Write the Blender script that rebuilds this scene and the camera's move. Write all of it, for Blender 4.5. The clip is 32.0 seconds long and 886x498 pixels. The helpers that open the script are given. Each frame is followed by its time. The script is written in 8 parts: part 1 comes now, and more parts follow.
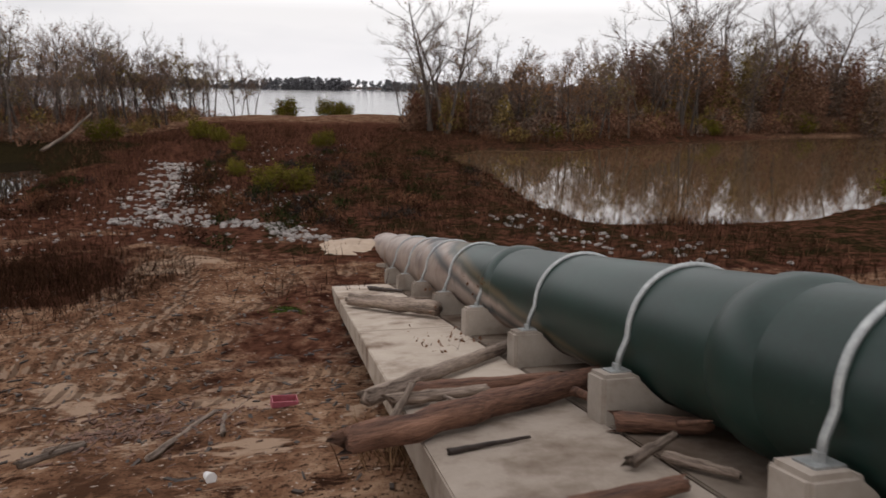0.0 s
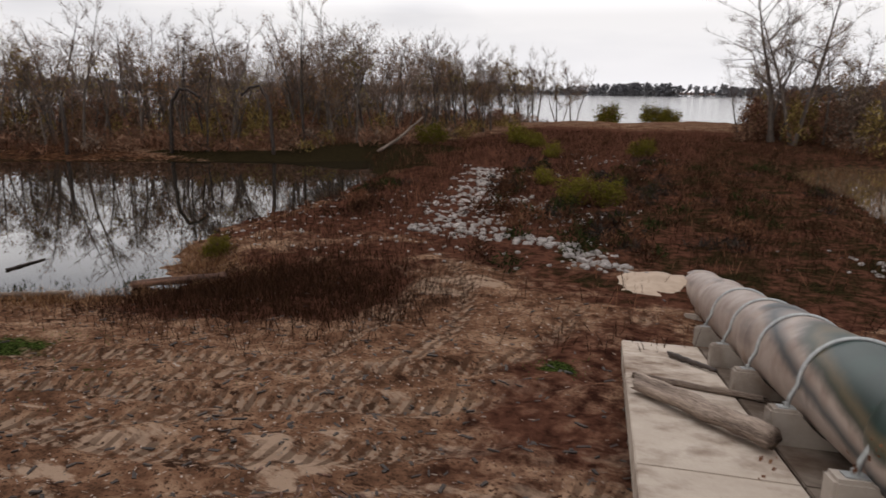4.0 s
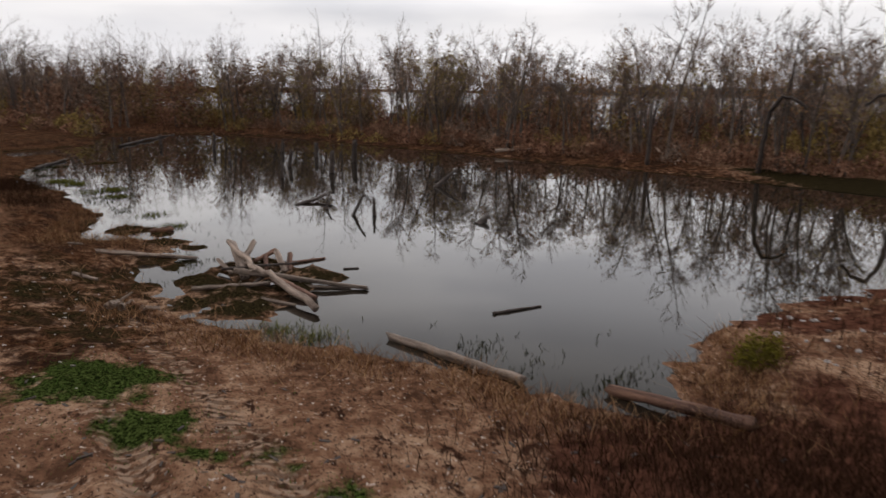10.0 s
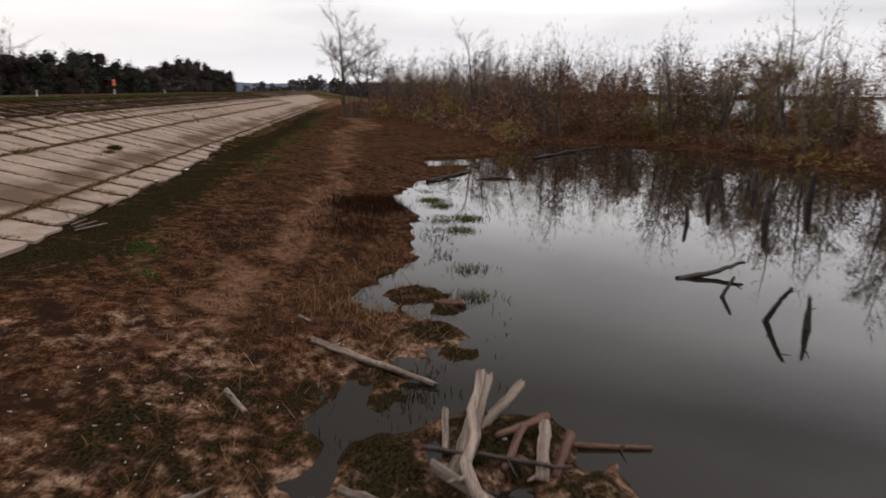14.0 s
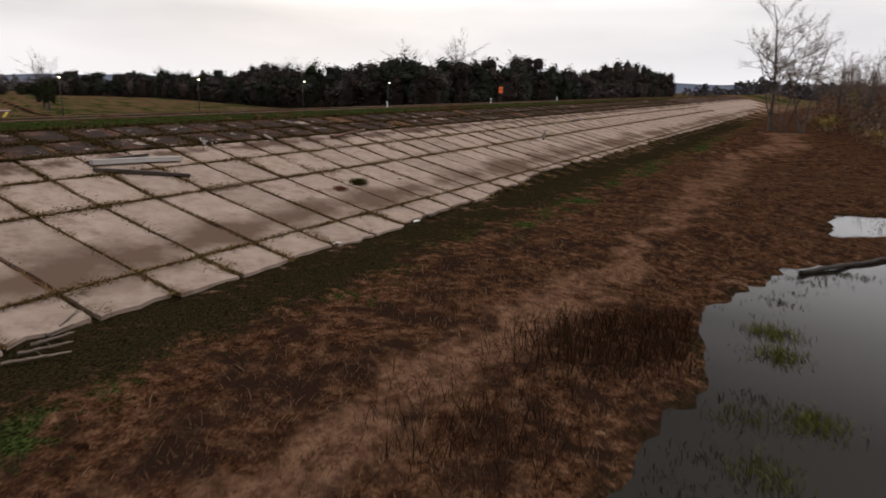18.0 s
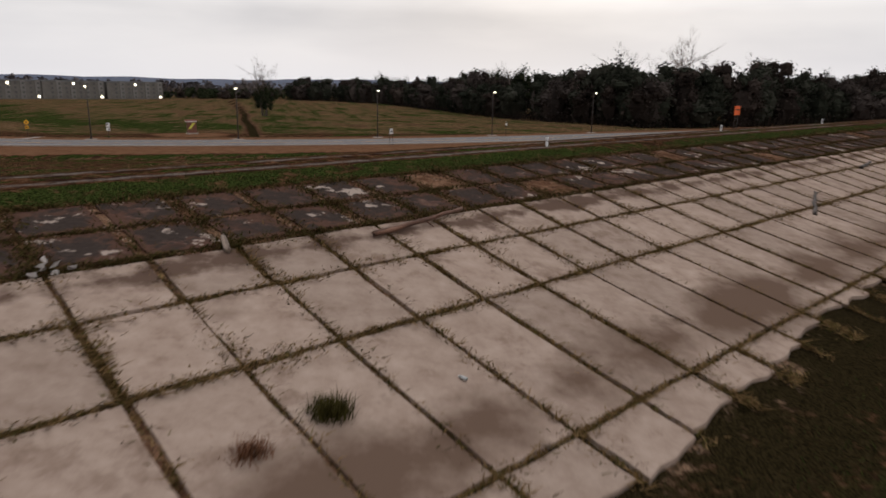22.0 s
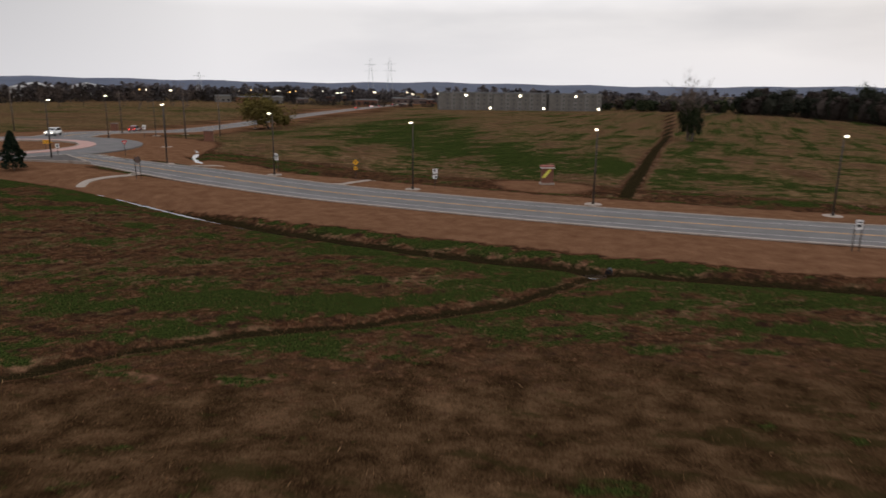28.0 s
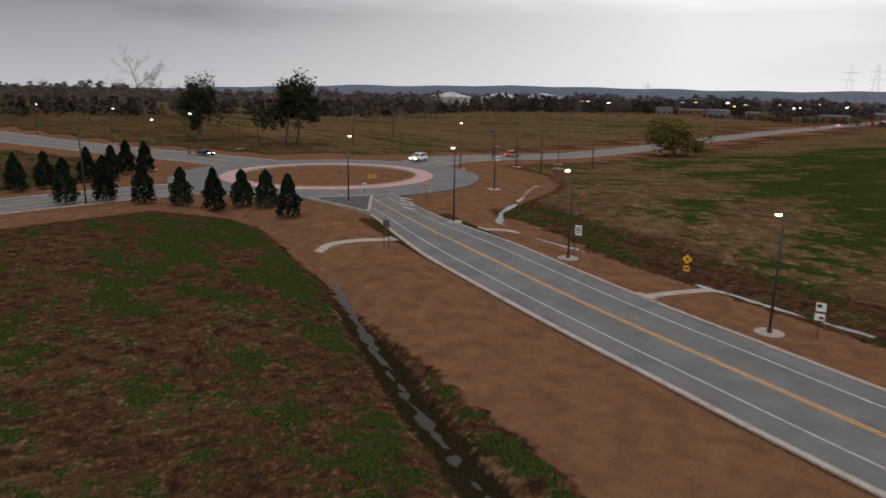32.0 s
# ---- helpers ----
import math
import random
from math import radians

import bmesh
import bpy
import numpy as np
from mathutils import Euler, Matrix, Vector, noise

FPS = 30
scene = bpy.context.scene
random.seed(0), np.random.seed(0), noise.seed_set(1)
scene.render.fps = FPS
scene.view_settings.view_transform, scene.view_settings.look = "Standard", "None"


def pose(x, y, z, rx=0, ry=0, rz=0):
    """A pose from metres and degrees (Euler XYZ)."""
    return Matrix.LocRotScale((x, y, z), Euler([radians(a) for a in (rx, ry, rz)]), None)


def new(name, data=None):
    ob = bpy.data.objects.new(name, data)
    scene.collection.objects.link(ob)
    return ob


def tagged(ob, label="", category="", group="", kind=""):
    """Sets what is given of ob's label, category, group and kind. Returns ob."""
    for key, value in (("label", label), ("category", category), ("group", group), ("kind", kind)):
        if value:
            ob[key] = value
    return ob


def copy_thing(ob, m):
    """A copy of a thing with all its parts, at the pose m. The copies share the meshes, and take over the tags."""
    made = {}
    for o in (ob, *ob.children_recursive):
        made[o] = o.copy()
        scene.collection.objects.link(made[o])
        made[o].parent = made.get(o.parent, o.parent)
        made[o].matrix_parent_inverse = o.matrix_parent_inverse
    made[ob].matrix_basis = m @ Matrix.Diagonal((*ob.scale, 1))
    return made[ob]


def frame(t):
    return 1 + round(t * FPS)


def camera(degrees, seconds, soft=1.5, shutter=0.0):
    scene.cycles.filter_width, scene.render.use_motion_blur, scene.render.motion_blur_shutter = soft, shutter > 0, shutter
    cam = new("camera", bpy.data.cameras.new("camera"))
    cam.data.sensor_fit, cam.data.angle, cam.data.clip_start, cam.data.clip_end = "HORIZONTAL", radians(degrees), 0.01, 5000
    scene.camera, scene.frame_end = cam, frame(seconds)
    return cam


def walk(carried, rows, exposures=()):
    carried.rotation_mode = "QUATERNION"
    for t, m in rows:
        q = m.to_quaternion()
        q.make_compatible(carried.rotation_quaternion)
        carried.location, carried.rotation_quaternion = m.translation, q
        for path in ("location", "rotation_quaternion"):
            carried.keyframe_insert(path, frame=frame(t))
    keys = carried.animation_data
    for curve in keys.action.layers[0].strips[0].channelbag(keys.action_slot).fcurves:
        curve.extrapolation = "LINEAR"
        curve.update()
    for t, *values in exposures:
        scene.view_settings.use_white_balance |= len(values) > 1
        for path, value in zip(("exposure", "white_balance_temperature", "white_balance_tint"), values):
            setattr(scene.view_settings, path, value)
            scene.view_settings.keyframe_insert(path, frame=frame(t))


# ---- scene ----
cam = camera(66.5, 32.0, soft=1.6, shutter=0.5)
# seconds, eye in metres, turn in degrees
ROWS = [
    (0.0, -0.00, -0.00, 7.28, 76.59, -1.00, 0.23),
    (0.5, 0.03, 0.46, 7.27, 76.59, -1.01, 3.49),
    (1.0, 0.04, 0.92, 7.25, 76.61, -1.01, 6.75),
    (1.5, 0.04, 1.38, 7.24, 76.62, -0.98, 10.02),
    (2.0, -0.00, 1.88, 7.21, 76.67, -0.89, 13.20),
    (2.5, -0.07, 2.39, 7.20, 76.70, -0.77, 16.49),
    (3.0, -0.14, 2.87, 7.19, 76.72, -0.69, 19.91),
    (3.5, -0.22, 3.37, 7.19, 76.72, -0.63, 23.31),
    (5.5, -0.90, 5.26, 7.25, 76.59, -0.74, 37.61),
    (6.0, -1.19, 5.85, 7.26, 76.58, -0.77, 41.35),
    (6.5, -1.49, 6.45, 7.27, 76.60, -0.76, 45.16),
    (7.0, -1.85, 7.09, 7.27, 76.64, -0.74, 49.12),
    (7.5, -2.33, 7.78, 7.26, 76.70, -0.75, 53.18),
    (8.0, -3.01, 8.52, 7.24, 76.73, -0.75, 57.19),
    (8.5, -3.84, 9.24, 7.22, 76.70, -0.76, 61.27),
    (9.0, -4.78, 9.95, 7.20, 76.68, -0.80, 65.70),
    (9.5, -5.83, 10.68, 7.18, 76.69, -0.81, 70.24),
    (10.0, -6.99, 11.34, 7.17, 76.70, -0.80, 74.69),
    (10.5, -8.20, 11.97, 7.18, 76.70, -0.75, 79.22),
    (11.0, -9.53, 12.62, 7.18, 76.71, -0.69, 83.85),
    (11.5, -11.13, 13.19, 7.17, 76.71, -0.60, 88.50),
    (12.0, -12.87, 13.69, 7.16, 76.74, -0.50, 93.11),
    (12.5, -14.69, 14.08, 7.17, 76.79, -0.49, 97.83),
    (13.0, -16.65, 14.32, 7.19, 76.81, -0.50, 102.60),
    (13.5, -18.71, 14.45, 7.21, 76.85, -0.56, 107.34),
    (14.0, -20.88, 14.45, 7.22, 76.81, -0.67, 112.22),
    (14.5, -23.15, 14.25, 7.21, 76.82, -0.78, 117.07),
    (16.5, -32.78, 13.66, 7.88, 76.58, -0.80, 135.73),
    (17.0, -34.92, 12.68, 7.99, 76.51, -0.80, 139.95),
    (17.5, -37.05, 11.47, 8.10, 76.47, -0.79, 144.22),
    (18.0, -39.09, 10.07, 8.25, 76.46, -0.74, 148.26),
    (18.5, -41.03, 8.48, 8.42, 76.36, -0.70, 151.37),
    (19.0, -42.92, 6.71, 8.61, 76.28, -0.68, 153.28),
    (19.5, -44.73, 4.70, 8.79, 76.29, -0.66, 154.76),
    (20.0, -46.47, 2.41, 8.98, 76.32, -0.64, 156.82),
    (20.5, -48.23, -0.22, 9.17, 76.39, -0.66, 159.32),
    (21.0, -49.97, -3.20, 9.35, 76.43, -0.73, 161.76),
    (21.5, -51.58, -6.33, 9.50, 76.49, -0.78, 164.12),
    (22.0, -53.05, -9.53, 9.65, 76.57, -0.87, 166.31),
    (22.5, -54.43, -12.72, 9.80, 76.57, -0.95, 168.62),
    (23.0, -55.64, -15.97, 10.00, 76.66, -0.97, 170.91),
    (23.5, -56.68, -19.29, 10.23, 76.74, -0.88, 172.83),
    (24.0, -57.64, -22.58, 10.41, 76.75, -0.79, 175.27),
    (24.5, -58.61, -26.06, 10.64, 76.87, -0.72, 177.83),
    (26.5, -61.30, -43.25, 12.15, 76.78, -0.65, 190.01),
    (27.0, -61.31, -47.66, 12.57, 76.65, -0.70, 194.08),
    (27.5, -61.15, -52.08, 13.00, 76.62, -0.72, 198.42),
    (28.0, -60.81, -56.53, 13.43, 76.59, -0.74, 202.78),
    (28.5, -60.23, -61.02, 13.87, 76.57, -0.74, 207.13),
    (29.0, -59.41, -65.57, 14.31, 76.54, -0.76, 211.49),
    (29.5, -58.36, -70.19, 14.76, 76.55, -0.82, 215.97),
    (30.0, -57.07, -74.88, 15.23, 76.61, -0.89, 220.56),
    (30.5, -55.56, -79.64, 15.70, 76.63, -0.95, 225.33),
    (31.0, -53.90, -84.42, 16.18, 76.64, -0.98, 230.15),
    (31.5, -52.15, -89.22, 16.66, 76.64, -0.95, 234.88),
    (32.0, -50.34, -94.01, 17.15, 76.68, -0.90, 239.65),
]
walk(cam, [(r[0], pose(*r[1:])) for r in ROWS], [(0.0, 0.04), (9.0, 0.05), (14.0, 0.09), (17.0, 0.02), (20.5, -0.07), (22.5, -0.19), (24.5, -0.17), (27.0, -0.16), (30.0, -0.14), (32.0, -0.10)])

# ---- world and sun: an overcast evening ----
world = bpy.data.worlds.new("overcast_sky")
scene.world = world
world.use_nodes = True
wn, wl = world.node_tree.nodes, world.node_tree.links
wn.clear()
SUN_TURN, SUN_HIGH = 200.0, 20.0
sky = wn.new("ShaderNodeTexSky")
sky.sky_type, sky.sun_disc = "NISHITA", False
sky.sun_elevation, sky.sun_rotation = radians(SUN_HIGH), radians(SUN_TURN)
sky.air_density, sky.dust_density, sky.ozone_density = 1.0, 4.0, 1.0
wc = wn.new("ShaderNodeTexCoord")
wm = wn.new("ShaderNodeMapping")
wm.inputs["Scale"].default_value = (1.0, 1.0, 4.5)
wnoise = wn.new("ShaderNodeTexNoise")
wnoise.inputs["Scale"].default_value, wnoise.inputs["Detail"].default_value, wnoise.inputs["Roughness"].default_value = 1.7, 5.0, 0.5
wramp = wn.new("ShaderNodeValToRGB")
wramp.color_ramp.elements[0].position, wramp.color_ramp.elements[0].color = 0.38, (6.3, 6.25, 6.55, 1)
wramp.color_ramp.elements[1].position, wramp.color_ramp.elements[1].color = 0.58, (8.6, 8.35, 8.4, 1)
wsep = wn.new("ShaderNodeSeparateXYZ")
wh = wn.new("ShaderNodeMapRange")
wh.inputs["From Min"].default_value, wh.inputs["From Max"].default_value = 0.0, 0.10
wh.inputs["To Min"].default_value, wh.inputs["To Max"].default_value = 0.0, 1.0
wmix = wn.new("ShaderNodeMix")
wmix.data_type = "RGBA"
weast = wn.new("ShaderNodeVectorMath")
weast.operation = "DOT_PRODUCT"
weast.inputs[1].default_value = (0.97, 0.22, 0.0)
wband = wn.new("ShaderNodeMapRange")
wband.inputs["From Min"].default_value, wband.inputs["From Max"].default_value = 0.46, 0.97
wband.inputs["To Min"].default_value, wband.inputs["To Max"].default_value = 0.0, 1.0
wdim = wn.new("ShaderNodeMix")
wdim.data_type = "RGBA"
weastc = wn.new("ShaderNodeValToRGB")
weastc.color_ramp.elements[0].position, weastc.color_ramp.elements[0].color = 0.40, (1.4, 1.45, 1.65, 1)
weastc.color_ramp.elements[1].position, weastc.color_ramp.elements[1].color = 0.60, (2.9, 2.9, 3.2, 1)
whor = wn.new("ShaderNodeMix")
whor.data_type = "RGBA"
whor.inputs["A"].default_value, whor.inputs["B"].default_value = (8.9, 8.7, 8.95, 1), (5.2, 5.15, 5.4, 1)
wtop = wn.new("ShaderNodeMix")
wtop.data_type = "RGBA"
wtop.inputs["Factor"].default_value = 0.97
wzen = wn.new("ShaderNodeValToRGB")
while len(wzen.color_ramp.elements) < 6:
    wzen.color_ramp.elements.new(0.5)
for el, (place, lum) in zip(wzen.color_ramp.elements, ((0.10, 1.0), (0.18, 1.7), (0.30, 1.55), (0.42, 0.65), (0.60, 0.85), (1.0, 2.25))):
    el.position, el.color = place, (lum, lum, lum, 1)
wlift = wn.new("ShaderNodeVectorMath")
wlift.operation = "SCALE"
wbg = wn.new("ShaderNodeBackground")
wbg.inputs["Strength"].default_value = 0.106
wout = wn.new("ShaderNodeOutputWorld")
wl.new(wc.outputs["Generated"], wm.inputs["Vector"])
wl.new(wm.outputs["Vector"], wnoise.inputs["Vector"])
wl.new(wnoise.outputs["Fac"], wramp.inputs["Fac"])
wl.new(wc.outputs["Generated"], wsep.inputs["Vector"])
wl.new(wsep.outputs["Z"], wh.inputs["Value"])
wl.new(wh.outputs["Result"], wmix.inputs["Factor"])
wl.new(wc.outputs["Generated"], weast.inputs[0])
wl.new(weast.outputs["Value"], wband.inputs["Value"])
wl.new(wband.outputs["Result"], wdim.inputs["Factor"])
wl.new(wramp.outputs["Color"], wdim.inputs["A"])
wl.new(wnoise.outputs["Fac"], weastc.inputs["Fac"])
wl.new(weastc.outputs["Color"], wdim.inputs["B"])
wl.new(wband.outputs["Result"], whor.inputs["Factor"])
wl.new(whor.outputs["Result"], wmix.inputs["A"])
wl.new(wdim.outputs["Result"], wmix.inputs["B"])
wl.new(sky.outputs["Color"], wtop.inputs["A"])
wl.new(wmix.outputs["Result"], wtop.inputs["B"])
wl.new(wsep.outputs["Z"], wzen.inputs["Fac"])
wsw = wn.new("ShaderNodeVectorMath")
wsw.operation = "DOT_PRODUCT"
wsw.inputs[1].default_value = (-0.62, -0.78, 0.0)
wswf = wn.new("ShaderNodeMapRange")
wswf.inputs["From Min"].default_value, wswf.inputs["From Max"].default_value = 0.35, 0.90
wswz = wn.new("ShaderNodeMapRange")
wswz.inputs["From Min"].default_value, wswz.inputs["From Max"].default_value = 0.11, 0.30
wcloud = wn.new("ShaderNodeMath")
wcloud.operation = "MULTIPLY"
wshade = wn.new("ShaderNodeMapRange")
wshade.inputs["To Min"].default_value, wshade.inputs["To Max"].default_value = 1.0, 0.33
wheight = wn.new("ShaderNodeMath")
wheight.operation = "MULTIPLY"
wl.new(wc.outputs["Generated"], wsw.inputs[0])
wl.new(wsw.outputs["Value"], wswf.inputs["Value"])
wl.new(wsep.outputs["Z"], wswz.inputs["Value"])
wl.new(wswf.outputs["Result"], wcloud.inputs[0])
wl.new(wswz.outputs["Result"], wcloud.inputs[1])
wl.new(wcloud.outputs["Value"], wshade.inputs["Value"])
wl.new(wzen.outputs["Color"], wheight.inputs[0])
wl.new(wshade.outputs["Result"], wheight.inputs[1])
wl.new(wheight.outputs["Value"], wlift.inputs["Scale"])
wl.new(wtop.outputs["Result"], wlift.inputs[0])
wl.new(wlift.outputs["Vector"], wbg.inputs["Color"])
wl.new(wbg.outputs["Background"], wout.inputs["Surface"])
sun = new("sun", bpy.data.lights.new("sun", "SUN"))
sun.data.energy, sun.data.angle, sun.data.color = 0.3, radians(30), (1.0, 0.94, 0.9)
sun.matrix_world = pose(0, 0, 60, 90 - SUN_HIGH, 0, 180 - SUN_TURN)


# ---- materials ----
class Nodes:
    def __init__(self, name):
        self.mat = bpy.data.materials.new(name)
        self.mat.use_nodes = True
        self.t = self.mat.node_tree
        self.b = self.t.nodes["Principled BSDF"]
        self.co = self.t.nodes.new("ShaderNodeTexCoord").outputs["Object"]
        self.place = self.t.nodes.new("ShaderNodeNewGeometry").outputs["Position"]

    def node(self, kind, **sets):
        n = self.t.nodes.new(kind)
        for k, v in sets.items():
            n.inputs[k.replace("_", " ")].default_value = v
        return n

    def link(self, a, b):
        self.t.links.new(a, b)
        return self

    def noise(self, scale, detail=4.0, rough=0.6, vec=None, stretch=None):
        n = self.node("ShaderNodeTexNoise", Scale=scale, Detail=detail, Roughness=rough)
        v = vec or self.co
        if stretch:
            m = self.node("ShaderNodeMapping")
            m.inputs["Scale"].default_value = stretch
            self.link(v, m.inputs["Vector"])
            v = m.outputs["Vector"]
        self.link(v, n.inputs["Vector"])
        return n.outputs["Fac"]

    def ramp(self, fac, *stops):
        n = self.t.nodes.new("ShaderNodeValToRGB")
        e = n.color_ramp.elements
        while len(e) < len(stops):
            e.new(0.5)
        for i, (p, c) in enumerate(stops):
            e[i].position, e[i].color = p, (*c, 1) if not isinstance(c, (int, float)) else (c, c, c, 1)
        self.link(fac, n.inputs["Fac"])
        return n.outputs["Color"]

    def attr(self, name):
        n = self.t.nodes.new("ShaderNodeAttribute")
        n.attribute_name = name
        return n.outputs["Fac"]

    def rand(self):
        return self.t.nodes.new("ShaderNodeObjectInfo").outputs["Random"]

    def island(self):
        return self.t.nodes.new("ShaderNodeNewGeometry").outputs["Random Per Island"]

    def mix(self, fac, a, b, mode="MIX"):
        n = self.t.nodes.new("ShaderNodeMix")
        n.data_type, n.blend_type = "RGBA", mode
        for v, s in ((fac, n.inputs["Factor"]), (a, n.inputs["A"]), (b, n.inputs["B"])):
            if isinstance(v, (int, float)):
                s.default_value = v
            elif isinstance(v, tuple):
                s.default_value = (*v, 1)
            else:
                self.link(v, s)
        return n.outputs["Result"]

    def maths(self, op, a, b=0.0, clamp=False):
        n = self.t.nodes.new("ShaderNodeMath")
        n.operation, n.use_clamp = op, clamp
        for v, s in ((a, n.inputs[0]), (b, n.inputs[1])):
            if isinstance(v, (int, float)):
                s.default_value = v
            else:
                self.link(v, s)
        return n.outputs["Value"]

    def over(self, mask, noise, soft=0.12):
        """1 where the noise lies under the mask: patches with ragged edges."""
        d = self.maths("SUBTRACT", mask, noise)
        return self.maths("ADD", self.maths("DIVIDE", d, soft), 0.5, True)

    def bump(self, h, strength=0.3, dist=0.05, normal=None):
        n = self.node("ShaderNodeBump", Strength=strength, Distance=dist)
        self.link(h, n.inputs["Height"])
        if normal:
            self.link(normal, n.inputs["Normal"])
        return n.outputs["Normal"]

    def done(self, color=None, rough=0.85, normal=None, metal=0.0, spec=0.3):
        if color is not None:
            if isinstance(color, tuple):
                self.b.inputs["Base Color"].default_value = (*color, 1)
            else:
                self.link(color, self.b.inputs["Base Color"])
        if isinstance(rough, (int, float)):
            self.b.inputs["Roughness"].default_value = rough
        else:
            self.link(rough, self.b.inputs["Roughness"])
        if normal is not None:
            self.link(normal, self.b.inputs["Normal"])
        self.b.inputs["Metallic"].default_value = metal
        self.b.inputs["Specular IOR Level"].default_value = spec
        return self.mat


def two_tone(name, a, b, scale=6.0, rough=0.85, bump=0.3, dist=0.02, metal=0.0, spec=0.3, grain=40.0, vary=0.0, stretch=None):
    m = Nodes(name)
    big, fine = m.noise(scale, 4, 0.6, stretch=stretch), m.noise(grain, 3, 0.6, stretch=stretch)
    f = m.maths("ADD", m.maths("MULTIPLY", big, 0.65), m.maths("MULTIPLY", fine, 0.35))
    col = m.ramp(f, (0.36, a), (0.64, b))
    if vary:
        v = m.maths("ADD", m.maths("MULTIPLY", m.rand(), 2 * vary), 1 - vary)
        hs = m.t.nodes.new("ShaderNodeHueSaturation")
        m.link(col, hs.inputs["Color"]).link(v, hs.inputs["Value"])
        col = hs.outputs["Color"]
    return m.done(col, rough, m.bump(f, bump, dist), metal, spec)


def leafy(name, *cols, rough=0.8, vary=0.25):
    """Stems, twigs and leaves: each loose piece takes its own shade."""
    m = Nodes(name)
    n = len(cols)
    col = m.ramp(m.island(), *[(i / max(1, n - 1), c) for i, c in enumerate(cols)])
    v = m.maths("ADD", m.maths("MULTIPLY", m.rand(), 2 * vary), 1 - vary)
    hs = m.t.nodes.new("ShaderNodeHueSaturation")
    m.link(col, hs.inputs["Color"]).link(v, hs.inputs["Value"])
    return m.done(hs.outputs["Color"], rough, spec=0.0)


def ground_material():
    m = Nodes("ground_soil_and_grass")
    m.co = m.place
    n1, n2, n3, n4 = m.noise(0.11, 5, 0.62), m.noise(0.55, 5, 0.65), m.noise(2.6, 4, 0.65), m.noise(14.0, 3, 0.7)
    mixn = m.maths("ADD", m.maths("MULTIPLY", n2, 0.5), m.maths("MULTIPLY", n3, 0.5))
    # soil with pale dried mud and darker damp ground
    soil = m.ramp(mixn, (0.38, (0.060, 0.030, 0.018)), (0.49, (0.150, 0.078, 0.046)), (0.62, (0.300, 0.190, 0.123)))
    soil = m.mix(m.over(0.42, n4, 0.10), soil, (0.046, 0.025, 0.016))
    soil = m.mix(m.over(0.40, m.noise(1.3, 6, 0.72, stretch=(1.0, 1.9, 1)), 0.06), soil, (0.030, 0.015, 0.010))
    soil = m.mix(m.over(0.315, m.noise(9.0, 2, 0.5), 0.03), soil, (0.36, 0.29, 0.24))
    ruts = m.noise(0.9, 5, 0.66, stretch=(0.8, 2.0, 1))
    soil = m.mix(m.over(m.maths("MULTIPLY", m.attr("mud"), 0.545), ruts, 0.07), soil, (0.310, 0.215, 0.152))
    tread = m.noise(3.2, 3, 0.5, stretch=(2.2, 2.2, 1))
    soil = m.mix(m.over(m.maths("MULTIPLY", m.attr("rut"), 0.50), tread, 0.10), soil, (0.250, 0.170, 0.120))
    soil = m.mix(m.over(m.maths("MULTIPLY", m.attr("rut"), 0.36), m.noise(4.5, 2, 0.5), 0.05), soil, (0.045, 0.026, 0.017))
    cleat = m.t.nodes.new("ShaderNodeTexWave")
    cleat.wave_type, cleat.bands_direction = "BANDS", "X"
    cleat.inputs["Scale"].default_value, cleat.inputs["Distortion"].default_value, cleat.inputs["Detail"].default_value, cleat.inputs["Detail Scale"].default_value = 1.1, 3.0, 2.0, 1.2
    m.link(m.co, cleat.inputs["Vector"])
    marks = m.maths("MULTIPLY", m.over(m.maths("MULTIPLY", m.attr("rut"), 0.7), m.noise(0.8, 4, 0.6), 0.2), m.over(0.42, cleat.outputs["Fac"], 0.2))
    soil = m.mix(m.maths("MULTIPLY", marks, 0.6), soil, (0.048, 0.026, 0.016))
    # dry grass
    dry = m.ramp(m.maths("ADD", m.maths("MULTIPLY", n3, 0.55), m.maths("MULTIPLY", n4, 0.45)), (0.40, (0.013, 0.006, 0.004)), (0.50, (0.058, 0.026, 0.0135)), (0.62, (0.150, 0.080, 0.044)))
    dry = m.mix(m.over(0.47, m.noise(0.9, 5, 0.68), 0.14), dry, (0.024, 0.013, 0.009))
    col = m.mix(m.over(m.attr("dry"), mixn, 0.14), soil, dry)
    # reddish weeds
    weed = m.ramp(n3, (0.35, (0.026, 0.011, 0.008)), (0.6, (0.100, 0.043, 0.027)))
    col = m.mix(m.over(m.attr("weed"), mixn, 0.25), col, weed)
    # tan mown verge and slope
    tan = m.ramp(m.maths("ADD", m.maths("MULTIPLY", n2, 0.5), m.maths("MULTIPLY", n4, 0.5)), (0.34, (0.088, 0.044, 0.023)), (0.50, (0.146, 0.075, 0.042)), (0.66, (0.208, 0.114, 0.066)))
    col = m.mix(m.over(m.attr("tan"), mixn, 0.3), col, tan)
    straw = m.ramp(m.maths("ADD", m.maths("MULTIPLY", n4, 0.5), m.maths("MULTIPLY", n2, 0.5)), (0.40, (0.014, 0.0075, 0.004)), (0.50, (0.050, 0.028, 0.014)), (0.62, (0.130, 0.077, 0.041)))
    col = m.mix(m.over(m.attr("straw"), mixn, 0.16), col, straw)
    straw2 = m.noise(0.7, 5, 0.7, stretch=(0.5, 1.0, 1))
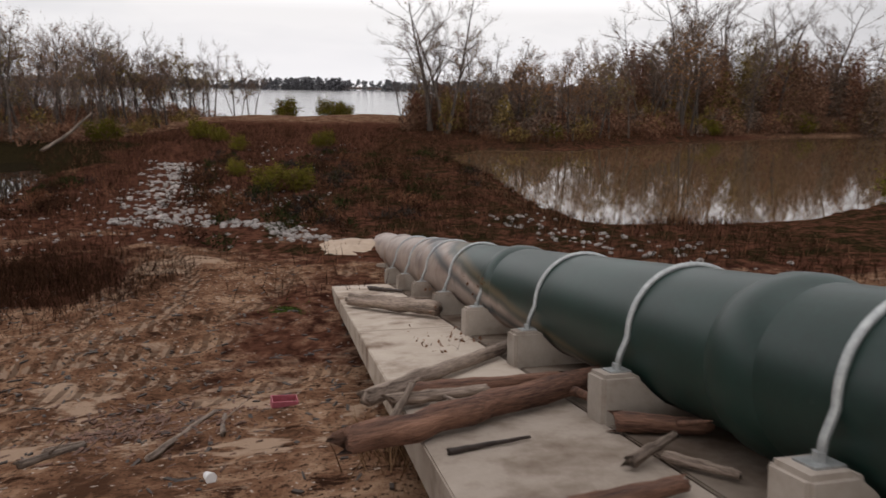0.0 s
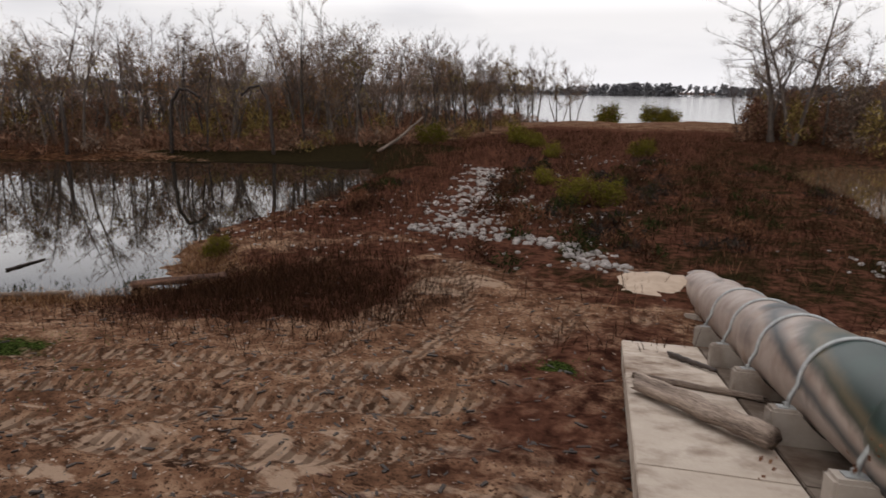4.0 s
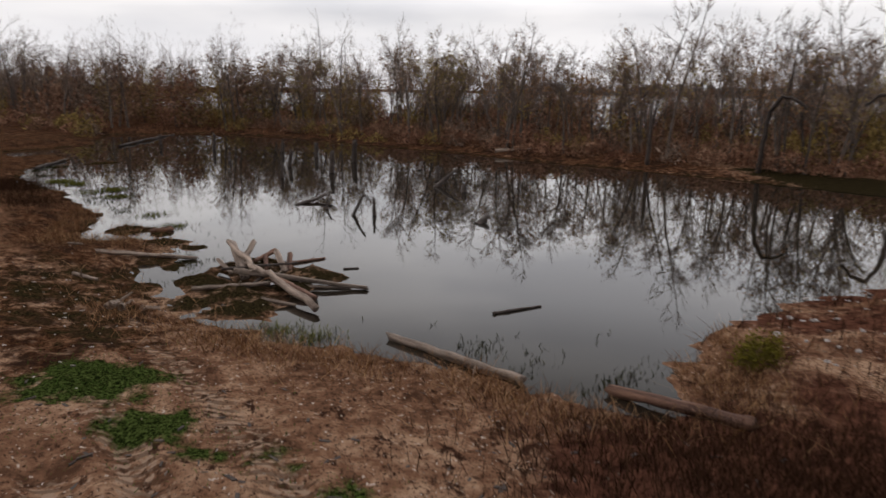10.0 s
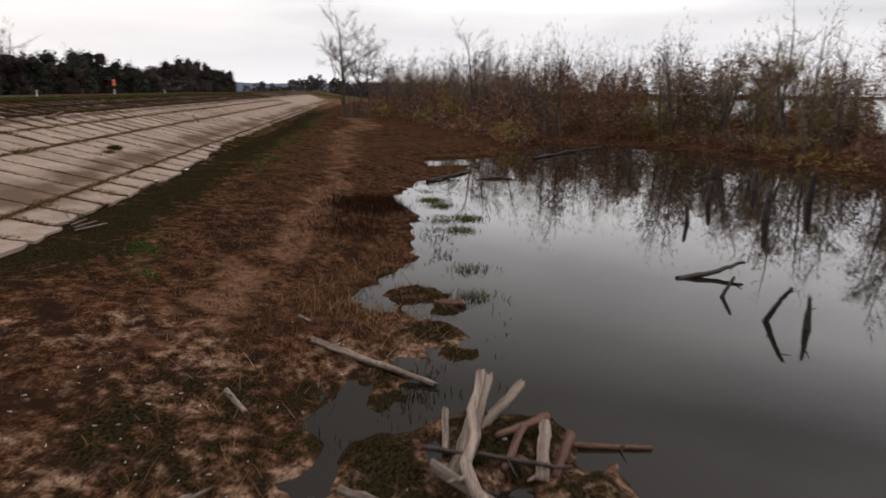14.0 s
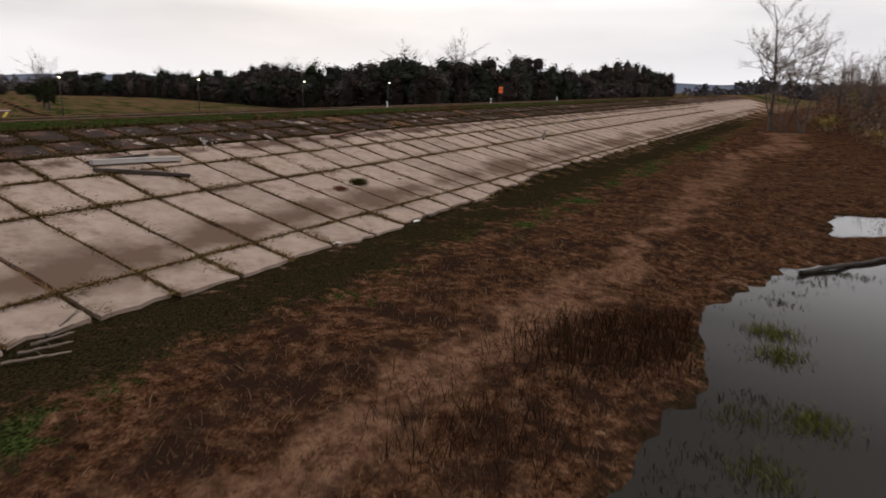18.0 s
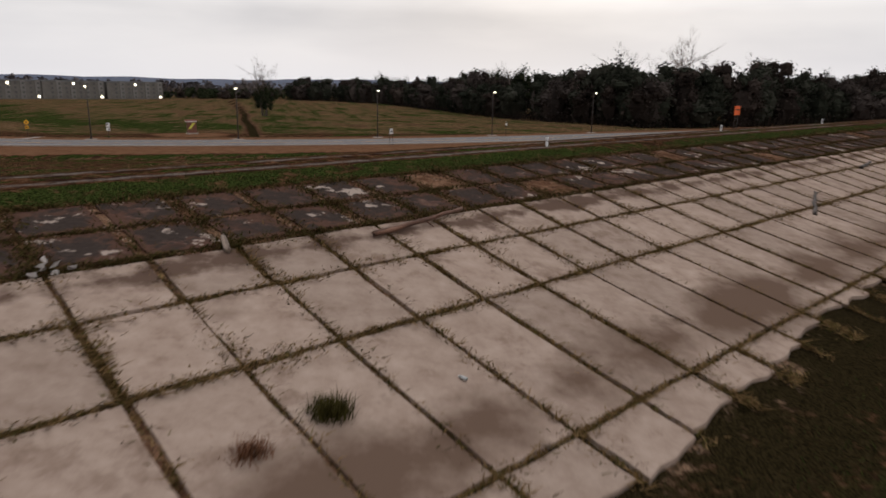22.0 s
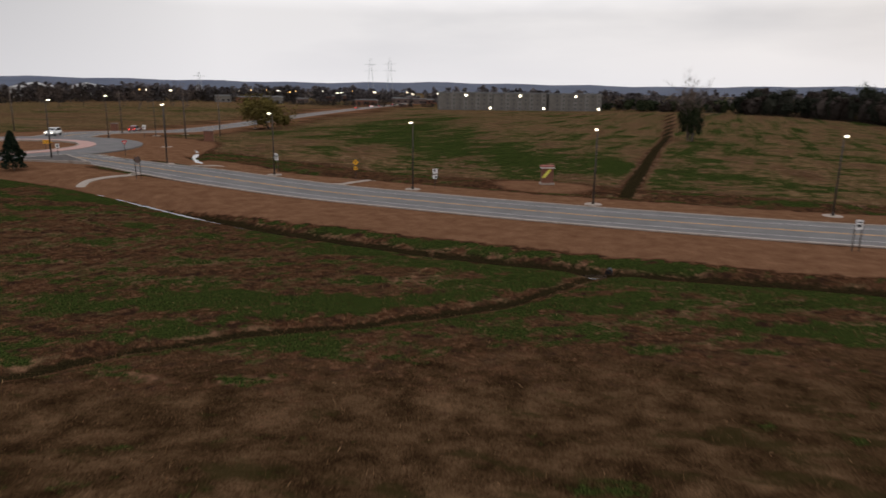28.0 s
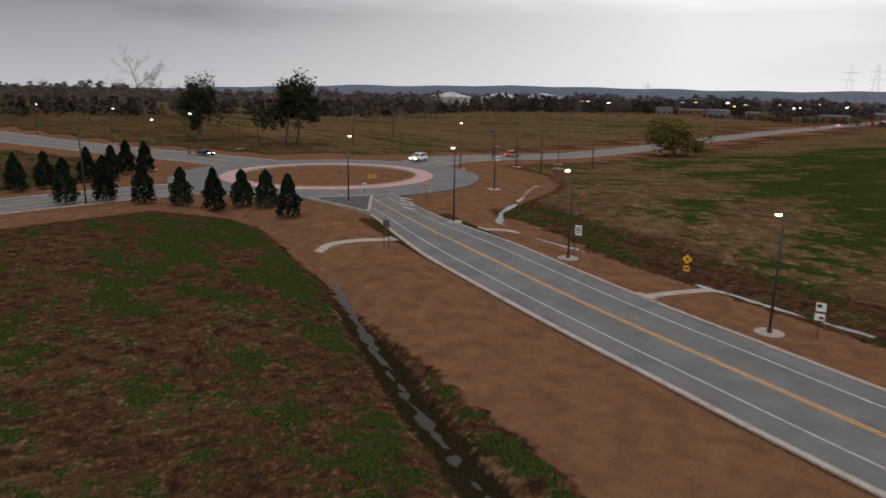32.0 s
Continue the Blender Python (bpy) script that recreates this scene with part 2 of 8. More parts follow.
    col = m.mix(m.maths("MULTIPLY", m.over(m.maths("MULTIPLY", m.attr("straw"), 0.54), straw2, 0.1), 0.75), col, (0.026, 0.021, 0.008))
    pale = m.ramp(m.maths("ADD", m.maths("MULTIPLY", n4, 0.5), m.maths("MULTIPLY", n3, 0.5)), (0.40, (0.056, 0.026, 0.014)), (0.60, (0.200, 0.110, 0.066)))
    col = m.mix(m.over(m.attr("pale"), m.maths("ADD", m.maths("MULTIPLY", n2, 0.6), m.maths("MULTIPLY", n4, 0.4)), 0.12), col, pale)
    gold = m.ramp(m.maths("ADD", m.maths("MULTIPLY", n4, 0.6), m.maths("MULTIPLY", n2, 0.4)), (0.40, (0.046, 0.028, 0.013)), (0.60, (0.172, 0.110, 0.055)))
    col = m.mix(m.over(m.attr("gold"), mixn, 0.2), col, gold)
    hay = m.ramp(m.maths("ADD", m.maths("MULTIPLY", n4, 0.6), m.maths("MULTIPLY", n2, 0.4)), (0.40, (0.062, 0.038, 0.019)), (0.60, (0.215, 0.140, 0.075)))
    col = m.mix(m.over(m.attr("hay"), mixn, 0.16), col, hay)
    gravel = m.ramp(n4, (0.38, (0.070, 0.055, 0.045)), (0.62, (0.190, 0.160, 0.138)))
    col = m.mix(m.over(m.attr("gravel"), mixn, 0.2), col, gravel)
    # green grass in ragged patches
    gmix = m.maths("ADD", m.maths("MULTIPLY", n1, 0.35), m.maths("ADD", m.maths("MULTIPLY", n2, 0.35), m.maths("MULTIPLY", n3, 0.3)))
    green = m.ramp(n4, (0.40, (0.004, 0.006, 0.0015)), (0.50, (0.022, 0.030, 0.008)), (0.62, (0.056, 0.074, 0.020)))
    col = m.mix(m.over(m.attr("green"), gmix, 0.07), col, green)
    damp = m.ramp(n4, (0.38, (0.005, 0.004, 0.002)), (0.62, (0.034, 0.025, 0.012)))
    col = m.mix(m.over(m.attr("damp"), mixn, 0.16), col, damp)
    h = m.maths("ADD", m.maths("MULTIPLY", n3, 0.9), m.maths("ADD", m.maths("MULTIPLY", n4, 0.25), m.maths("MULTIPLY", ruts, 0.5)))
    return m.done(col, 0.9, m.bump(h, 0.9, 0.16), spec=0.0)


def concrete_material(name, a, b, stain, stain_amount=0.42, grime=0.0, tide=False):
    m = Nodes(name)
    m.co = m.place
    n1, n2, n3 = m.noise(0.35, 5, 0.65), m.noise(1.6, 5, 0.65), m.noise(30.0, 3, 0.6)
    col = m.ramp(n2, (0.3, a), (0.7, b))
    v = m.maths("ADD", m.maths("MULTIPLY", m.rand(), 0.22), 0.89)
    hs = m.t.nodes.new("ShaderNodeHueSaturation")
    m.link(col, hs.inputs["Color"]).link(v, hs.inputs["Value"])
    col = m.mix(m.over(m.maths("ADD", m.maths("MULTIPLY", m.noise(0.9, 5, 0.7), 0.0), stain_amount), m.maths("ADD", m.maths("MULTIPLY", n1, 0.6), m.maths("MULTIPLY", n2, 0.4)), 0.16), hs.outputs["Color"], stain)
    if tide:
        # silt left by high water on the lower slabs
        d = m.t.nodes.new("ShaderNodeVectorMath")
        d.operation = "DOT_PRODUCT"
        d.inputs[1].default_value = (0.484, -0.875, 0.0)
        m.link(m.place, d.inputs[0])
        p = m.maths("ADD", d.outputs["Value"], 11.42)
        band = m.maths("SUBTRACT", 1.0, m.maths("MULTIPLY", m.maths("ABSOLUTE", m.maths("SUBTRACT", p, 2.9)), 0.40), True)
        col = m.mix(m.over(m.maths("ADD", m.maths("MULTIPLY", band, 0.35), 0.25), m.noise(0.22, 6, 0.62), 0.22), col, (0.135, 0.088, 0.064))
        band = m.maths("SUBTRACT", 1.0, m.maths("MULTIPLY", m.maths("ABSOLUTE", m.maths("SUBTRACT", p, 11.4)), 0.9), True)
        col = m.mix(m.over(m.maths("ADD", m.maths("MULTIPLY", band, 0.32), 0.27), m.noise(0.5, 6, 0.62), 0.14), col, (0.115, 0.074, 0.056))
    if grime:
        # black crust in the middle of each slab, silt washed over its edges, pale chips
        dots = []
        for v in ((-0.875, -0.484, 0.0), (0.484, -0.875, 0.0)):
            d = m.t.nodes.new("ShaderNodeVectorMath")
            d.operation = "DOT_PRODUCT"
            d.inputs[1].default_value = v
            m.link(m.place, d.inputs[0])
            dots.append(d.outputs["Value"])
        s = m.maths("DIVIDE", m.maths("ADD", dots[0], -44.73 + 248.0), 2.48)
        p = m.maths("DIVIDE", m.maths("ADD", dots[1], 11.42 - 12.4 + 24.5), 2.45)
        sd, pd = [m.maths("MULTIPLY", m.maths("ABSOLUTE", m.maths("SUBTRACT", m.maths("FRACT", q), 0.5)), 2.0) for q in (s, p)]
        e = m.maths("POWER", m.maths("MAXIMUM", sd, pd), 3.0)
        col = m.mix(m.over(grime, m.noise(0.55, 6, 0.72), 0.08), col, m.mix(m.noise(5.0, 4, 0.7), (0.012, 0.009, 0.009), (0.060, 0.047, 0.042)))
        col = m.mix(m.over(m.maths("ADD", m.maths("MULTIPLY", e, 0.30), 0.40), m.noise(1.0, 6, 0.7), 0.07), col, m.mix(m.noise(7.0, 4, 0.7), (0.044, 0.021, 0.015), (0.125, 0.068, 0.050)))
        col = m.mix(m.over(0.385, m.noise(0.62, 6, 0.66), 0.03), col, (0.37, 0.30, 0.255))
    col = m.mix(m.maths("MULTIPLY", n3, 0.25), col, (0.12, 0.09, 0.07))
    return m.done(col, 0.9, m.bump(m.maths("ADD", n2, m.maths("MULTIPLY", n3, 0.4)), 0.35, 0.01), spec=0.0)


def water_material(name, deep, rough, wave):
    m = Nodes(name)
    h = m.maths("ADD", m.noise(1.6, 3, 0.5), m.maths("MULTIPLY", m.noise(0.25, 2, 0.5), 1.5))
    m.b.inputs["IOR"].default_value = 1.4
    return m.done(m.mix(m.noise(0.06, 3, 0.5), deep, tuple(c * 1.3 for c in deep)), rough, m.bump(h, wave, 0.02), spec=0.5)


def glow(name, color, strength):
    m = Nodes(name)
    m.b.inputs["Emission Color"].default_value = (*color, 1)
    m.b.inputs["Emission Strength"].default_value = strength
    return m.done(color, 0.4)


M = {
    "ground": ground_material(),
    "slab": concrete_material("pale_revetment_concrete", (0.285, 0.207, 0.163), (0.420, 0.324, 0.264), (0.190, 0.126, 0.094), 0.37, tide=True),
    "slab_dirty": concrete_material("grimy_revetment_concrete", (0.098, 0.052, 0.040), (0.165, 0.098, 0.078), (0.060, 0.031, 0.024), 0.50, 0.57),
    "block": concrete_material("block_concrete", (0.30, 0.255, 0.215), (0.43, 0.375, 0.325), (0.18, 0.13, 0.10), 0.42),
    "pad": concrete_material("pad_concrete", (0.47, 0.39, 0.318), (0.58, 0.495, 0.415), (0.15, 0.095, 0.066), 0.45),
    # darker tone for the near outer bays
    "pad_mid": concrete_material("mid_tone_pad_concrete", (0.27, 0.222, 0.180), (0.38, 0.320, 0.268), (0.13, 0.090, 0.066), 0.45),
    # damp concrete, darkened further for the shade below the pipe
    "pad_damp_shade": concrete_material("damp_shaded_pad_concrete", (0.120, 0.095, 0.076), (0.215, 0.174, 0.142), (0.075, 0.050, 0.036), 0.48),
    "kerb": concrete_material("kerb_concrete", (0.30, 0.255, 0.22), (0.41, 0.36, 0.32), (0.20, 0.155, 0.125), 0.38),
    "asphalt": two_tone("grey_asphalt", (0.092, 0.087, 0.087), (0.150, 0.141, 0.140), 0.35, 0.85, 0.2, 0.004, grain=30.0),
    "apron": two_tone("pink_apron_concrete", (0.36, 0.21, 0.185), (0.46, 0.28, 0.245), 1.0, 0.85, 0.2, 0.004),
    "island": two_tone("stained_island_paving", (0.045, 0.038, 0.036), (0.085, 0.074, 0.068), 1.2, 0.9, 0.2, 0.01),
    "white_paint": two_tone("worn_white_paint", (0.27, 0.26, 0.25), (0.46, 0.445, 0.42), 2.0, 0.7, 0.1, 0.002),
    "yellow_paint": two_tone("worn_yellow_paint", (0.48, 0.24, 0.06), (0.62, 0.33, 0.08), 2.0, 0.7, 0.1, 0.002),
    "pond": water_material("pond_water", (0.013, 0.010, 0.007), 0.012, 0.02),
    "brown_pond": water_material("muddy_water", (0.085, 0.052, 0.028), 0.03, 0.06),
    "river": water_material("river_water", (0.05, 0.045, 0.042), 0.12, 0.35),
    "puddle": water_material("puddle_water", (0.03, 0.022, 0.016), 0.05, 0.08),
    "bark": two_tone("grey_brown_bark", (0.044, 0.033, 0.027), (0.150, 0.118, 0.098), 3.0, 0.9, 0.5, 0.03, vary=0.35, stretch=(1, 1, 0.25)),
    "twigs": leafy("bare_twigs", (0.100, 0.068, 0.053), (0.185, 0.134, 0.107), (0.280, 0.210, 0.166)),
    "leaf_rust": leafy("rust_leaves", (0.16, 0.075, 0.034), (0.26, 0.135, 0.062), (0.34, 0.200, 0.095)),
    "leaf_olive": leafy("olive_leaves", (0.17, 0.135, 0.048), (0.27, 0.205, 0.075), (0.18, 0.115, 0.050)),
    "leaf_yellow": leafy("yellow_green_leaves", (0.105, 0.090, 0.015), (0.18, 0.150, 0.024), (0.075, 0.072, 0.015)),
    "leaf_dark": leafy("dark_evergreen_leaves", (0.010, 0.014, 0.008), (0.022, 0.027, 0.014), (0.040, 0.044, 0.022), rough=0.5),
    "willow": leafy("olive_willow_leaves", (0.050, 0.040, 0.012), (0.100, 0.080, 0.024), (0.150, 0.118, 0.040)),
    "thick_olive": leafy("olive_thicket", (0.075, 0.050, 0.018), (0.180, 0.128, 0.044), (0.290, 0.205, 0.075)),
    "thick_grey": leafy("grey_brown_thicket", (0.050, 0.034, 0.025), (0.135, 0.096, 0.072), (0.240, 0.176, 0.138)),
    "thick_red": leafy("reddish_thicket", (0.075, 0.033, 0.021), (0.175, 0.088, 0.056), (0.280, 0.160, 0.105)),
    "scrub_green": leafy("dark_green_scrub", (0.010, 0.013, 0.006), (0.022, 0.027, 0.010), (0.042, 0.045, 0.016)),
    "dark_brush": leafy("dark_brush", (0.016, 0.013, 0.011), (0.034, 0.026, 0.022), (0.060, 0.046, 0.038)),
    # crown and brush colours lightened to stand for haze over the distant wood
    "wood_green": leafy("hazed_evergreen_crowns", (0.016, 0.018, 0.013), (0.030, 0.032, 0.023), (0.050, 0.049, 0.038)),
    "wood_grey": leafy("hazed_winter_brush", (0.026, 0.021, 0.019), (0.052, 0.042, 0.037), (0.082, 0.066, 0.058)),
    "leaf_magnolia": leafy("magnolia_leaves", (0.006, 0.012, 0.009), (0.014, 0.024, 0.015), (0.030, 0.034, 0.020), rough=0.45),
    "brush": leafy("brown_brush", (0.078, 0.043, 0.028), (0.165, 0.093, 0.060), (0.270, 0.166, 0.112)),
    "brush_rust": leafy("rusty_brush", (0.070, 0.030, 0.018), (0.120, 0.055, 0.030), (0.180, 0.095, 0.055)),
    "weed": leafy("dark_red_weeds", (0.018, 0.009, 0.006), (0.042, 0.020, 0.012), (0.078, 0.040, 0.023)),
    "straw": leafy("dry_grass_blades", (0.066, 0.034, 0.018), (0.140, 0.080, 0.043), (0.240, 0.152, 0.086)),
    "grass": leafy("green_grass_blades", (0.012, 0.018, 0.005), (0.026, 0.036, 0.009), (0.055, 0.062, 0.018)),
    "grass_bright": leafy("fresh_grass_blades", (0.020, 0.042, 0.008), (0.045, 0.085, 0.014), (0.085, 0.120, 0.026)),
    "shore_straw": leafy("orange_brown_grass", (0.060, 0.026, 0.012), (0.140, 0.070, 0.032), (0.290, 0.175, 0.095)),
    "slope_grass": leafy("brown_slope_grass", (0.022, 0.012, 0.006), (0.062, 0.034, 0.016), (0.125, 0.072, 0.034)),
    "pond_weed": leafy("yellow_green_pond_weed", (0.035, 0.038, 0.008), (0.075, 0.078, 0.016), (0.120, 0.115, 0.026)),
    "reed": leafy("green_reeds", (0.012, 0.014, 0.005), (0.026, 0.030, 0.009), (0.055, 0.052, 0.018)),
    "wood": two_tone("weathered_driftwood", (0.055, 0.036, 0.027), (0.380, 0.295, 0.235), 2.2, 0.85, 1.0, 0.05, vary=0.25, grain=26.0, stretch=(2.5, 2.5, 0.25)),
    "bleached": two_tone("bleached_square_timber", (0.24, 0.215, 0.195), (0.50, 0.47, 0.44), 1.8, 0.85, 0.5, 0.02, grain=30.0, stretch=(0.3, 2.5, 2.5)),
    "wood_red": two_tone("wet_reddish_log", (0.020, 0.008, 0.006), (0.235, 0.122, 0.080), 2.6, 0.7, 1.0, 0.05, vary=0.2, grain=26.0, stretch=(2.5, 2.5, 0.25)),
    "wood_dark": two_tone("dark_wet_wood", (0.018, 0.012, 0.010), (0.07, 0.050, 0.040), 4.0, 0.6, 0.5, 0.02, vary=0.2),
    "stone": two_tone("pale_riprap_stone", (0.22, 0.19, 0.172), (0.46, 0.42, 0.39), 3.0, 0.9, 0.4, 0.02, vary=0.3),
    "steel": two_tone("galvanised_steel", (0.30, 0.31, 0.31), (0.46, 0.47, 0.46), 9.0, 0.45, 0.15, 0.003, metal=0.6, spec=0.5),
    "dark_steel": two_tone("dark_pole_paint", (0.030, 0.022, 0.018), (0.060, 0.046, 0.038), 6.0, 0.6, 0.1, 0.003),
    "far_glass": two_tone("dull_window_glass", (0.075, 0.070, 0.066), (0.115, 0.106, 0.100), 1.0, 0.4, 0.02, 0.002),
    "lamp_amber": glow("amber_lamp_lens", (1.0, 0.52, 0.16), 7.0),
    "lamp": glow("lit_lamp_lens", (1.0, 0.86, 0.62), 7.0),
    "red_light": glow("red_tail_light", (1.0, 0.05, 0.03), 4.0),
    "white": two_tone("white_paint", (0.66, 0.65, 0.64), (0.80, 0.79, 0.78), 4.0, 0.5, 0.05, 0.002),
    "black": two_tone("black_trim", (0.010, 0.010, 0.011), (0.025, 0.025, 0.026), 8.0, 0.5, 0.05, 0.002),
    "yellow": two_tone("yellow_sign_face", (0.62, 0.29, 0.01), (0.75, 0.38, 0.02), 5.0, 0.5, 0.05, 0.002),
    "orange": two_tone("orange_sign_face", (0.75, 0.10, 0.01), (0.85, 0.15, 0.02), 5.0, 0.5, 0.05, 0.002),
    "red": two_tone("red_sign_face", (0.45, 0.02, 0.02), (0.60, 0.04, 0.03), 5.0, 0.5, 0.05, 0.002),
    "sign_back": two_tone("grey_sign_back", (0.10, 0.065, 0.055), (0.16, 0.11, 0.095), 5.0, 0.5, 0.05, 0.002),
    "brick": two_tone("brown_brick_pillar", (0.13, 0.055, 0.035), (0.22, 0.10, 0.065), 12.0, 0.85, 0.3, 0.01),
    "glass": two_tone("dark_glass", (0.012, 0.014, 0.016), (0.022, 0.025, 0.028), 4.0, 0.08, 0.0, 0.001, spec=0.6),
    "rubber": two_tone("tyre_rubber", (0.012, 0.012, 0.012), (0.025, 0.025, 0.025), 20.0, 0.8, 0.2, 0.003),
    "car_white": two_tone("white_car_paint", (0.70, 0.70, 0.69), (0.78, 0.78, 0.77), 3.0, 0.25, 0.0, 0.001, spec=0.6),
    "car_black": two_tone("black_car_paint", (0.008, 0.008, 0.009), (0.016, 0.016, 0.018), 3.0, 0.2, 0.0, 0.001, spec=0.6),
    "car_red": two_tone("dark_red_car_paint", (0.10, 0.010, 0.010), (0.14, 0.016, 0.014), 3.0, 0.25, 0.0, 0.001, spec=0.6),
    "plaster_pale": two_tone("pale_building_wall", (0.165, 0.155, 0.142), (0.215, 0.200, 0.184), 0.3, 0.85, 0.1, 0.01),
    "plaster": two_tone("cream_building_wall", (0.130, 0.118, 0.105), (0.180, 0.164, 0.147), 0.3, 0.85, 0.1, 0.01),
    "roof": two_tone("grey_roofing", (0.10, 0.10, 0.105), (0.17, 0.165, 0.165), 0.4, 0.85, 0.1, 0.01),
    "tank": two_tone("white_tank_paint", (0.36, 0.35, 0.345), (0.44, 0.43, 0.42), 0.1, 0.6, 0.05, 0.01),
    # both far tree colours are paled to carry the haze of distance
    "far_wood": leafy("hazy_far_treeline", (0.060, 0.054, 0.055), (0.090, 0.079, 0.079), (0.125, 0.108, 0.105)),
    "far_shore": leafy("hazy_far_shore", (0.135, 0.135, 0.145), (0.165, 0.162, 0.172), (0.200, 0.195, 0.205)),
    # the hills' blue is distance haze, put into their base colour
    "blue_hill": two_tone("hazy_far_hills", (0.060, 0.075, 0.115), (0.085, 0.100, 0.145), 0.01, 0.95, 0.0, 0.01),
}


def pipe_material():
    """Green coating above, worn to rust-stained grey towards the outlet, with a spiral edge between."""
    m = Nodes("green_coated_pipe")
    s = m.t.nodes.new("ShaderNodeSeparateXYZ")
    m.link(m.co, s.inputs["Vector"])
    y, z, x = s.outputs["Y"], s.outputs["Z"], s.outputs["X"]
    n2, n3 = m.noise(2.0, 5, 0.65), m.noise(18.0, 3, 0.6)
    green = m.ramp(m.maths("ADD", m.maths("MULTIPLY", m.noise(0.8, 4, 0.6), 0.7), m.maths("MULTIPLY", n3, 0.3)), (0.34, (0.0030, 0.0145, 0.0110)), (0.62, (0.0080, 0.032, 0.0245)))
    green = m.mix(m.maths("MULTIPLY", m.over(0.30, n2, 0.10), 0.25), green, (0.10, 0.11, 0.10))
    bare = m.ramp(n2, (0.34, (0.235, 0.165, 0.130)), (0.6, (0.37, 0.295, 0.250)))
    bare = m.mix(m.over(0.36, m.noise(1.2, 4, 0.6, stretch=(1, 0.35, 1)), 0.14), bare, (0.16, 0.13, 0.12))
    # the boundary climbs over the pipe's crown in a slant
    edge = m.maths("ADD", y, m.maths("ADD", m.maths("MULTIPLY", z, -6.5), m.maths("MULTIPLY", n2, 1.0)))
    f = m.maths("ADD", m.maths("MULTIPLY", m.maths("SUBTRACT", edge, PIPE_EDGE), 1.2), 0.5, True)
    col = m.mix(f, green, bare)
    band = m.maths("ABSOLUTE", m.maths("SUBTRACT", edge, PIPE_EDGE + 1.6))
    col = m.mix(m.maths("SUBTRACT", 1.0, m.maths("MULTIPLY", band, 1.1), True), col, (0.045, 0.052, 0.055))
    band2 = m.maths("ABSOLUTE", m.maths("SUBTRACT", edge, PIPE_EDGE - 0.9))
    col = m.mix(m.maths("MULTIPLY", m.maths("SUBTRACT", 1.0, m.maths("MULTIPLY", band2, 1.4), True), 0.7), col, (0.15, 0.105, 0.055))
    return m.done(col, 0.42, m.bump(n3, 0.1, 0.004), spec=0.5)


PIPE_EDGE = 5.6
M["pipe"] = pipe_material()


# ---- builders ----
class Shape:
    """Gathers vertices and faces of one mesh."""

    def __init__(self):
        self.v, self.f = [], []

    def add(self, verts, faces):
        k = len(self.v)
        self.v += [tuple(p) for p in verts]
        self.f += [tuple(i + k for i in q) for q in faces]
        return self

    def box(self, x0, x1, y0, y1, z0, z1, taper=0.0):
        cx, cy = (x0 + x1) / 2, (y0 + y1) / 2
        up = [(cx + (x - cx) * (1 - taper), cy + (y - cy) * (1 - taper), z1) for x, y in ((x0, y0), (x1, y0), (x1, y1), (x0, y1))]
        return self.add([(x0, y0, z0), (x1, y0, z0), (x1, y1, z0), (x0, y1, z0), *up],
                        [(3, 2, 1, 0), (4, 5, 6, 7), (0, 1, 5, 4), (1, 2, 6, 5), (2, 3, 7, 6), (3, 0, 4, 7)])

    def tube(self, path, radii, n=6, cap=True):
        path = [Vector(p) for p in path]
        rings, k = [], len(self.v)
        a = None
        for i, p in enumerate(path):
            d = (path[min(i + 1, len(path) - 1)] - path[max(i - 1, 0)]).normalized()
            if a is None:
                a = d.orthogonal()
            a = (a - d * a.dot(d)).normalized()
            b = d.cross(a)
            r = radii[i] if isinstance(radii, (list, tuple)) else radii
            rings.append([p + (a * math.cos(j * math.tau / n) + b * math.sin(j * math.tau / n)) * r for j in range(n)])
        self.v += [tuple(q) for ring in rings for q in ring]
        for i in range(len(path) - 1):
            for j in range(n):
                j2 = (j + 1) % n
                self.f.append((k + i * n + j, k + i * n + j2, k + (i + 1) * n + j2, k + (i + 1) * n + j))
        if cap:
            self.f.append(tuple(k + j for j in reversed(range(n))))
            self.f.append(tuple(k + (len(path) - 1) * n + j for j in range(n)))
        return self

    def turned(self, m):
        self.v = [tuple(m @ Vector(p)) for p in self.v]
        return self

    def mesh(self, name, mat, smooth=False):
        me = bpy.data.meshes.new(name)
        me.from_pydata(self.v, [], self.f)
        me.materials.append(mat)
        if smooth:
            me.polygons.foreach_set("use_smooth", [True] * len(me.polygons))
        me.update()
        return me


def part(name, shape, material, parent=None, label="", smooth=False, m=None):
    """One mesh object, under its thing if one is given."""
    data = shape if isinstance(shape, bpy.types.Mesh) else shape.mesh(name, material, smooth)
    ob = new(name, data)
    if parent:
        ob.parent = parent
    if m is not None:
        ob.matrix_basis = m
    return tagged(ob, label)


def thing(name, label, category, group="", m=None):
    ob = tagged(new(name), label, category, group)
    ob.empty_display_size = 0.3
    if m is not None:
        ob.matrix_basis = m
    return ob


def from_arrays(name, verts, faces, mat):
    me = bpy.data.meshes.new(name)
    me.from_pydata(verts.tolist() if hasattr(verts, "tolist") else verts, [], faces.tolist() if hasattr(faces, "tolist") else faces)
    me.materials.append(mat)
    me.update()
    return me


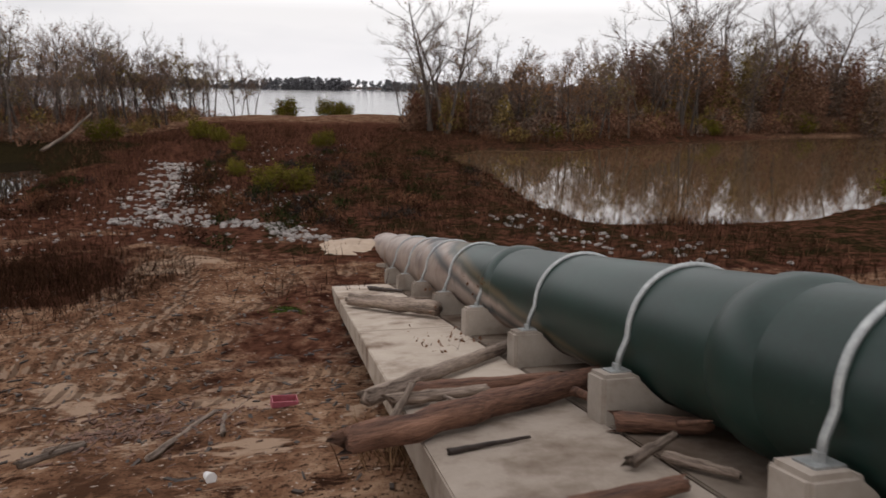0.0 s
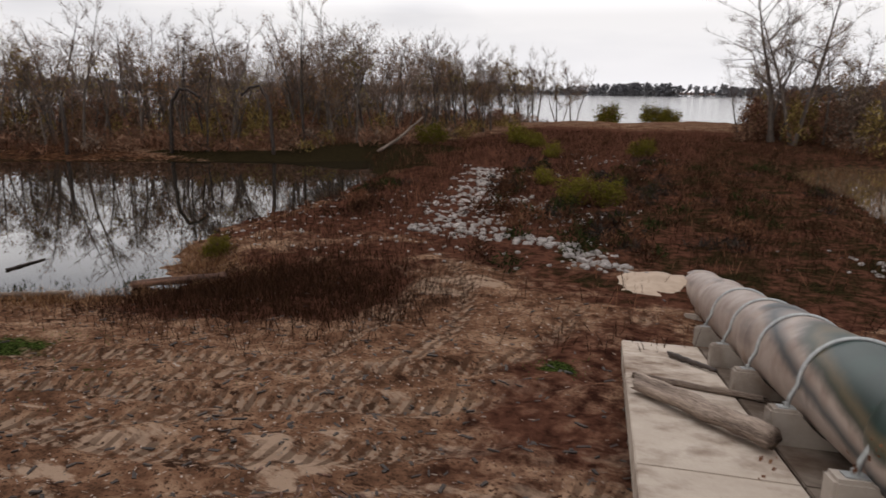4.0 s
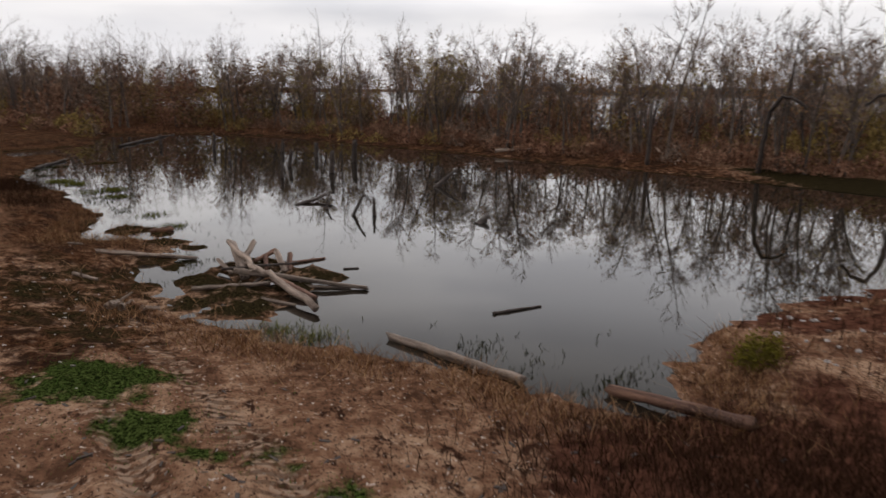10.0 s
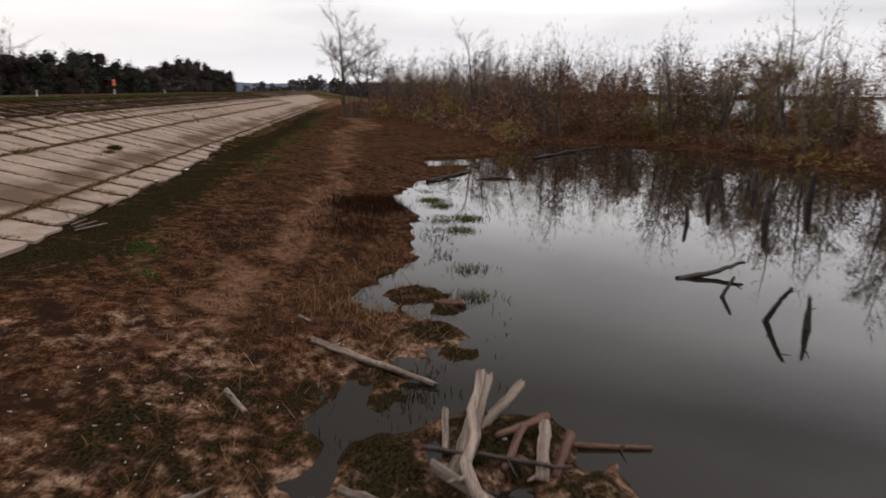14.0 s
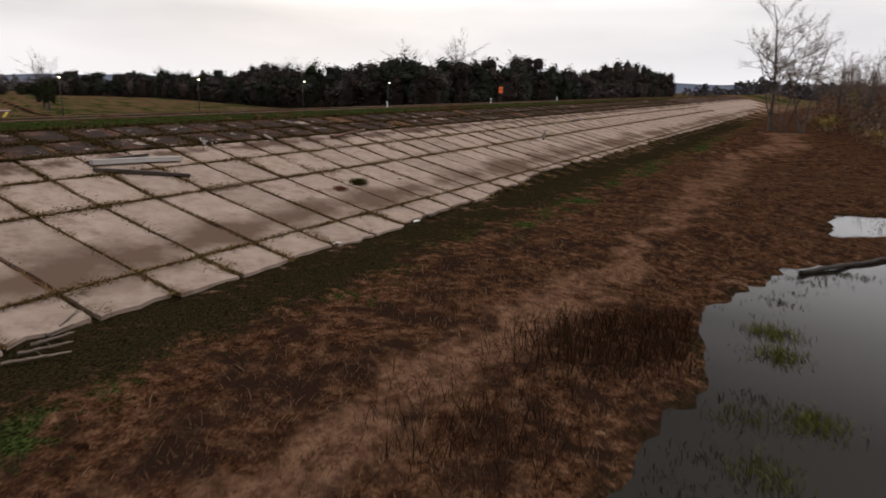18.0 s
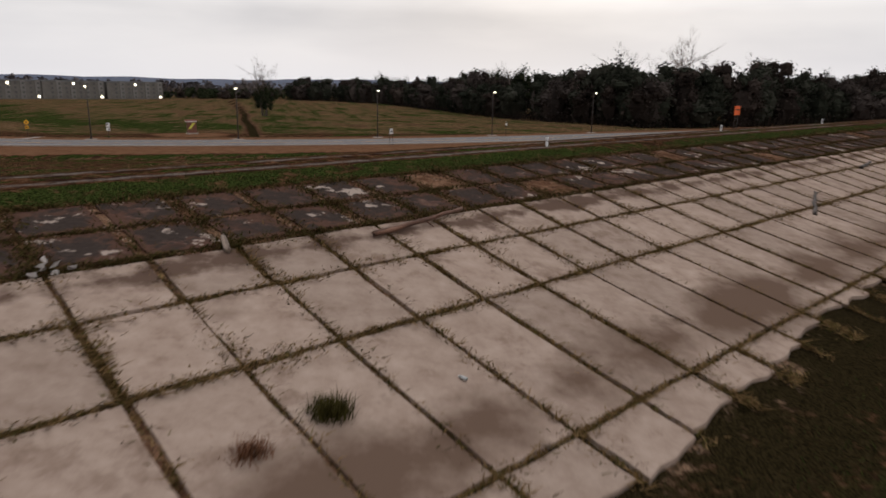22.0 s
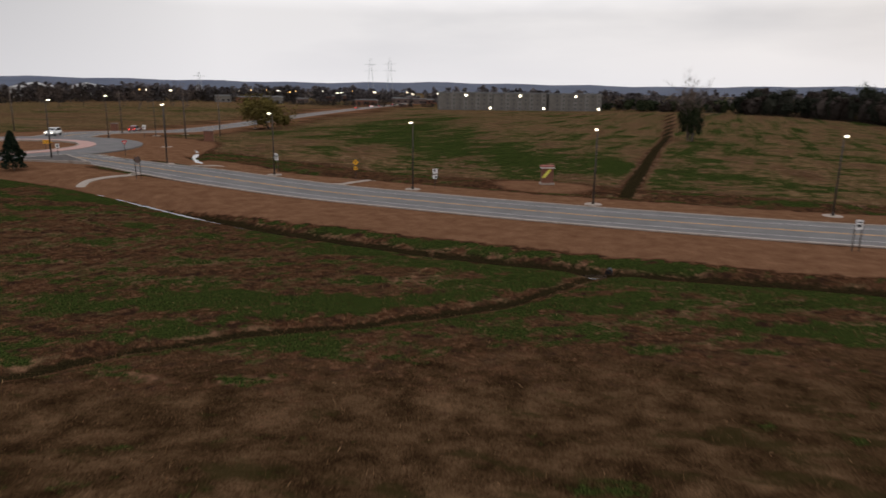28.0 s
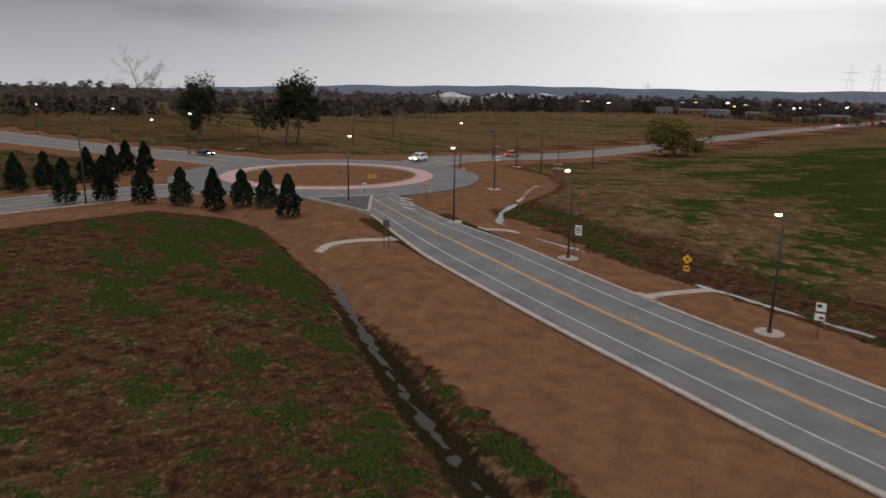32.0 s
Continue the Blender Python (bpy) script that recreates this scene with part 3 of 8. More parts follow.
def bevel_box(x, y, z, r=0.03, taper=0.0):
    """A block with chamfered edges, standing on z = 0."""
    bm = bmesh.new()
    bmesh.ops.create_cube(bm, size=1)
    for v in bm.verts:
        k = 1 - taper * (v.co.z + 0.5)
        v.co = Vector((v.co.x * x * k, v.co.y * y * k, (v.co.z + 0.5) * z))
    bmesh.ops.bevel(bm, geom=bm.edges[:], offset=r, segments=2, affect="EDGES")
    me = bpy.data.meshes.new("block")
    bm.to_mesh(me)
    bm.free()
    return me


# ---- the plan ----
LEVEE_O, LEVEE_D, LEVEE_N = np.array((-44.28, -11.44)), np.array((-0.875, -0.484)), np.array((0.484, -0.875))
WATER = 0.55
# across the levee from its river toe: distance, height
PROFILE = ((-400, 1.3), (-20, 1.15), (-9, 1.45), (-3, 1.9), (0, 2.05), (1.7, 2.42), (6.9, 3.62), (12.1, 4.98), (17.4, 5.85), (19.0, 6.2), (23.0, 6.3), (27, 5.75), (40, 3.6), (54, 1.5), (68, 0.35), (85, 0.0), (400, 0.0))
POND = [(-30.5, 51), (-35, 57.5), (-41, 53), (-51, 48), (-61, 42), (-70, 35.3), (-77, 32), (-88, 24), (-104, 14.4), (-111, 3), (-108, -8), (-96, -7.3), (-91, -6.2),
        (-83, -13.0), (-76, -9.5), (-80, -7.0), (-74, -4.6), (-67, -6.3), (-60, -4.8), (-57, -3.2), (-54, -0.4), (-50, 1.0), (-45.5, 3.5), (-42, 3.4), (-38.8, 3.6), (-38.4, 6.6), (-36, 7.6), (-33, 6.8), (-31.3, 7.2), (-28, 8.5),
        (-25.5, 10.9), (-23.5, 13.4), (-21.5, 16.0), (-19.0, 17.8), (-18.0, 20.0), (-20.6, 21.2), (-22.8, 24), (-24.2, 28), (-24.6, 32.5), (-25.7, 39), (-28, 48)]
EAST_POND = [(-0.3, 68), (4.4, 78), (14, 78), (33, 95), (56, 110), (80, 119), (130, 112), (118, 74), (70, 60), (40, 50), (29, 43.5), (20, 36.5), (14.5, 34.8), (8.0, 34.2), (5.4, 40), (3.6, 54), (1.2, 61)]
MOUNDS = ((-31.0, 9.3, 0.9, 0.32), (-27.7, 11.0, 1.1, 0.34), (-31.2, 13.0, 0.9, 0.36), (-32.2, 11.2, 1.3, 0.5), (-33.0, 8.3, 0.7, 0.25), (-29.6, 12.4, 0.9, 0.3), (-29.3, 10.4, 1.2, 0.38), (-28.4, 9.1, 0.9, 0.28), (-30.1, 9.6, 0.8, 0.3), (-27.4, 10.2, 0.7, 0.28), (-30.6, 13.6, 0.8, 0.28), (-37.4, 7.4, 1.1, 0.3), (-34.6, 7.4, 0.8, 0.26),
          (-40.6, 5.4, 1.0, 0.38), (-39.6, 7.0, 0.6, 0.3), (-71.0, -1.6, 1.4, 0.24), (-36.4, 8.6, 0.7, 0.24))
RIVER = [(400, 260), (120, 196), (40, 170), (-8, 153), (-41, 132), (-90, 92), (-150, 42), (-230, -18), (-420, -150), (-1400, 260), (-1100, 1500), (700, 1900), (2300, 1500), (1700, 700)]


def signed_distance(P, poly):
    """Distance of points to an outline; negative inside."""
    poly = np.array(poly, float)
    d = np.full(len(P), 1e9)
    inside = np.zeros(len(P), bool)
    for a, b in zip(poly, np.roll(poly, -1, 0)):
        ab = b - a
        t = np.clip(((P - a) @ ab) / (ab @ ab), 0, 1)
        d = np.minimum(d, np.hypot(*(P - a - t[:, None] * ab).T))
        cross = (a[1] > P[:, 1]) != (b[1] > P[:, 1])
        with np.errstate(divide="ignore", invalid="ignore"):
            xs = a[0] + (P[:, 1] - a[1]) / (b[1] - a[1]) * ab[0]
        inside ^= cross & (P[:, 0] < xs)
    return np.where(inside, -d, d)


def line_distance(P, line):
    line = np.array(line, float)
    d = np.full(len(P), 1e9)
    for a, b in zip(line[:-1], line[1:]):
        ab = b - a
        t = np.clip(((P - a) @ ab) / (ab @ ab), 0, 1)
        d = np.minimum(d, np.hypot(*(P - a - t[:, None] * ab).T))
    return d


def smooth(a, b, x):
    t = np.clip((x - a) / (b - a), 0, 1)
    return t * t * (3 - 2 * t)


def waves(P, scale, seed, octaves=3):
    """Cheap wandering noise, about -1 to 1."""
    rng = np.random.RandomState(seed)
    out = np.zeros(len(P))
    for o in range(octaves):
        for _ in range(5):
            k = rng.normal(size=2) * (2 ** o) / scale
            out += np.sin(P @ k * math.tau + rng.uniform(0, 6.28)) / 5 / 1.5 ** o
    return out


ROAD = [(-520, -330), (-300, -220), (-200, -173), (-147, -151.5), (-125, -145), (-102, -138), (-86, -133.7), (-70, -130.9), (-50, -129.8), (-35, -129.9), (-20, -130.8), (-5, -131.2), (8, -131.3), (18, -131.3), (30, -132.3), (40, -134)]
HUB, HUB_Z = (62.5, -137.0), 2.0
ROAD_SOUTH = [(72, -160), (80, -172), (88, -195), (100, -223), (122, -279), (146, -345), (184, -470), (260, -760)]
ROAD_NORTH = [(56, -113), (53, -100), (48, -84), (44, -66), (42, -40), (42, 10)]
ROAD_EAST = [(86, -130), (104, -121), (128, -107), (160, -92), (200, -78), (300, -50), (600, 0)]
DITCH = [(60, -108), (37, -113.2), (24, -116), (13, -116.6), (4, -115.2), (-7, -113.1), (-17, -111.3), (-26, -110.0), (-36, -108.9), (-45, -108.5), (-53, -109), (-66, -110.5), (-80, -112), (-100, -114.5), (-118, -119), (-150, -132)]
BRANCH = [(-53, -109), (-51, -102), (-48.3, -95.5), (-42, -88.8), (-37, -84.5), (-33.5, -79), (-31.8, -74), (-29, -64), (-20, -52), (0, -38)]
FAR_DITCH = [(72, -209), (62, -192), (50, -178), (36, -161), (27, -152), (22, -145.6), (17.5, -142), (11.5, -141), (3, -143.4), (-13, -145.8), (-27, -146.4), (-60, -147), (-100, -158)]


def offset_line(line, off, narrow=0.0):
    pts = [Vector((*p, 0)) for p in line]
    # smooth the line by corner cutting
    for _ in range(3):
        q = [pts[0]]
        for a, b in zip(pts[:-1], pts[1:]):
            q += [a * 0.75 + b * 0.25, a * 0.25 + b * 0.75]
        pts = q + [pts[-1]]
    out = []
    for i, p in enumerate(pts):
        d = (pts[min(i + 1, len(pts) - 1)] - pts[max(i - 1, 0)]).normalized()
        o = off * (1 - narrow * float(smooth(4, 26, p.x)))
        out.append((p.x - d.y * o, p.y + d.x * o))
    return out


RUTS = ([(-30, 3.5), (-22, 8.5), (-14, 11.5), (-7, 13.0), (-3.5, 16), (-4, 21)], [(-30, 1.0), (-20, 5.0), (-12, 8.0), (-6, 9.5), (-2.5, 12.5)], [(-16, 7.5), (-9, 11.2), (-7.5, 15.5), (-8.5, 20), (-11, 24)], [(-26, 7), (-17, 10.2), (-10, 12.2), (-5, 14.6)])


def road_height(P):
    """Height of the land on the dry side, without levee and ditches."""
    rise = HUB_Z * smooth(-20, 36, P[:, 0]) * smooth(-40, -95, P[:, 1]) * (1 - smooth(-165, -235, P[:, 1]))
    fall = -2.2 * smooth(-150, -290, P[:, 1])
    return rise + fall


def land_height(P):
    P = np.atleast_2d(np.asarray(P, float))
    s, p = (P - LEVEE_O) @ LEVEE_D, (P - LEVEE_O) @ LEVEE_N
    prof = np.array(PROFILE)
    z = np.interp(p, prof[:, 0], prof[:, 1])
    river_side = 1 - smooth(-4, 3, p)
    z = z + river_side * (0.14 * waves(P, 14, 3) + 0.05 * waves(P, 3.2, 4, 2))
    # the dirt ramp by the pipe
    rough = smooth(-18, -28, s) * (1 - smooth(10, 16, p))
    z = z + rough * (0.07 * waves(P, 5, 5) + 0.05 * waves(P, 1.6, 6, 2))
    # wheel ruts over the ramp
    for line in RUTS:
        for off in (-0.9, 0.9):
            d = line_distance(P, offset_line(line, off))
            z = z - 0.07 * np.exp(-(d / 0.28) ** 2) + 0.045 * np.exp(-((d - 0.5) / 0.2) ** 2)
    # low neck of land towards the river, and the banks beyond
    z = z + 0.9 * smooth(85, 120, P[:, 1]) * river_side
    dpond, deast, driver = signed_distance(P, POND), signed_distance(P, EAST_POND), signed_distance(P, RIVER)
    north = smooth(-3, 6, (P[:, 1] - 52) + 0.72 * (P[:, 0] + 35)) * smooth(-20, -32, P[:, 0])
    wob = 0.5 * waves(P, 3.0, 8) + 0.35 * waves(P, 1.1, 9, 2)
    for d, steep in ((dpond + wob * (1 - 0.6 * north), 0.16 + 0.3 * north), (deast + wob, 0.2)):
        shore = WATER + np.clip(d, -6, 60) * steep
        z = np.where(d < 14, np.minimum(z + 0.5 * north * smooth(0, 4, d), shore), z)
    for mx, my, r, h in MOUNDS:
        d = np.hypot(P[:, 0] - mx, P[:, 1] - my) / r
        z = np.maximum(z, np.where(d < 2.5, WATER + h * np.exp(-d ** 2) * (1 + 0.25 * waves(P, 0.9, 31, 2)) - 0.13 + 0.10 * waves(P, 1.3, 32, 2), -9))
    z = np.where(driver < 18, np.minimum(z, 0.3 + driver * 0.14), z)
    z = np.maximum(z, -2.5)
    # the dry side
    land = smooth(58, 84, p)
    z = z + land * road_height(P)
    z = z + smooth(30, 45, p) * 0.05 * waves(P, 6, 11)
    on = smooth(50, 62, p)
    z = z - on * (0.78 + 0.07 * waves(P, 9, 33)) * np.exp(-(line_distance(P, DITCH) / 1.5) ** 2) - on * 0.30 * np.exp(-(line_distance(P, DITCH) / 4.5) ** 2)
    z = z - on * 0.45 * np.exp(-(line_distance(P, BRANCH) / 1.2) ** 2) * (1 + 0.4 * waves(P, 4, 34))
    z = z - (0.5 + 0.06 * waves(P, 8, 35)) * np.exp(-(line_distance(P, FAR_DITCH) / 1.2) ** 2)
    # level beds for the roads
    for line, half in ((ROAD, 7.2), (ROAD_SOUTH, 7.0), (ROAD_NORTH, 7.5), (ROAD_EAST, 9.5)):
        d = line_distance(P, line)
        w = 1 - smooth(half, half + 4, d)
        z = z * (1 - w) + w * (road_height(P) + 0.02)
    d = np.hypot(P[:, 0] - HUB[0], P[:, 1] - HUB[1])
    w = 1 - smooth(27, 31, d)
    z = z * (1 - w) + w * (HUB_Z - 0.06)
    return z


def height(x, y):
    return float(land_height([(x, y)])[0])


def axis(lo, hi, step, far_lo, far_hi, grow=1.16):
    mid = list(np.arange(lo, hi + step / 2, step))
    a, d = [lo], step
    while a[-1] > far_lo:
        d *= grow
        a.append(a[-1] - d)
    b, d = [mid[-1]], step
    while b[-1] < far_hi:
        d *= grow
        b.append(b[-1] + d)
    return np.array(a[:0:-1] + mid + b[1:])


def on_land(p):
    return smooth(50, 62, p)


def build_ground():
    xs, ys = axis(-112, 48, 0.6, -3600, 3600), axis(-152, 62, 0.6, -3600, 3600)
    fill = lambda a, lo, hi: np.unique(np.round(np.concatenate([a, np.arange(lo, hi, 0.25)]), 2))
    xs, ys = fill(xs[(xs < -30) | (xs > 5)], -30, 5), fill(ys[(ys < 4) | (ys > 25)], 4, 25)
    X, Y = np.meshgrid(xs, ys)
    P = np.stack([X.ravel(), Y.ravel()], 1)
    z = land_height(P)
    nx, ny = len(xs), len(ys)
    i = np.arange(nx * ny).reshape(ny, nx)
    faces = np.stack([i[:-1, :-1], i[:-1, 1:], i[1:, 1:], i[1:, :-1]], -1).reshape(-1, 4)
    me = from_arrays("ground", np.column_stack([P, z]), faces, M["ground"])
    me.polygons.foreach_set("use_smooth", [True] * len(me.polygons))
    s, p = (P - LEVEE_O) @ LEVEE_D, (P - LEVEE_O) @ LEVEE_N
    river_side = 1 - smooth(-1, 2, p)
    dpond = signed_distance(P, POND)
    ramp = smooth(-14, -26, s) * (1 - smooth(14, 18, p)) * smooth(-60, -20, -P[:, 1] - 0.0) * (1 - smooth(22, 30, P[:, 1]))
    w1, w2 = waves(P, 9, 21), waves(P, 3.5, 22)
    neck = river_side * smooth(16, 26, P[:, 1] + 0.3 * P[:, 0] + 4 * w1) * (1 - smooth(95, 120, P[:, 1])) * smooth(-45, -30, P[:, 0])
    weed = neck * 0.95 + 0.95 * river_side * np.exp(-(((P[:, 0] + 13.6) / 4.6) ** 2 + ((P[:, 1] - 19.0) / 3.8) ** 2) ** 2)
    weed += 0.28 * river_side * (1 - smooth(2, 9, dpond)) * smooth(-60, -50, -s) * smooth(30, 20, P[:, 1])
    weed += 0.55 * river_side * smooth(70, 120, s) * smooth(-40, -12, -p - 50 + 0.0 * s)
    stony = neck * np.exp(-(line_distance(P, [(-21, 53), (-15, 37), (-13, 31), (-6, 27)]) / 4) ** 2)
    sand_bed = np.exp(-(((P[:, 0] + 8.9) / 1.5) ** 2 + ((P[:, 1] - 21.9 - 0.4 * (P[:, 0] + 9)) / 1.6) ** 2) ** 2)
    weed = np.clip(weed - 0.22 * stony, 0, 1)
    dry = np.clip(river_side * smooth(-30, -12, s) * (0.70 + 0.10 * w1) + river_side * ramp * 0.28 * smooth(-0.2, 0.6, w1), 0, 1)
    dry = np.maximum(dry, 0.55 * river_side * (1 - smooth(0.6, 3.5, dpond)) * smooth(-48, -20, s))
    weed = np.maximum(weed, 0.62 * np.exp(-(((P[:, 0] + 3.0) / 2.6) ** 2 + ((P[:, 1] - 16) / 7.0) ** 2) ** 2))
    weed = weed * (1 - sand_bed)
    mud = np.clip((1 - 0.8 * smooth(-16, -24, P[:, 0])) * ramp * (0.75 + 0.25 * w2) * smooth(-9, -2, p + 4 * w1) + 1.4 * sand_bed, 0, 1.4)
    green = river_side * smooth(-20, -10, s) * (0.485 + 0.09 * w2) * np.exp(-((p + 2.6) / 4.2) ** 4)
    damp = (1 - smooth(1.8, 3, p)) * smooth(-20, -10, s) * (0.62 + 0.08 * w1) * (1 - smooth(1.5, 7.0, -p)) + 0.5 * river_side * (1 - smooth(0.0, 2.2, dpond)) * smooth(-48, -20, s)
    for gx, gy, r, k in ((-20.5, 8.0, 2.6, 0.62), (-18.3, 9.5, 1.7, 0.66), (-15.2, 12.3, 1.5, 0.6), (-16.5, 11.2, 2.2, 0.5), (-3.9, 16.3, 0.9, 0.6), (-11.5, 11.5, 3.0, 0.42), (-21.8, 7.6, 1.2, 0.6), (-17, 10.2, 1.0, 0.6), (-8.3, 11.8, 1.6, 0.43)):
        green = np.maximum(green, k * np.exp(-(((P[:, 0] - gx) ** 2 + (P[:, 1] - gy) ** 2) / r ** 2)))
    spit = np.exp(-((signed_distance(P, EAST_POND) - 1.2) / 0.9) ** 2) * (P[:, 0] < 9) * (P[:, 1] > 36) * (P[:, 1] < 74)
    far_shore = smooth(-4, 0, (P[:, 1] - 52) + 0.72 * (P[:, 0] + 35)) * (P[:, 0] < -28)
    damp = np.maximum(damp, 0.80 * (1 - smooth(3, 7, dpond)) * smooth(46, 52, P[:, 1]) * river_side)
    damp = np.maximum(damp, 0.80 * far_shore * (1 - smooth(7, 14, dpond)))
    damp = np.maximum(damp, neck * (0.50 + 0.10 * w2) * smooth(-13, -7, P[:, 0] + 2 * w1))
    dry = np.maximum(dry, (0.60 + 0.10 * w2) * np.exp(-(((P[:, 0] + 28) / 9.0) ** 2 + ((P[:, 1] - 4.5 - 0.35 * (P[:, 0] + 28)) / 5.5) ** 2) ** 2))
    damp = np.maximum(damp, (0.52 + 0.12 * w2) * np.exp(-(((P[:, 0] + 29) / 7.5) ** 2 + ((P[:, 1] - 5.5 - 0.35 * (P[:, 0] + 29)) / 3.2) ** 2) ** 2))
    crest = smooth(16.9, 17.6, p) * (1 - smooth(22.6, 24.5, p))
    track = crest * (np.exp(-((p - 20.3) / 0.55) ** 2) + np.exp(-((p - 22.2) / 0.45) ** 2))
    green = np.maximum(green, crest * (0.55 + 0.06 * w2 - 0.40 * track))
    land = smooth(23, 25, p)
    dry = np.maximum(dry, crest * 0.85)
    damp = np.maximum(damp, crest * (1 - smooth(18.9, 19.7, p)) * (0.36 + 0.10 * w2))
    gravel = track * (0.62 + 0.1 * w2)
    straw = smooth(21.8, 23.2, p + 0.5 * w2) * (1 - 0.5 * smooth(46, 66, p + 4 * w1)) * 0.85
    brown = land * smooth(52, 64, p + 3 * w1)
    dry = np.maximum(dry, land * 0.78)
    green = np.maximum(green, land * (1 - brown) * (0.38 + 0.07 * w1 + 0.07 * w2 + 0.05 * smooth(48, 56, p)))
    dditch = line_distance(P, DITCH)
    green = np.maximum(green, brown * (0.470 + 0.14 * w1 + 0.07 * w2 + 0.06 * np.exp(-(line_distance(P, BRANCH) / 4) ** 2) - 0.35 * np.exp(-(line_distance(P, BRANCH) / 0.9) ** 2) + (0.055 + 0.06 * w2) * np.exp(-((dditch - 3.0) / 1.8) ** 2) - 0.3 * np.exp(-(dditch / 1.3) ** 2) + 0.05 * smooth(-10, 20, P[:, 0]) * smooth(-90, -104, P[:, 1])))
    lush = np.exp(-(line_distance(P, [(-95, -112), (-70, -109), (-56, -103), (-44, -92), (-24, -86)]) / 5.5) ** 4)
    green = np.maximum(green, on_land(p) * lush * (0.56 + 0.07 * w1 + 0.06 * w2) * (1 - np.exp(-(line_distance(P, BRANCH) / 0.9) ** 2)) * (1 - np.exp(-(dditch / 1.3) ** 2)))
    damp = np.maximum(damp, on_land(p) * 0.75 * np.exp(-(dditch / 1.9) ** 2))
    damp = np.maximum(damp, on_land(p) * 0.7 * np.exp(-(line_distance(P, BRANCH) / 1.0) ** 2))
    damp = np.maximum(damp, on_land(p) * (0.26 + 0.16 * w1 + 0.06 * w2) * brown)
    droad = line_distance(P, ROAD)
    reach = 4.2 * (P[:, 1] > np.interp(P[:, 0], [q[0] for q in ROAD], [q[1] for q in ROAD]))
    verge = (1 - smooth(12.0, 13.6, droad + 0.7 * w2 - reach)) * smooth(5.5, 6.5, droad)
    hub = np.hypot(P[:, 0] - HUB[0], P[:, 1] - HUB[1])
    verge = np.maximum(verge, (1 - smooth(38, 42, hub)) * (P[:, 1] < -104))
    for line in (ROAD_SOUTH, ROAD_NORTH, ROAD_EAST):
        verge = np.maximum(verge, 1 - smooth(13, 17, line_distance(P, line)))
    verge = np.maximum(verge, np.exp(-(((P[:, 0] + 37) / 8) ** 2 + ((P[:, 1] + 151) / 5) ** 2) ** 2))
    verge *= smooth(58, 66, p)
    green = green * (1 - verge * 0.95) + 0.0
    field = smooth(-148, -156, P[:, 1]) * (1 - verge)
    rows = 0.5 + 0.5 * np.sin((P[:, 0] * 0.96 + P[:, 1] * 0.28) * 0.32)
    green = np.where(field > 0.5, 0.445 + 0.11 * w1 + 0.06 * rows + 0.05 * np.exp(-(line_distance(P, [(-56, -150), (-50, -300)]) / 8) ** 2), green)
    swath = np.exp(-(line_distance(P, [(-30, -185), (20, -235), (62, -300), (95, -400)]) / 24) ** 4)
    green = np.where(field > 0.5, green + 0.10 * swath, green)
    dry = np.where(field > 0.5, 0.58, dry)
    meadow = smooth(84, 100, P[:, 0]) * (1 - verge)
    green = np.where(meadow > 0.5, 0.46 + 0.10 * w1 + 0.05 * w2, green)
    tan = verge * 0.95
    straw = np.maximum(straw, brown * (0.46 + 0.09 * w2)) * (1 - verge)
    straw = np.where(field > 0.5, 0.30, straw)
    hay = smooth(22.6, 24, p) * (1 - smooth(27, 46, p + 5 * w1 + 2 * w2)) * 0.68
    hay = np.maximum(hay, brown * (1 - verge) * (1 - field) * (0.41 + 0.10 * w1 + 0.12 * w2))
    gold = np.maximum(field, 0.85 * meadow) * (0.53 + 0.12 * w1 + 0.10 * rows)
    track_line = np.exp(-(line_distance(P, [(-49, -147.5), (-47, -185), (-43.5, -240), (-41, -303), (-34, -400), (-20, -560)]) / 1.3) ** 2)
    green, gold = green * (1 - track_line), gold * (1 - track_line)
    damp = np.maximum(damp, 0.9 * track_line)
    lane = line_distance(P, [(-33, 2.5), (-38.7, 0.4), (-43.5, -1.2), (-47.5, -3.6), (-52, -5.2), (-62, -10), (-78, -19.5), (-103, -33.5), (-123, -41), (-150, -58)])
    pale = river_side * (0.56 + 0.16 * w2 + 0.1 * w1) * np.exp(-(lane / (2.2 + 0.05 * np.maximum(0, -60 - P[:, 0]))) ** 2)
    pale = np.maximum(pale, 0.75 * spit)
    pale = np.maximum(pale, 0.70 * np.exp(-((dpond - 1.3) / 0.8) ** 2) * (P[:, 0] > -29.5) * smooth(24, 30, P[:, 1]) * (1 - smooth(50, 56, P[:, 1])))
    pale = np.maximum(pale, river_side * smooth(-20, -10, s) * (0.27 + 0.14 * w2 + 0.09 * w1) * (1 - smooth(-7, -3, p)))
    pale = np.maximum(pale, 0.56 * brown * (1 - verge) * (1 - field) * smooth(-0.4, 0.4, w1 + 0.5 * w2))
    for mx, my, r, h in MOUNDS:
        k = np.exp(-(np.hypot(P[:, 0] - mx, P[:, 1] - my) / (r * 1.3)) ** 4)
        damp, green = np.maximum(damp, 0.62 * k), np.maximum(green, 0.44 * k)
    green = np.where(P[:, 1] > 150, 0.3, green)
    rut = np.zeros(len(P))
    near = (P[:, 0] > -32) & (P[:, 0] < 6) & (P[:, 1] > 0) & (P[:, 1] < 27)
    for line in RUTS:
        for off in (-0.9, 0.9):
            rut[near] = np.maximum(rut[near], np.exp(-(line_distance(P[near], offset_line(line, off)) / 0.55) ** 2))
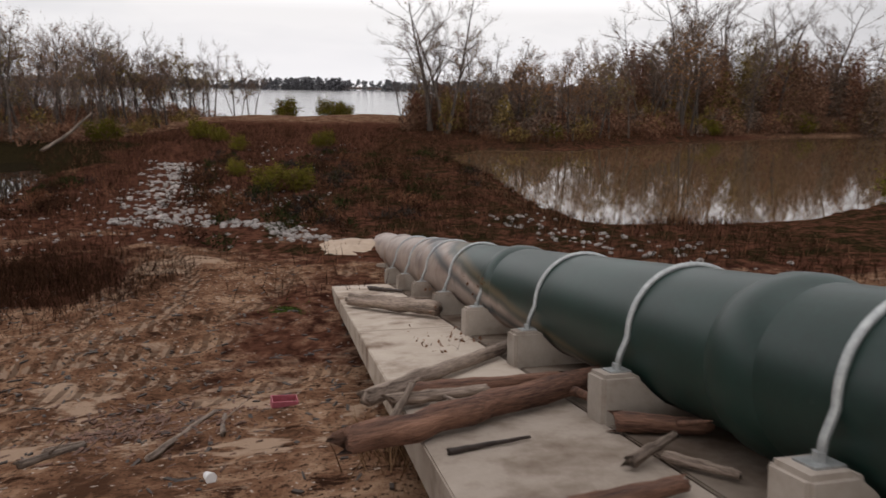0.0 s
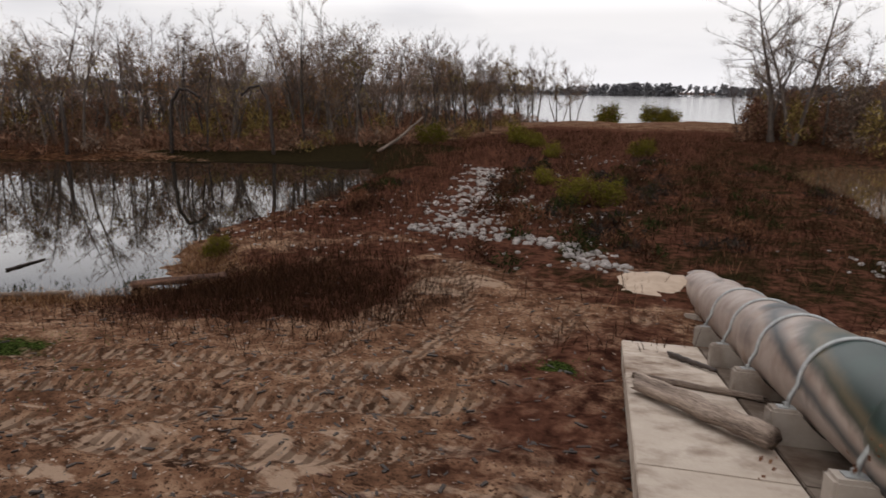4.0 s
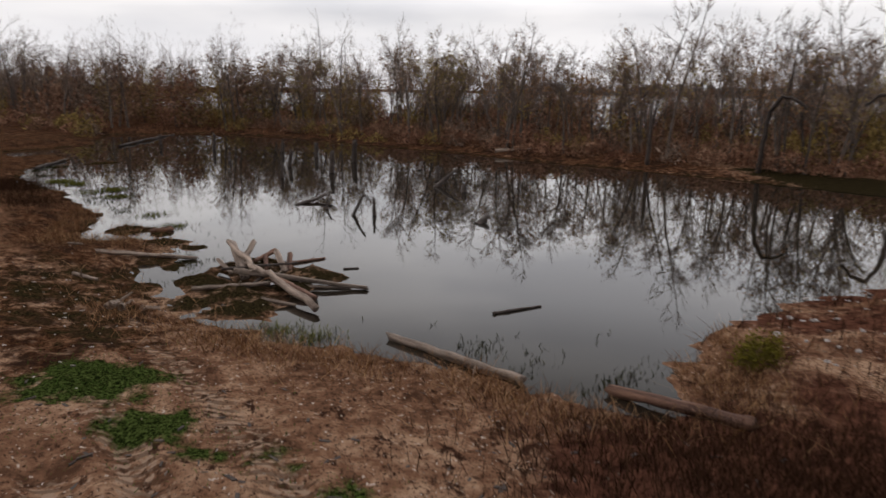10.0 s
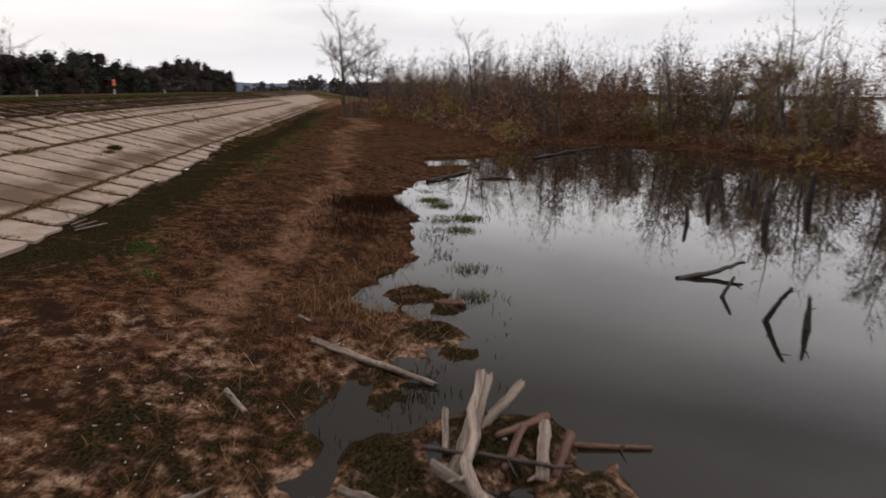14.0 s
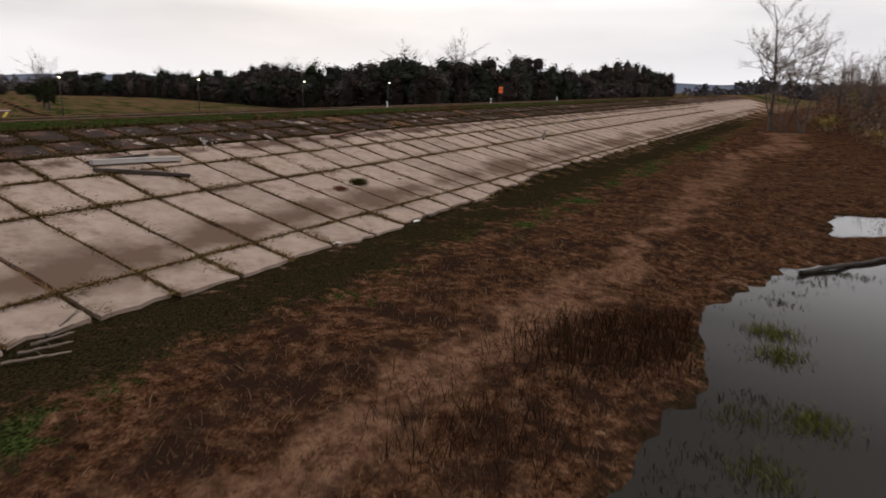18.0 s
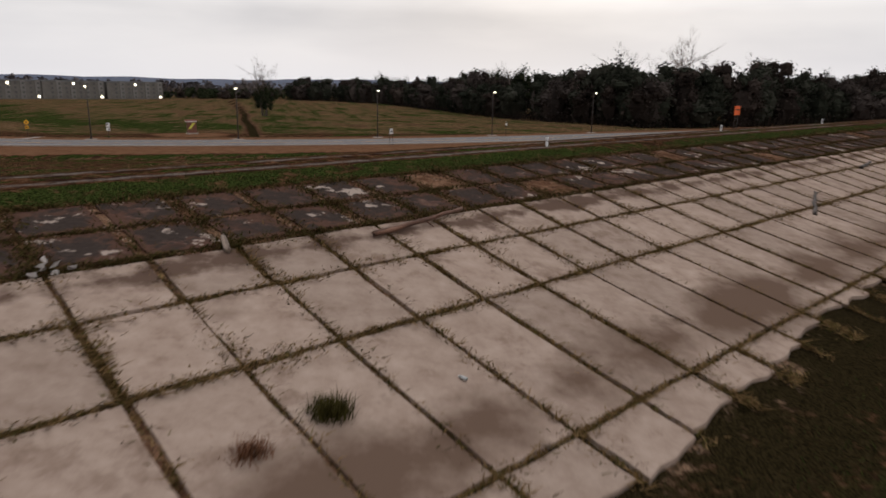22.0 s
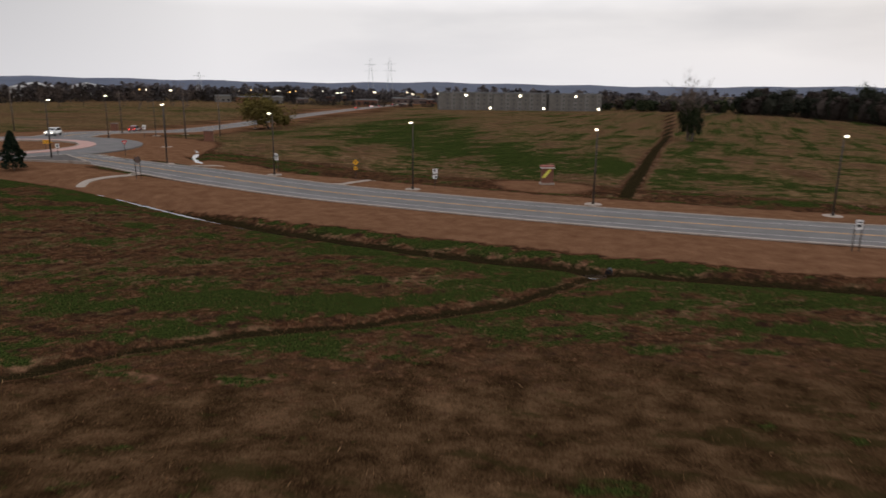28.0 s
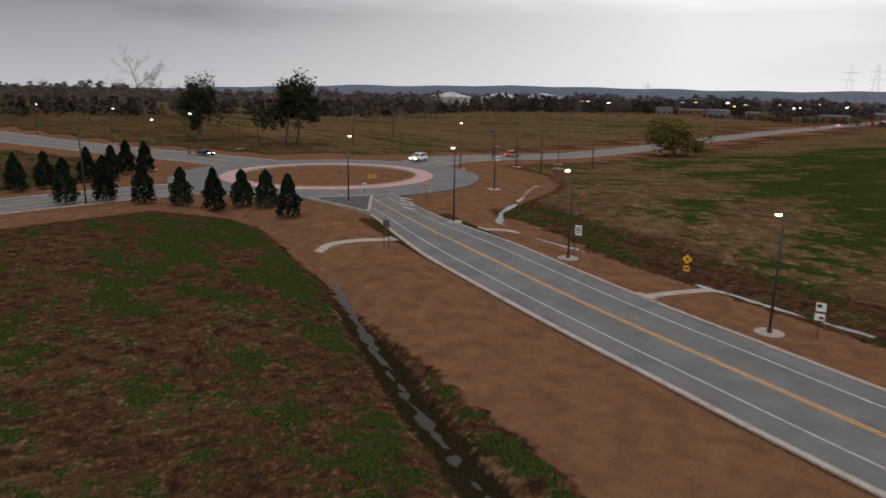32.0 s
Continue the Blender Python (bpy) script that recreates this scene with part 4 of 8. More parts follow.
    for name, a in (("rut", rut), ("mud", mud), ("dry", dry), ("weed", weed), ("tan", tan), ("gold", gold), ("hay", hay), ("pale", pale * (1 - verge)), ("straw", straw), ("damp", damp * (1 - verge)), ("gravel", gravel), ("green", green)):
        me.attributes.new(name, "FLOAT", "POINT").data.foreach_set("value", np.clip(a, 0, 1).astype(np.float32))
    return tagged(new("ground", me), "brown river flats, levee and dry winter fields", "ground", kind="structure")


ground = build_ground()


def sheet(name, outline, z, mat, label, grow=0.0):
    """A flat water surface over an outline."""
    pts = np.array(outline, float)
    c = pts.mean(0)
    bm = bmesh.new()
    f = bm.faces.new([bm.verts.new((*p, z)) for p in pts])
    bmesh.ops.triangulate(bm, faces=[f])
    me = bpy.data.meshes.new(name)
    bm.to_mesh(me)
    bm.free()
    me.materials.append(mat)
    if me.polygons[0].normal.z < 0:
        me.flip_normals()
    return tagged(new(name, me), label, "water", kind="structure")


sheet("water_pond", [(-18, 60), (-60, 70), (-130, 30), (-125, -18), (-80, -19.5), (-58, -9.0), (-45, -1), (-33, 3), (-22, 8), (-13, 17), (-14, 30), (-17, 45)], WATER, M["pond"], "still grey pond mirroring trees and clouds")
sheet("water_east_pond", [(-4, 75), (12, 84), (60, 122), (140, 130), (130, 66), (60, 48), (20, 29), (6, 29), (2, 45)], WATER - 0.01, M["brown_pond"], "muddy brown pond below the far bank")
sheet("water_river", RIVER, 0.30, M["river"], "wide pale river beyond the wooded bank")


# ---- roads ----
def ribbon(name, line, a, b, lift, thick, mat, label="", kind="", narrow=0.0):
    """A strip along a line between two offsets, as a slab of some thickness."""
    left, right = offset_line(line, a, narrow), offset_line(line, b, narrow)
    zl, zr = road_height(np.array(left)) + lift, road_height(np.array(right)) + lift
    sh = Shape()
    n = len(left)
    v = [(*p, z) for p, z in zip(left, zl)] + [(*p, z) for p, z in zip(right, zr)]
    v += [(x, y, z - thick) for x, y, z in v]
    f = []
    for i in range(n - 1):
        f += [(i, n + i, n + i + 1, i + 1), (i, i + 1, 2 * n + i + 1, 2 * n + i), (n + i + 1, n + i, 3 * n + i, 3 * n + i + 1)]
    sh.add(v, f)
    ob = part(name, sh, mat, None, label)
    return tagged(ob, label, "road", kind="structure") if kind else ob


def road(name, line, half, label, yellow=True, narrow=0.0):
    ob = ribbon(name, line, half, -half, 0.08, 0.4, M["asphalt"], label, "structure", narrow)
    for s in (1, -1):
        part("kerb", ribbon("kerb", line, s * (half + 0.45), s * half, 0.14, 0.4, M["kerb"], narrow=narrow).data, None, ob)
        part("white_line", ribbon("white_line", line, s * (half - 2.1) + 0.075, s * (half - 2.1) - 0.075, 0.086, 0.005, M["white_paint"], narrow=narrow).data, None, ob)
        if yellow:
            part("yellow_line", ribbon("yellow_line", line, s * 0.135 + 0.06, s * 0.135 - 0.06, 0.086, 0.005, M["yellow_paint"], narrow=narrow).data, None, ob)
    for o in [o for o in bpy.data.objects if o.parent is None and o.name.split(".")[0] in ("kerb", "white_line", "yellow_line")]:
        bpy.data.objects.remove(o)
    return ob


road("road", ROAD, 5.4, "grey two-lane road with pale kerbs and yellow centre lines", narrow=0.34)
road("road_south", ROAD_SOUTH, 5.5, "grey road running off towards the town")
road("road_north", ROAD_NORTH, 5.5, "grey road curving past the row of magnolias")
road("road_east", ROAD_EAST, 6.5, "grey road leaving the roundabout between dry fields")


def ring(r0, r1, z, thick, n=72):
    sh = Shape()
    v = []
    for r, zz in ((r0, z), (r1, z), (r1, z - thick), (r0, z - thick)):
        v += [(HUB[0] + r * math.cos(k * math.tau / n), HUB[1] + r * math.sin(k * math.tau / n), zz) for k in range(n)]
    f = []
    for k in range(n):
        j = (k + 1) % n
        f += [(k, n + k, n + j, j), (n + k, 2 * n + k, 2 * n + j, n + j), (k, j, 3 * n + j, 3 * n + k)]
    return sh.add(v, f)


hub = tagged(part("road_roundabout", ring(18.0, 26.5, HUB_Z + 0.12, 0.4), M["asphalt"], None), "grey asphalt roundabout with a pink apron", "road", kind="structure")
part("apron", ring(15.6, 18.4, HUB_Z + 0.19, 0.4), M["apron"], hub, "pinkish concrete truck apron")
part("kerb", ring(15.3, 15.62, HUB_Z + 0.28, 0.4), M["kerb"], hub)


# ---- revetment slabs on the levee ----
def levee_point(s, p, lift=0.0):
    xy = LEVEE_O + s * LEVEE_D + p * LEVEE_N
    prof = np.array(PROFILE)
    return Vector((xy[0], xy[1], float(np.interp(p, prof[:, 0], prof[:, 1])) + lift))


LEVEE_TURN = math.degrees(math.atan2(LEVEE_D[1], LEVEE_D[0]))
revetment = tagged(new("wall_revetment"), "sloping concrete slab revetment with weeds in the joints", "levee", kind="structure")


def slab_mesh(s0, s1, p0, p1, mat, gap=0.045, lift=0.11, ragged=0.0, rng=random):
    """One slab with worn, slightly wavering edges."""
    g0 = gap * rng.uniform(0.5, 1.8)
    g1 = gap * rng.uniform(0.5, 1.8)
    n = 5
    edge = []
    for k in range(n):
        edge.append((s0 + g0 + (s1 - s0 - g0 - g1) * k / (n - 1), p0 + gap + rng.uniform(-1, 1) * 0.035 - (rng.uniform(0, ragged))))
    for k in range(1, n):
        edge.append((s1 - g1 + rng.uniform(-0.04, 0.04), p0 + gap + (p1 - p0 - 2 * gap) * k / (n - 1)))
    for k in range(1, n):
        edge.append((s1 - g1 - (s1 - s0 - g0 - g1) * k / (n - 1), p1 - gap + rng.uniform(-0.05, 0.05)))
    for k in range(1, n - 1):
        edge.append((s0 + g0 + rng.uniform(-0.04, 0.04), p1 - gap - (p1 - p0 - 2 * gap) * k / (n - 1)))
    c = levee_point((s0 + s1) / 2, (p0 + p1) / 2, lift)
    tilt = rng.uniform(-0.012, 0.012)
    top = [levee_point(a, b, lift + tilt * (a - (s0 + s1) / 2)) - c for a, b in edge]
    inner = [v * 0.985 + Vector((0, 0, 0.008)) for v in top]
    low = [v - Vector((0, 0, 0.16)) for v in top]
    k = len(edge)
    faces = [tuple(range(k))] + [(i, k + i, k + (i + 1) % k, (i + 1) % k) for i in range(k)] + [(k + i, 2 * k + i, 2 * k + (i + 1) % k, k + (i + 1) % k) for i in range(k)]
    sh = Shape().add(inner + top + low, faces)
    return sh, c


SLAB_W, SLAB_S = 2.48, 0.45
ROWS_UP = [(-0.15, 1.7, "slab", 0.22), (1.7, 6.9, "slab", 0), (6.9, 9.8, "slab", 0), (9.8, 12.15, "slab", 0), (12.4, 14.8, "slab_dirty", 0), (14.8, 17.3, "slab_dirty", 0)]


def build_slabs():
    rng = random.Random(7)
    rest = {"slab": Shape(), "slab_dirty": Shape()}
    for k in range(-10, 110):
        s0 = SLAB_S + k * SLAB_W
        for p0, p1, mat, ragged in ROWS_UP:
            if mat == "slab_dirty" and rng.random() < 0.06:
                continue
            if ragged:
                p0 += 1.25 * float(smooth(8, 33, np.array(s0))) + rng.uniform(-0.15, 0.25)
            sh, c = slab_mesh(s0, s0 + SLAB_W, p0, p1, None, 0.085 if mat == "slab" else 0.17, 0.11 if mat == "slab" else 0.06, ragged, rng)
            if -12 < s0 < 62:
                part("slab", sh, M[mat], revetment, m=Matrix.Translation(c))
            else:
                rest[mat].add([Vector(v) + c for v in sh.v], sh.f)
    for mat, sh in rest.items():
        tagged(part("far_slabs", sh, M[mat], revetment), kind="stuff")


# ---- the pipe on its pad ----
PIPE_P, PIPE_D, PIPE_R = Vector((2.36, 5.8, 5.1)), Vector((-0.213, 0.957, -0.195)).normalized(), 0.65


def build_pipe():
    pipe = thing("discharge_pipe", "large green coated steel pipe worn to rust towards its outlet", "pipe")
    frame_m = Matrix.Translation(PIPE_P) @ (PIPE_D.to_track_quat("Y", "Z").to_matrix().to_4x4())
    pipe.matrix_basis = frame_m
    y0, y1, n = -16.0, 22.6, 40
    sh = Shape()
    prof = [(PIPE_R - 0.03, y0), (PIPE_R, y0)] + [(PIPE_R, y0 + (y1 - y0) * k / 26) for k in range(1, 26)] + [(PIPE_R, y1), (PIPE_R - 0.03, y1), (PIPE_R - 0.03, y1 - 1.5)]
    for r, y in prof:
        sh.v += [(r * math.cos(j * math.tau / n), y, r * math.sin(j * math.tau / n)) for j in range(n)]
    for i in range(len(prof) - 1):
        sh.f += [(i * n + j, (i + 1) * n + j, (i + 1) * n + (j + 1) % n, i * n + (j + 1) % n) for j in range(n)]
    body = part("barrel", sh, M["pipe"], pipe, smooth=True)
    # swollen welded collars
    for y in (-13.8, -7.5, -1.3, 4.95, 11.2, 17.4, 21.4):
        c = Shape()
        prof = [(PIPE_R - 0.01, y - 0.30), (PIPE_R + 0.02, y - 0.22), (PIPE_R + 0.05, y - 0.12), (PIPE_R + 0.05, y + 0.12), (PIPE_R + 0.02, y + 0.22), (PIPE_R - 0.01, y + 0.30)]
        for r, yy in prof:
            c.v += [(r * math.cos(j * math.tau / n), yy, r * math.sin(j * math.tau / n)) for j in range(n)]
        for i in range(len(prof) - 1):
            c.f += [(i * n + j, (i + 1) * n + j, (i + 1) * n + (j + 1) % n, i * n + (j + 1) % n) for j in range(n)]
        part("collar", c, M["pipe"], pipe, smooth=True)
    # saddle blocks with a hold-down strap each
    block = None
    for k in range(-5, 8):
        y = 0.11 + 2.42 * k
        st = thing("saddle_block", "concrete saddle block under the pipe with a galvanised strap", "support block", "saddles under the pipe", m=frame_m @ Matrix.Translation((0, y, 0)))
        bm = bmesh.new()
        # outline of the saddle across the pipe: square shoulders and a cradle
        prof = [(-1.01, -0.74), (-0.99, -0.26), (-0.66, -0.26), (-0.60, -0.32), (-0.54, -0.42), (-0.40, -0.54), (-0.2, -0.63), (0, -0.66), (0.2, -0.63), (0.40, -0.54), (0.54, -0.42), (0.60, -0.32), (0.66, -0.26), (0.99, -0.26), (1.01, -0.74)]
        a = [bm.verts.new((x, -0.175, z)) for x, z in prof]
        b = [bm.verts.new((x, 0.175, z)) for x, z in prof]
        bm.faces.new(a)
        bm.faces.new(b[::-1])
        for i in range(len(prof)):
            j = (i + 1) % len(prof)
            bm.faces.new((a[j], a[i], b[i], b[j]))
        bmesh.ops.bevel(bm, geom=[e for e in bm.edges if abs(e.verts[0].co.x) > 0.6 and abs(e.verts[1].co.x) > 0.6], offset=0.035, segments=2, affect="EDGES")
        me = bpy.data.meshes.new("block")
        bm.to_mesh(me)
        bm.free()
        me.materials.append(M["block"])
        part("block", me, None, st)
        if k == 7:
            continue
        pts = [(-0.78, 0, -0.27), (-0.745, 0, -0.12)] + [(-(PIPE_R + 0.018) * math.cos(t), 0.02 * math.sin(t), (PIPE_R + 0.018) * math.sin(t)) for t in np.linspace(0.06, math.pi - 0.06, 30)] + [(0.745, 0, -0.12), (0.78, 0, -0.27)]
        part("strap", Shape().tube(pts, 0.030, 10), M["steel"], st, "galvanised round strap", smooth=True)
        for sx in (-0.78, 0.78):
            part("foot_plate", Shape().box(sx - 0.10, sx + 0.10, -0.09, 0.09, -0.263, -0.245), M["steel"], st)
            part("nut", Shape().tube([(sx, 0, -0.248), (sx, 0, -0.19)], 0.04, 6), M["steel"], st)
    # the pad the blocks stand on, poured in bays
    pad = tagged(new("floor_pipe_pad"), "pale concrete pad under the pipe, littered with driftwood", "concrete pad", kind="structure")
    pad.matrix_basis = frame_m
    ys = (-16, -11.6, -7.2, -2.9, 1.3, 5.8, 10.2, 14.3)
    for a, b in zip(ys[:-1], ys[1:]):
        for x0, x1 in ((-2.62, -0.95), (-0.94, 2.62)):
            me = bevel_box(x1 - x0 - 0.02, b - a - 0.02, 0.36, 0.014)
            # pipe-side bays take the damp colour that also holds the pipe's shade
            me.materials.append(M["pad_damp_shade" if x1 > 0 else "pad" if a > 1 else "pad_mid"])
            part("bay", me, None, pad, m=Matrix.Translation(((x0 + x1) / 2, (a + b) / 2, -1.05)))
    return pipe


build_pipe()
build_slabs()


# ---- trees ----
def grow_tree(seed, h, r, stems=1, lean=0.12, first=0.3, limbs=9, spread=0.42, twig_n=5, depth=2, droop=0.0, twig_w=0.014, seg=4, sides=3, rise=0.0):
    """Trunk with limbs, and the twigs at their ends; returns both shapes and the tips."""
    rng = random.Random(seed)
    wood, twig, tips = Shape(), Shape(), []

    def wander(a, d, length, bend, n):
        pts, d = [Vector(a)], Vector(d).normalized()
        for _ in range(n):
            d = (d + Vector((rng.gauss(0, bend), rng.gauss(0, bend), rng.gauss(0, bend * 0.6) - droop * 0.2))).normalized()
            pts.append(pts[-1] + d * length / n)
        return pts, d

    def fine(tip, d, length):
        for _ in range(twig_n):
            e = (Vector(d) * 0.9 + Vector((rng.gauss(0, 0.55), rng.gauss(0, 0.55), rng.gauss(0.2 - droop, 0.45)))).normalized()
            side = e.cross(Vector((rng.gauss(0, 1), rng.gauss(0, 1), rng.gauss(0, 1)))).normalized()
            ln = length * rng.uniform(0.5, 1.2)
            w = twig_w * rng.uniform(0.8, 1.4)
            a, m = Vector(tip), Vector(tip) + e * ln * 0.5 + side * rng.gauss(0, 0.06)
            b = m + (e + Vector((0, 0, 0.25 - droop))).normalized() * ln * 0.5
            twig.add([a - side * w, a + side * w, m + side * w * 0.7, m - side * w * 0.7, b], [(0, 1, 2, 3), (3, 2, 4)])
            for q in (m, b):
                f = (e + Vector((rng.gauss(0, 0.9), rng.gauss(0, 0.9), rng.gauss(0.2, 0.5)))).normalized()
                s2 = f.cross(side).normalized() if f.cross(side).length > 0.05 else side
                twig.add([q - s2 * w * 0.7, q + s2 * w * 0.7, q + f * ln * 0.45], [(0, 1, 2)])
            tips.append(b)

    def branch(a, d, length, rad, level):
        n = seg
        pts, d2 = wander(a, d, length, 0.16, n)
        wood.tube(pts, [rad * (1 - 0.7 * i / n) for i in range(n + 1)], (4 if seg > 3 else 3) if level < 1 else sides, False)
        if level >= depth:
            for q in pts[2 if seg > 3 else 1:]:
                fine(q, d2, min(1.1, length * 0.55))
            return
        for k in range(2 if seg < 3 else 3 if level else 4):
            t = rng.uniform(0.3, 1.0)
            i = min(n - 1, int(t * n))
            q = pts[i].lerp(pts[i + 1], t * n - i)
            e = (d2 + Vector((rng.gauss(0, 0.55), rng.gauss(0, 0.55), rng.gauss(0.1 - droop, 0.35)))).normalized()
            branch(q, e, length * rng.uniform(0.4, 0.65), rad * 0.45, level + 1)
        fine(pts[-1], d2, min(1.2, length * 0.4))

    for s in range(stems):
        off = Vector((rng.gauss(0, 0.12), rng.gauss(0, 0.12), -0.3)) * (stems > 1) + Vector((0, 0, -0.25))
        d = Vector((rng.gauss(0, lean), rng.gauss(0, lean), 1)) if stems == 1 else Vector((math.cos(s * 2.4) * lean * 2, math.sin(s * 2.4) * lean * 2, 1))
        hh = h * rng.uniform(0.8, 1.0) if stems > 1 else h
        pts, _ = wander(off, d, hh, 0.05, 9)
        rr = r * (0.75 if stems > 1 else 1)
        wood.tube(pts, [rr * (1.25 if i == 0 else 1) * (1 - 0.88 * i / 9) for i in range(10)], 6 if seg > 3 else 4, False)
        for k in range(limbs):
            t = first + (1 - first) * (k + rng.random()) / limbs
            i = min(8, int(t * 9))
            q = pts[i].lerp(pts[i + 1], t * 9 - i)
            az = rng.uniform(0, math.tau)
            e = Vector((math.cos(az), math.sin(az), rng.uniform(0.5, 1.3) + rise - droop))
            branch(q, e, hh * spread * (1.15 - 0.75 * t) * rng.uniform(0.7, 1.2), rr * (1.02 - 0.85 * t) * 0.5, 0 if t < 0.75 else 1)
        fine(pts[-1], (0, 0, 1), 1.0)
    return wood, twig, tips


def leaf_cloud(tips, per, size, seed, gather=0.5):
    """Small leaf clumps scattered round the tips."""
    rng = np.random.RandomState(seed)
    T = np.array([tuple(t) for t in tips])
    n = int(len(T) * per)
    c = T[rng.randint(0, len(T), n)] + rng.normal(0, gather, (n, 3))
    a = rng.normal(size=(n, 3))
    a /= np.linalg.norm(a, axis=1)[:, None]
    b = np.cross(a, rng.normal(size=(n, 3)))
    b /= np.linalg.norm(b, axis=1)[:, None]
    s = size * rng.uniform(0.5, 1.3, (n, 1))
    v = np.stack([c - a * s, c + b * s * 0.55, c + a * s, c - b * s * 0.55], 1).reshape(-1, 3)
    return v, np.arange(4 * n).reshape(n, 4)


def lump(c, rx, rz, r):
    """A rough rounded mass of leaves."""
    g = [(x, y, z) for x in (-1, 0, 1) for y in (-1, 0, 1) for z in (-1, 0, 1)]
    idx = {q: i for i, q in enumerate(g)}
    v = np.array(g, float)
    v /= np.maximum(np.linalg.norm(v, axis=1), 1)[:, None]
    v *= r.uniform(0.75, 1.15, (27, 1))
    f = []
    for ax in range(3):
        for side in (-1, 1):
            for a in (-1, 0):
                for b in (-1, 0):
                    q = [[a, b], [a + 1, b], [a + 1, b + 1], [a, b + 1]]
                    f.append([idx[tuple(w[:ax] + [side] + w[ax:])] for w in q])
    return v * np.array((rx, rx, rz)) + np.array(c), np.array(f)


def dense_crown(tips, n, size, seed, gather):
    """Leaf clumps over dark inner masses."""
    r = np.random.RandomState(seed)
    v, f = leaf_cloud(tips, n / len(tips), size, seed, gather)
    V, F, k = [v], [f], len(v)
    T = np.array([tuple(t) for t in tips])
    for q in T[r.randint(0, len(T), 34)]:
        a, b = lump(q * np.array((0.8, 0.8, 0.93)), r.uniform(0.8, 1.5), r.uniform(0.7, 1.3), r)
        V.append(a)
        F.append(b + k)
        k += len(a)
    return np.concatenate(V), np.concatenate(F)


TREES = {}


def tree_kind(key, seed, label, leaf=None, per=1.5, size=0.12, gather=0.4, twig_mat="twigs", **kw):
    wood, twig, tips = grow_tree(seed, **kw)
    t = thing("tree", label, "tree", "trees")
    part("trunk", wood, M["bark"], t, smooth=True)
    tagged(part("twig_crown", twig, M[twig_mat], t), kind="stuff")
    if leaf:
        v, f = dense_crown(tips, per, size, seed, gather) if per > 100 else leaf_cloud(tips, per, size, seed, gather)
        tagged(part("foliage", from_arrays("foliage", v, f, M[leaf]), None, t), kind="stuff")
    TREES[key] = [t, False]


def plant_tree(key, x, y, scale=1.0, turn=0.0, z=None, wide=1.0):
    t, used = TREES[key]
    z = height(x, y) if z is None else z
    m = pose(x, y, z - 0.05, 0, 0, turn) @ Matrix.Diagonal((scale * wide, scale * wide, scale, 1))
    if not used:
        t.matrix_basis = m
        TREES[key][1] = True
        return t
    made = t.copy()
    scene.collection.objects.link(made)
    for c in t.children:
        k = c.copy()
        scene.collection.objects.link(k)
        k.parent = made
    made.matrix_basis = m
    return made


tree_kind("slim1", 11, "slender leafless bank tree with grey-brown twigs", h=13, r=0.17, limbs=11, spread=0.29, first=0.34, depth=1, twig_n=4, twig_w=0.019, rise=0.35)
tree_kind("slim2", 12, "slender leafless bank tree with grey-brown twigs", leaf="leaf_rust", per=0.5, h=12, r=0.16, limbs=11, spread=0.28, first=0.3, depth=1, twig_n=4, twig_w=0.019, rise=0.35)
tree_kind("slim3", 13, "thin bank tree holding a few olive leaves", leaf="leaf_olive", per=0.8, h=11, r=0.15, limbs=11, spread=0.25, first=0.26, depth=1, twig_n=4, twig_w=0.019, rise=0.5)
tree_kind("twin", 14, "twin-stemmed bare tree on the bank", h=13, r=0.15, stems=2, limbs=9, spread=0.29, first=0.3, depth=1, lean=0.12, twig_n=4, twig_w=0.019, rise=0.6)
tree_kind("rust", 15, "bank tree with thinning rust-brown leaves", leaf="leaf_rust", per=1.3, h=10, r=0.16, limbs=11, spread=0.3, first=0.22, depth=1, twig_n=4, twig_w=0.019, rise=0.4)
tree_kind("olive", 16, "bank tree with thinning olive leaves", leaf="leaf_olive", per=1.3, h=11, r=0.17, limbs=11, spread=0.3, first=0.24, depth=1, twig_n=4, twig_w=0.019, rise=0.4)
tree_kind("snag", 17, "tall dead snag with few bare limbs", h=16, r=0.16, limbs=7, spread=0.16, first=0.45, depth=1, twig_n=2)
tree_kind("big1", 18, "large leafless tree with a wide crown of fine twigs", h=20, r=0.38, limbs=12, spread=0.42, first=0.3, depth=2, twig_n=4)
tree_kind("big2", 19, "large leafless tree with a wide crown of fine twigs", leaf="leaf_olive", per=0.15, h=19, r=0.34, stems=2, limbs=8, spread=0.36, first=0.3, depth=2, twig_n=3)
tree_kind("oak1", 20, "dark evergreen oak with a dense ragged crown", leaf="leaf_dark", per=3600, size=0.36, gather=0.75, h=15, r=0.35, limbs=12, spread=0.45, first=0.30, depth=1, twig_n=3)
tree_kind("oak2", 21, "dark evergreen tree with a dense ragged crown", leaf="leaf_dark", per=3200, size=0.32, gather=0.75, h=12, r=0.28, stems=2, limbs=9, spread=0.5, first=0.08, depth=1, twig_n=3)
tree_kind("willow", 22, "round olive-green tree at the field's edge", leaf="willow", per=5200, size=0.30, gather=0.95, h=8.5, r=0.35, limbs=18, spread=0.66, first=0.22, depth=1, twig_n=3, droop=0.25)
tree_kind("bush1", 23, "bare brown thicket shrub", leaf="leaf_rust", per=0.8, size=0.09, twig_mat="brush", h=4.2, r=0.05, stems=5, limbs=6, spread=0.5, first=0.1, depth=1, twig_n=4, lean=0.2)
tree_kind("bush2", 24, "bare brown thicket shrub", twig_mat="brush_rust", h=3.6, r=0.045, stems=5, limbs=7, spread=0.5, first=0.1, depth=1, twig_n=4, lean=0.22)
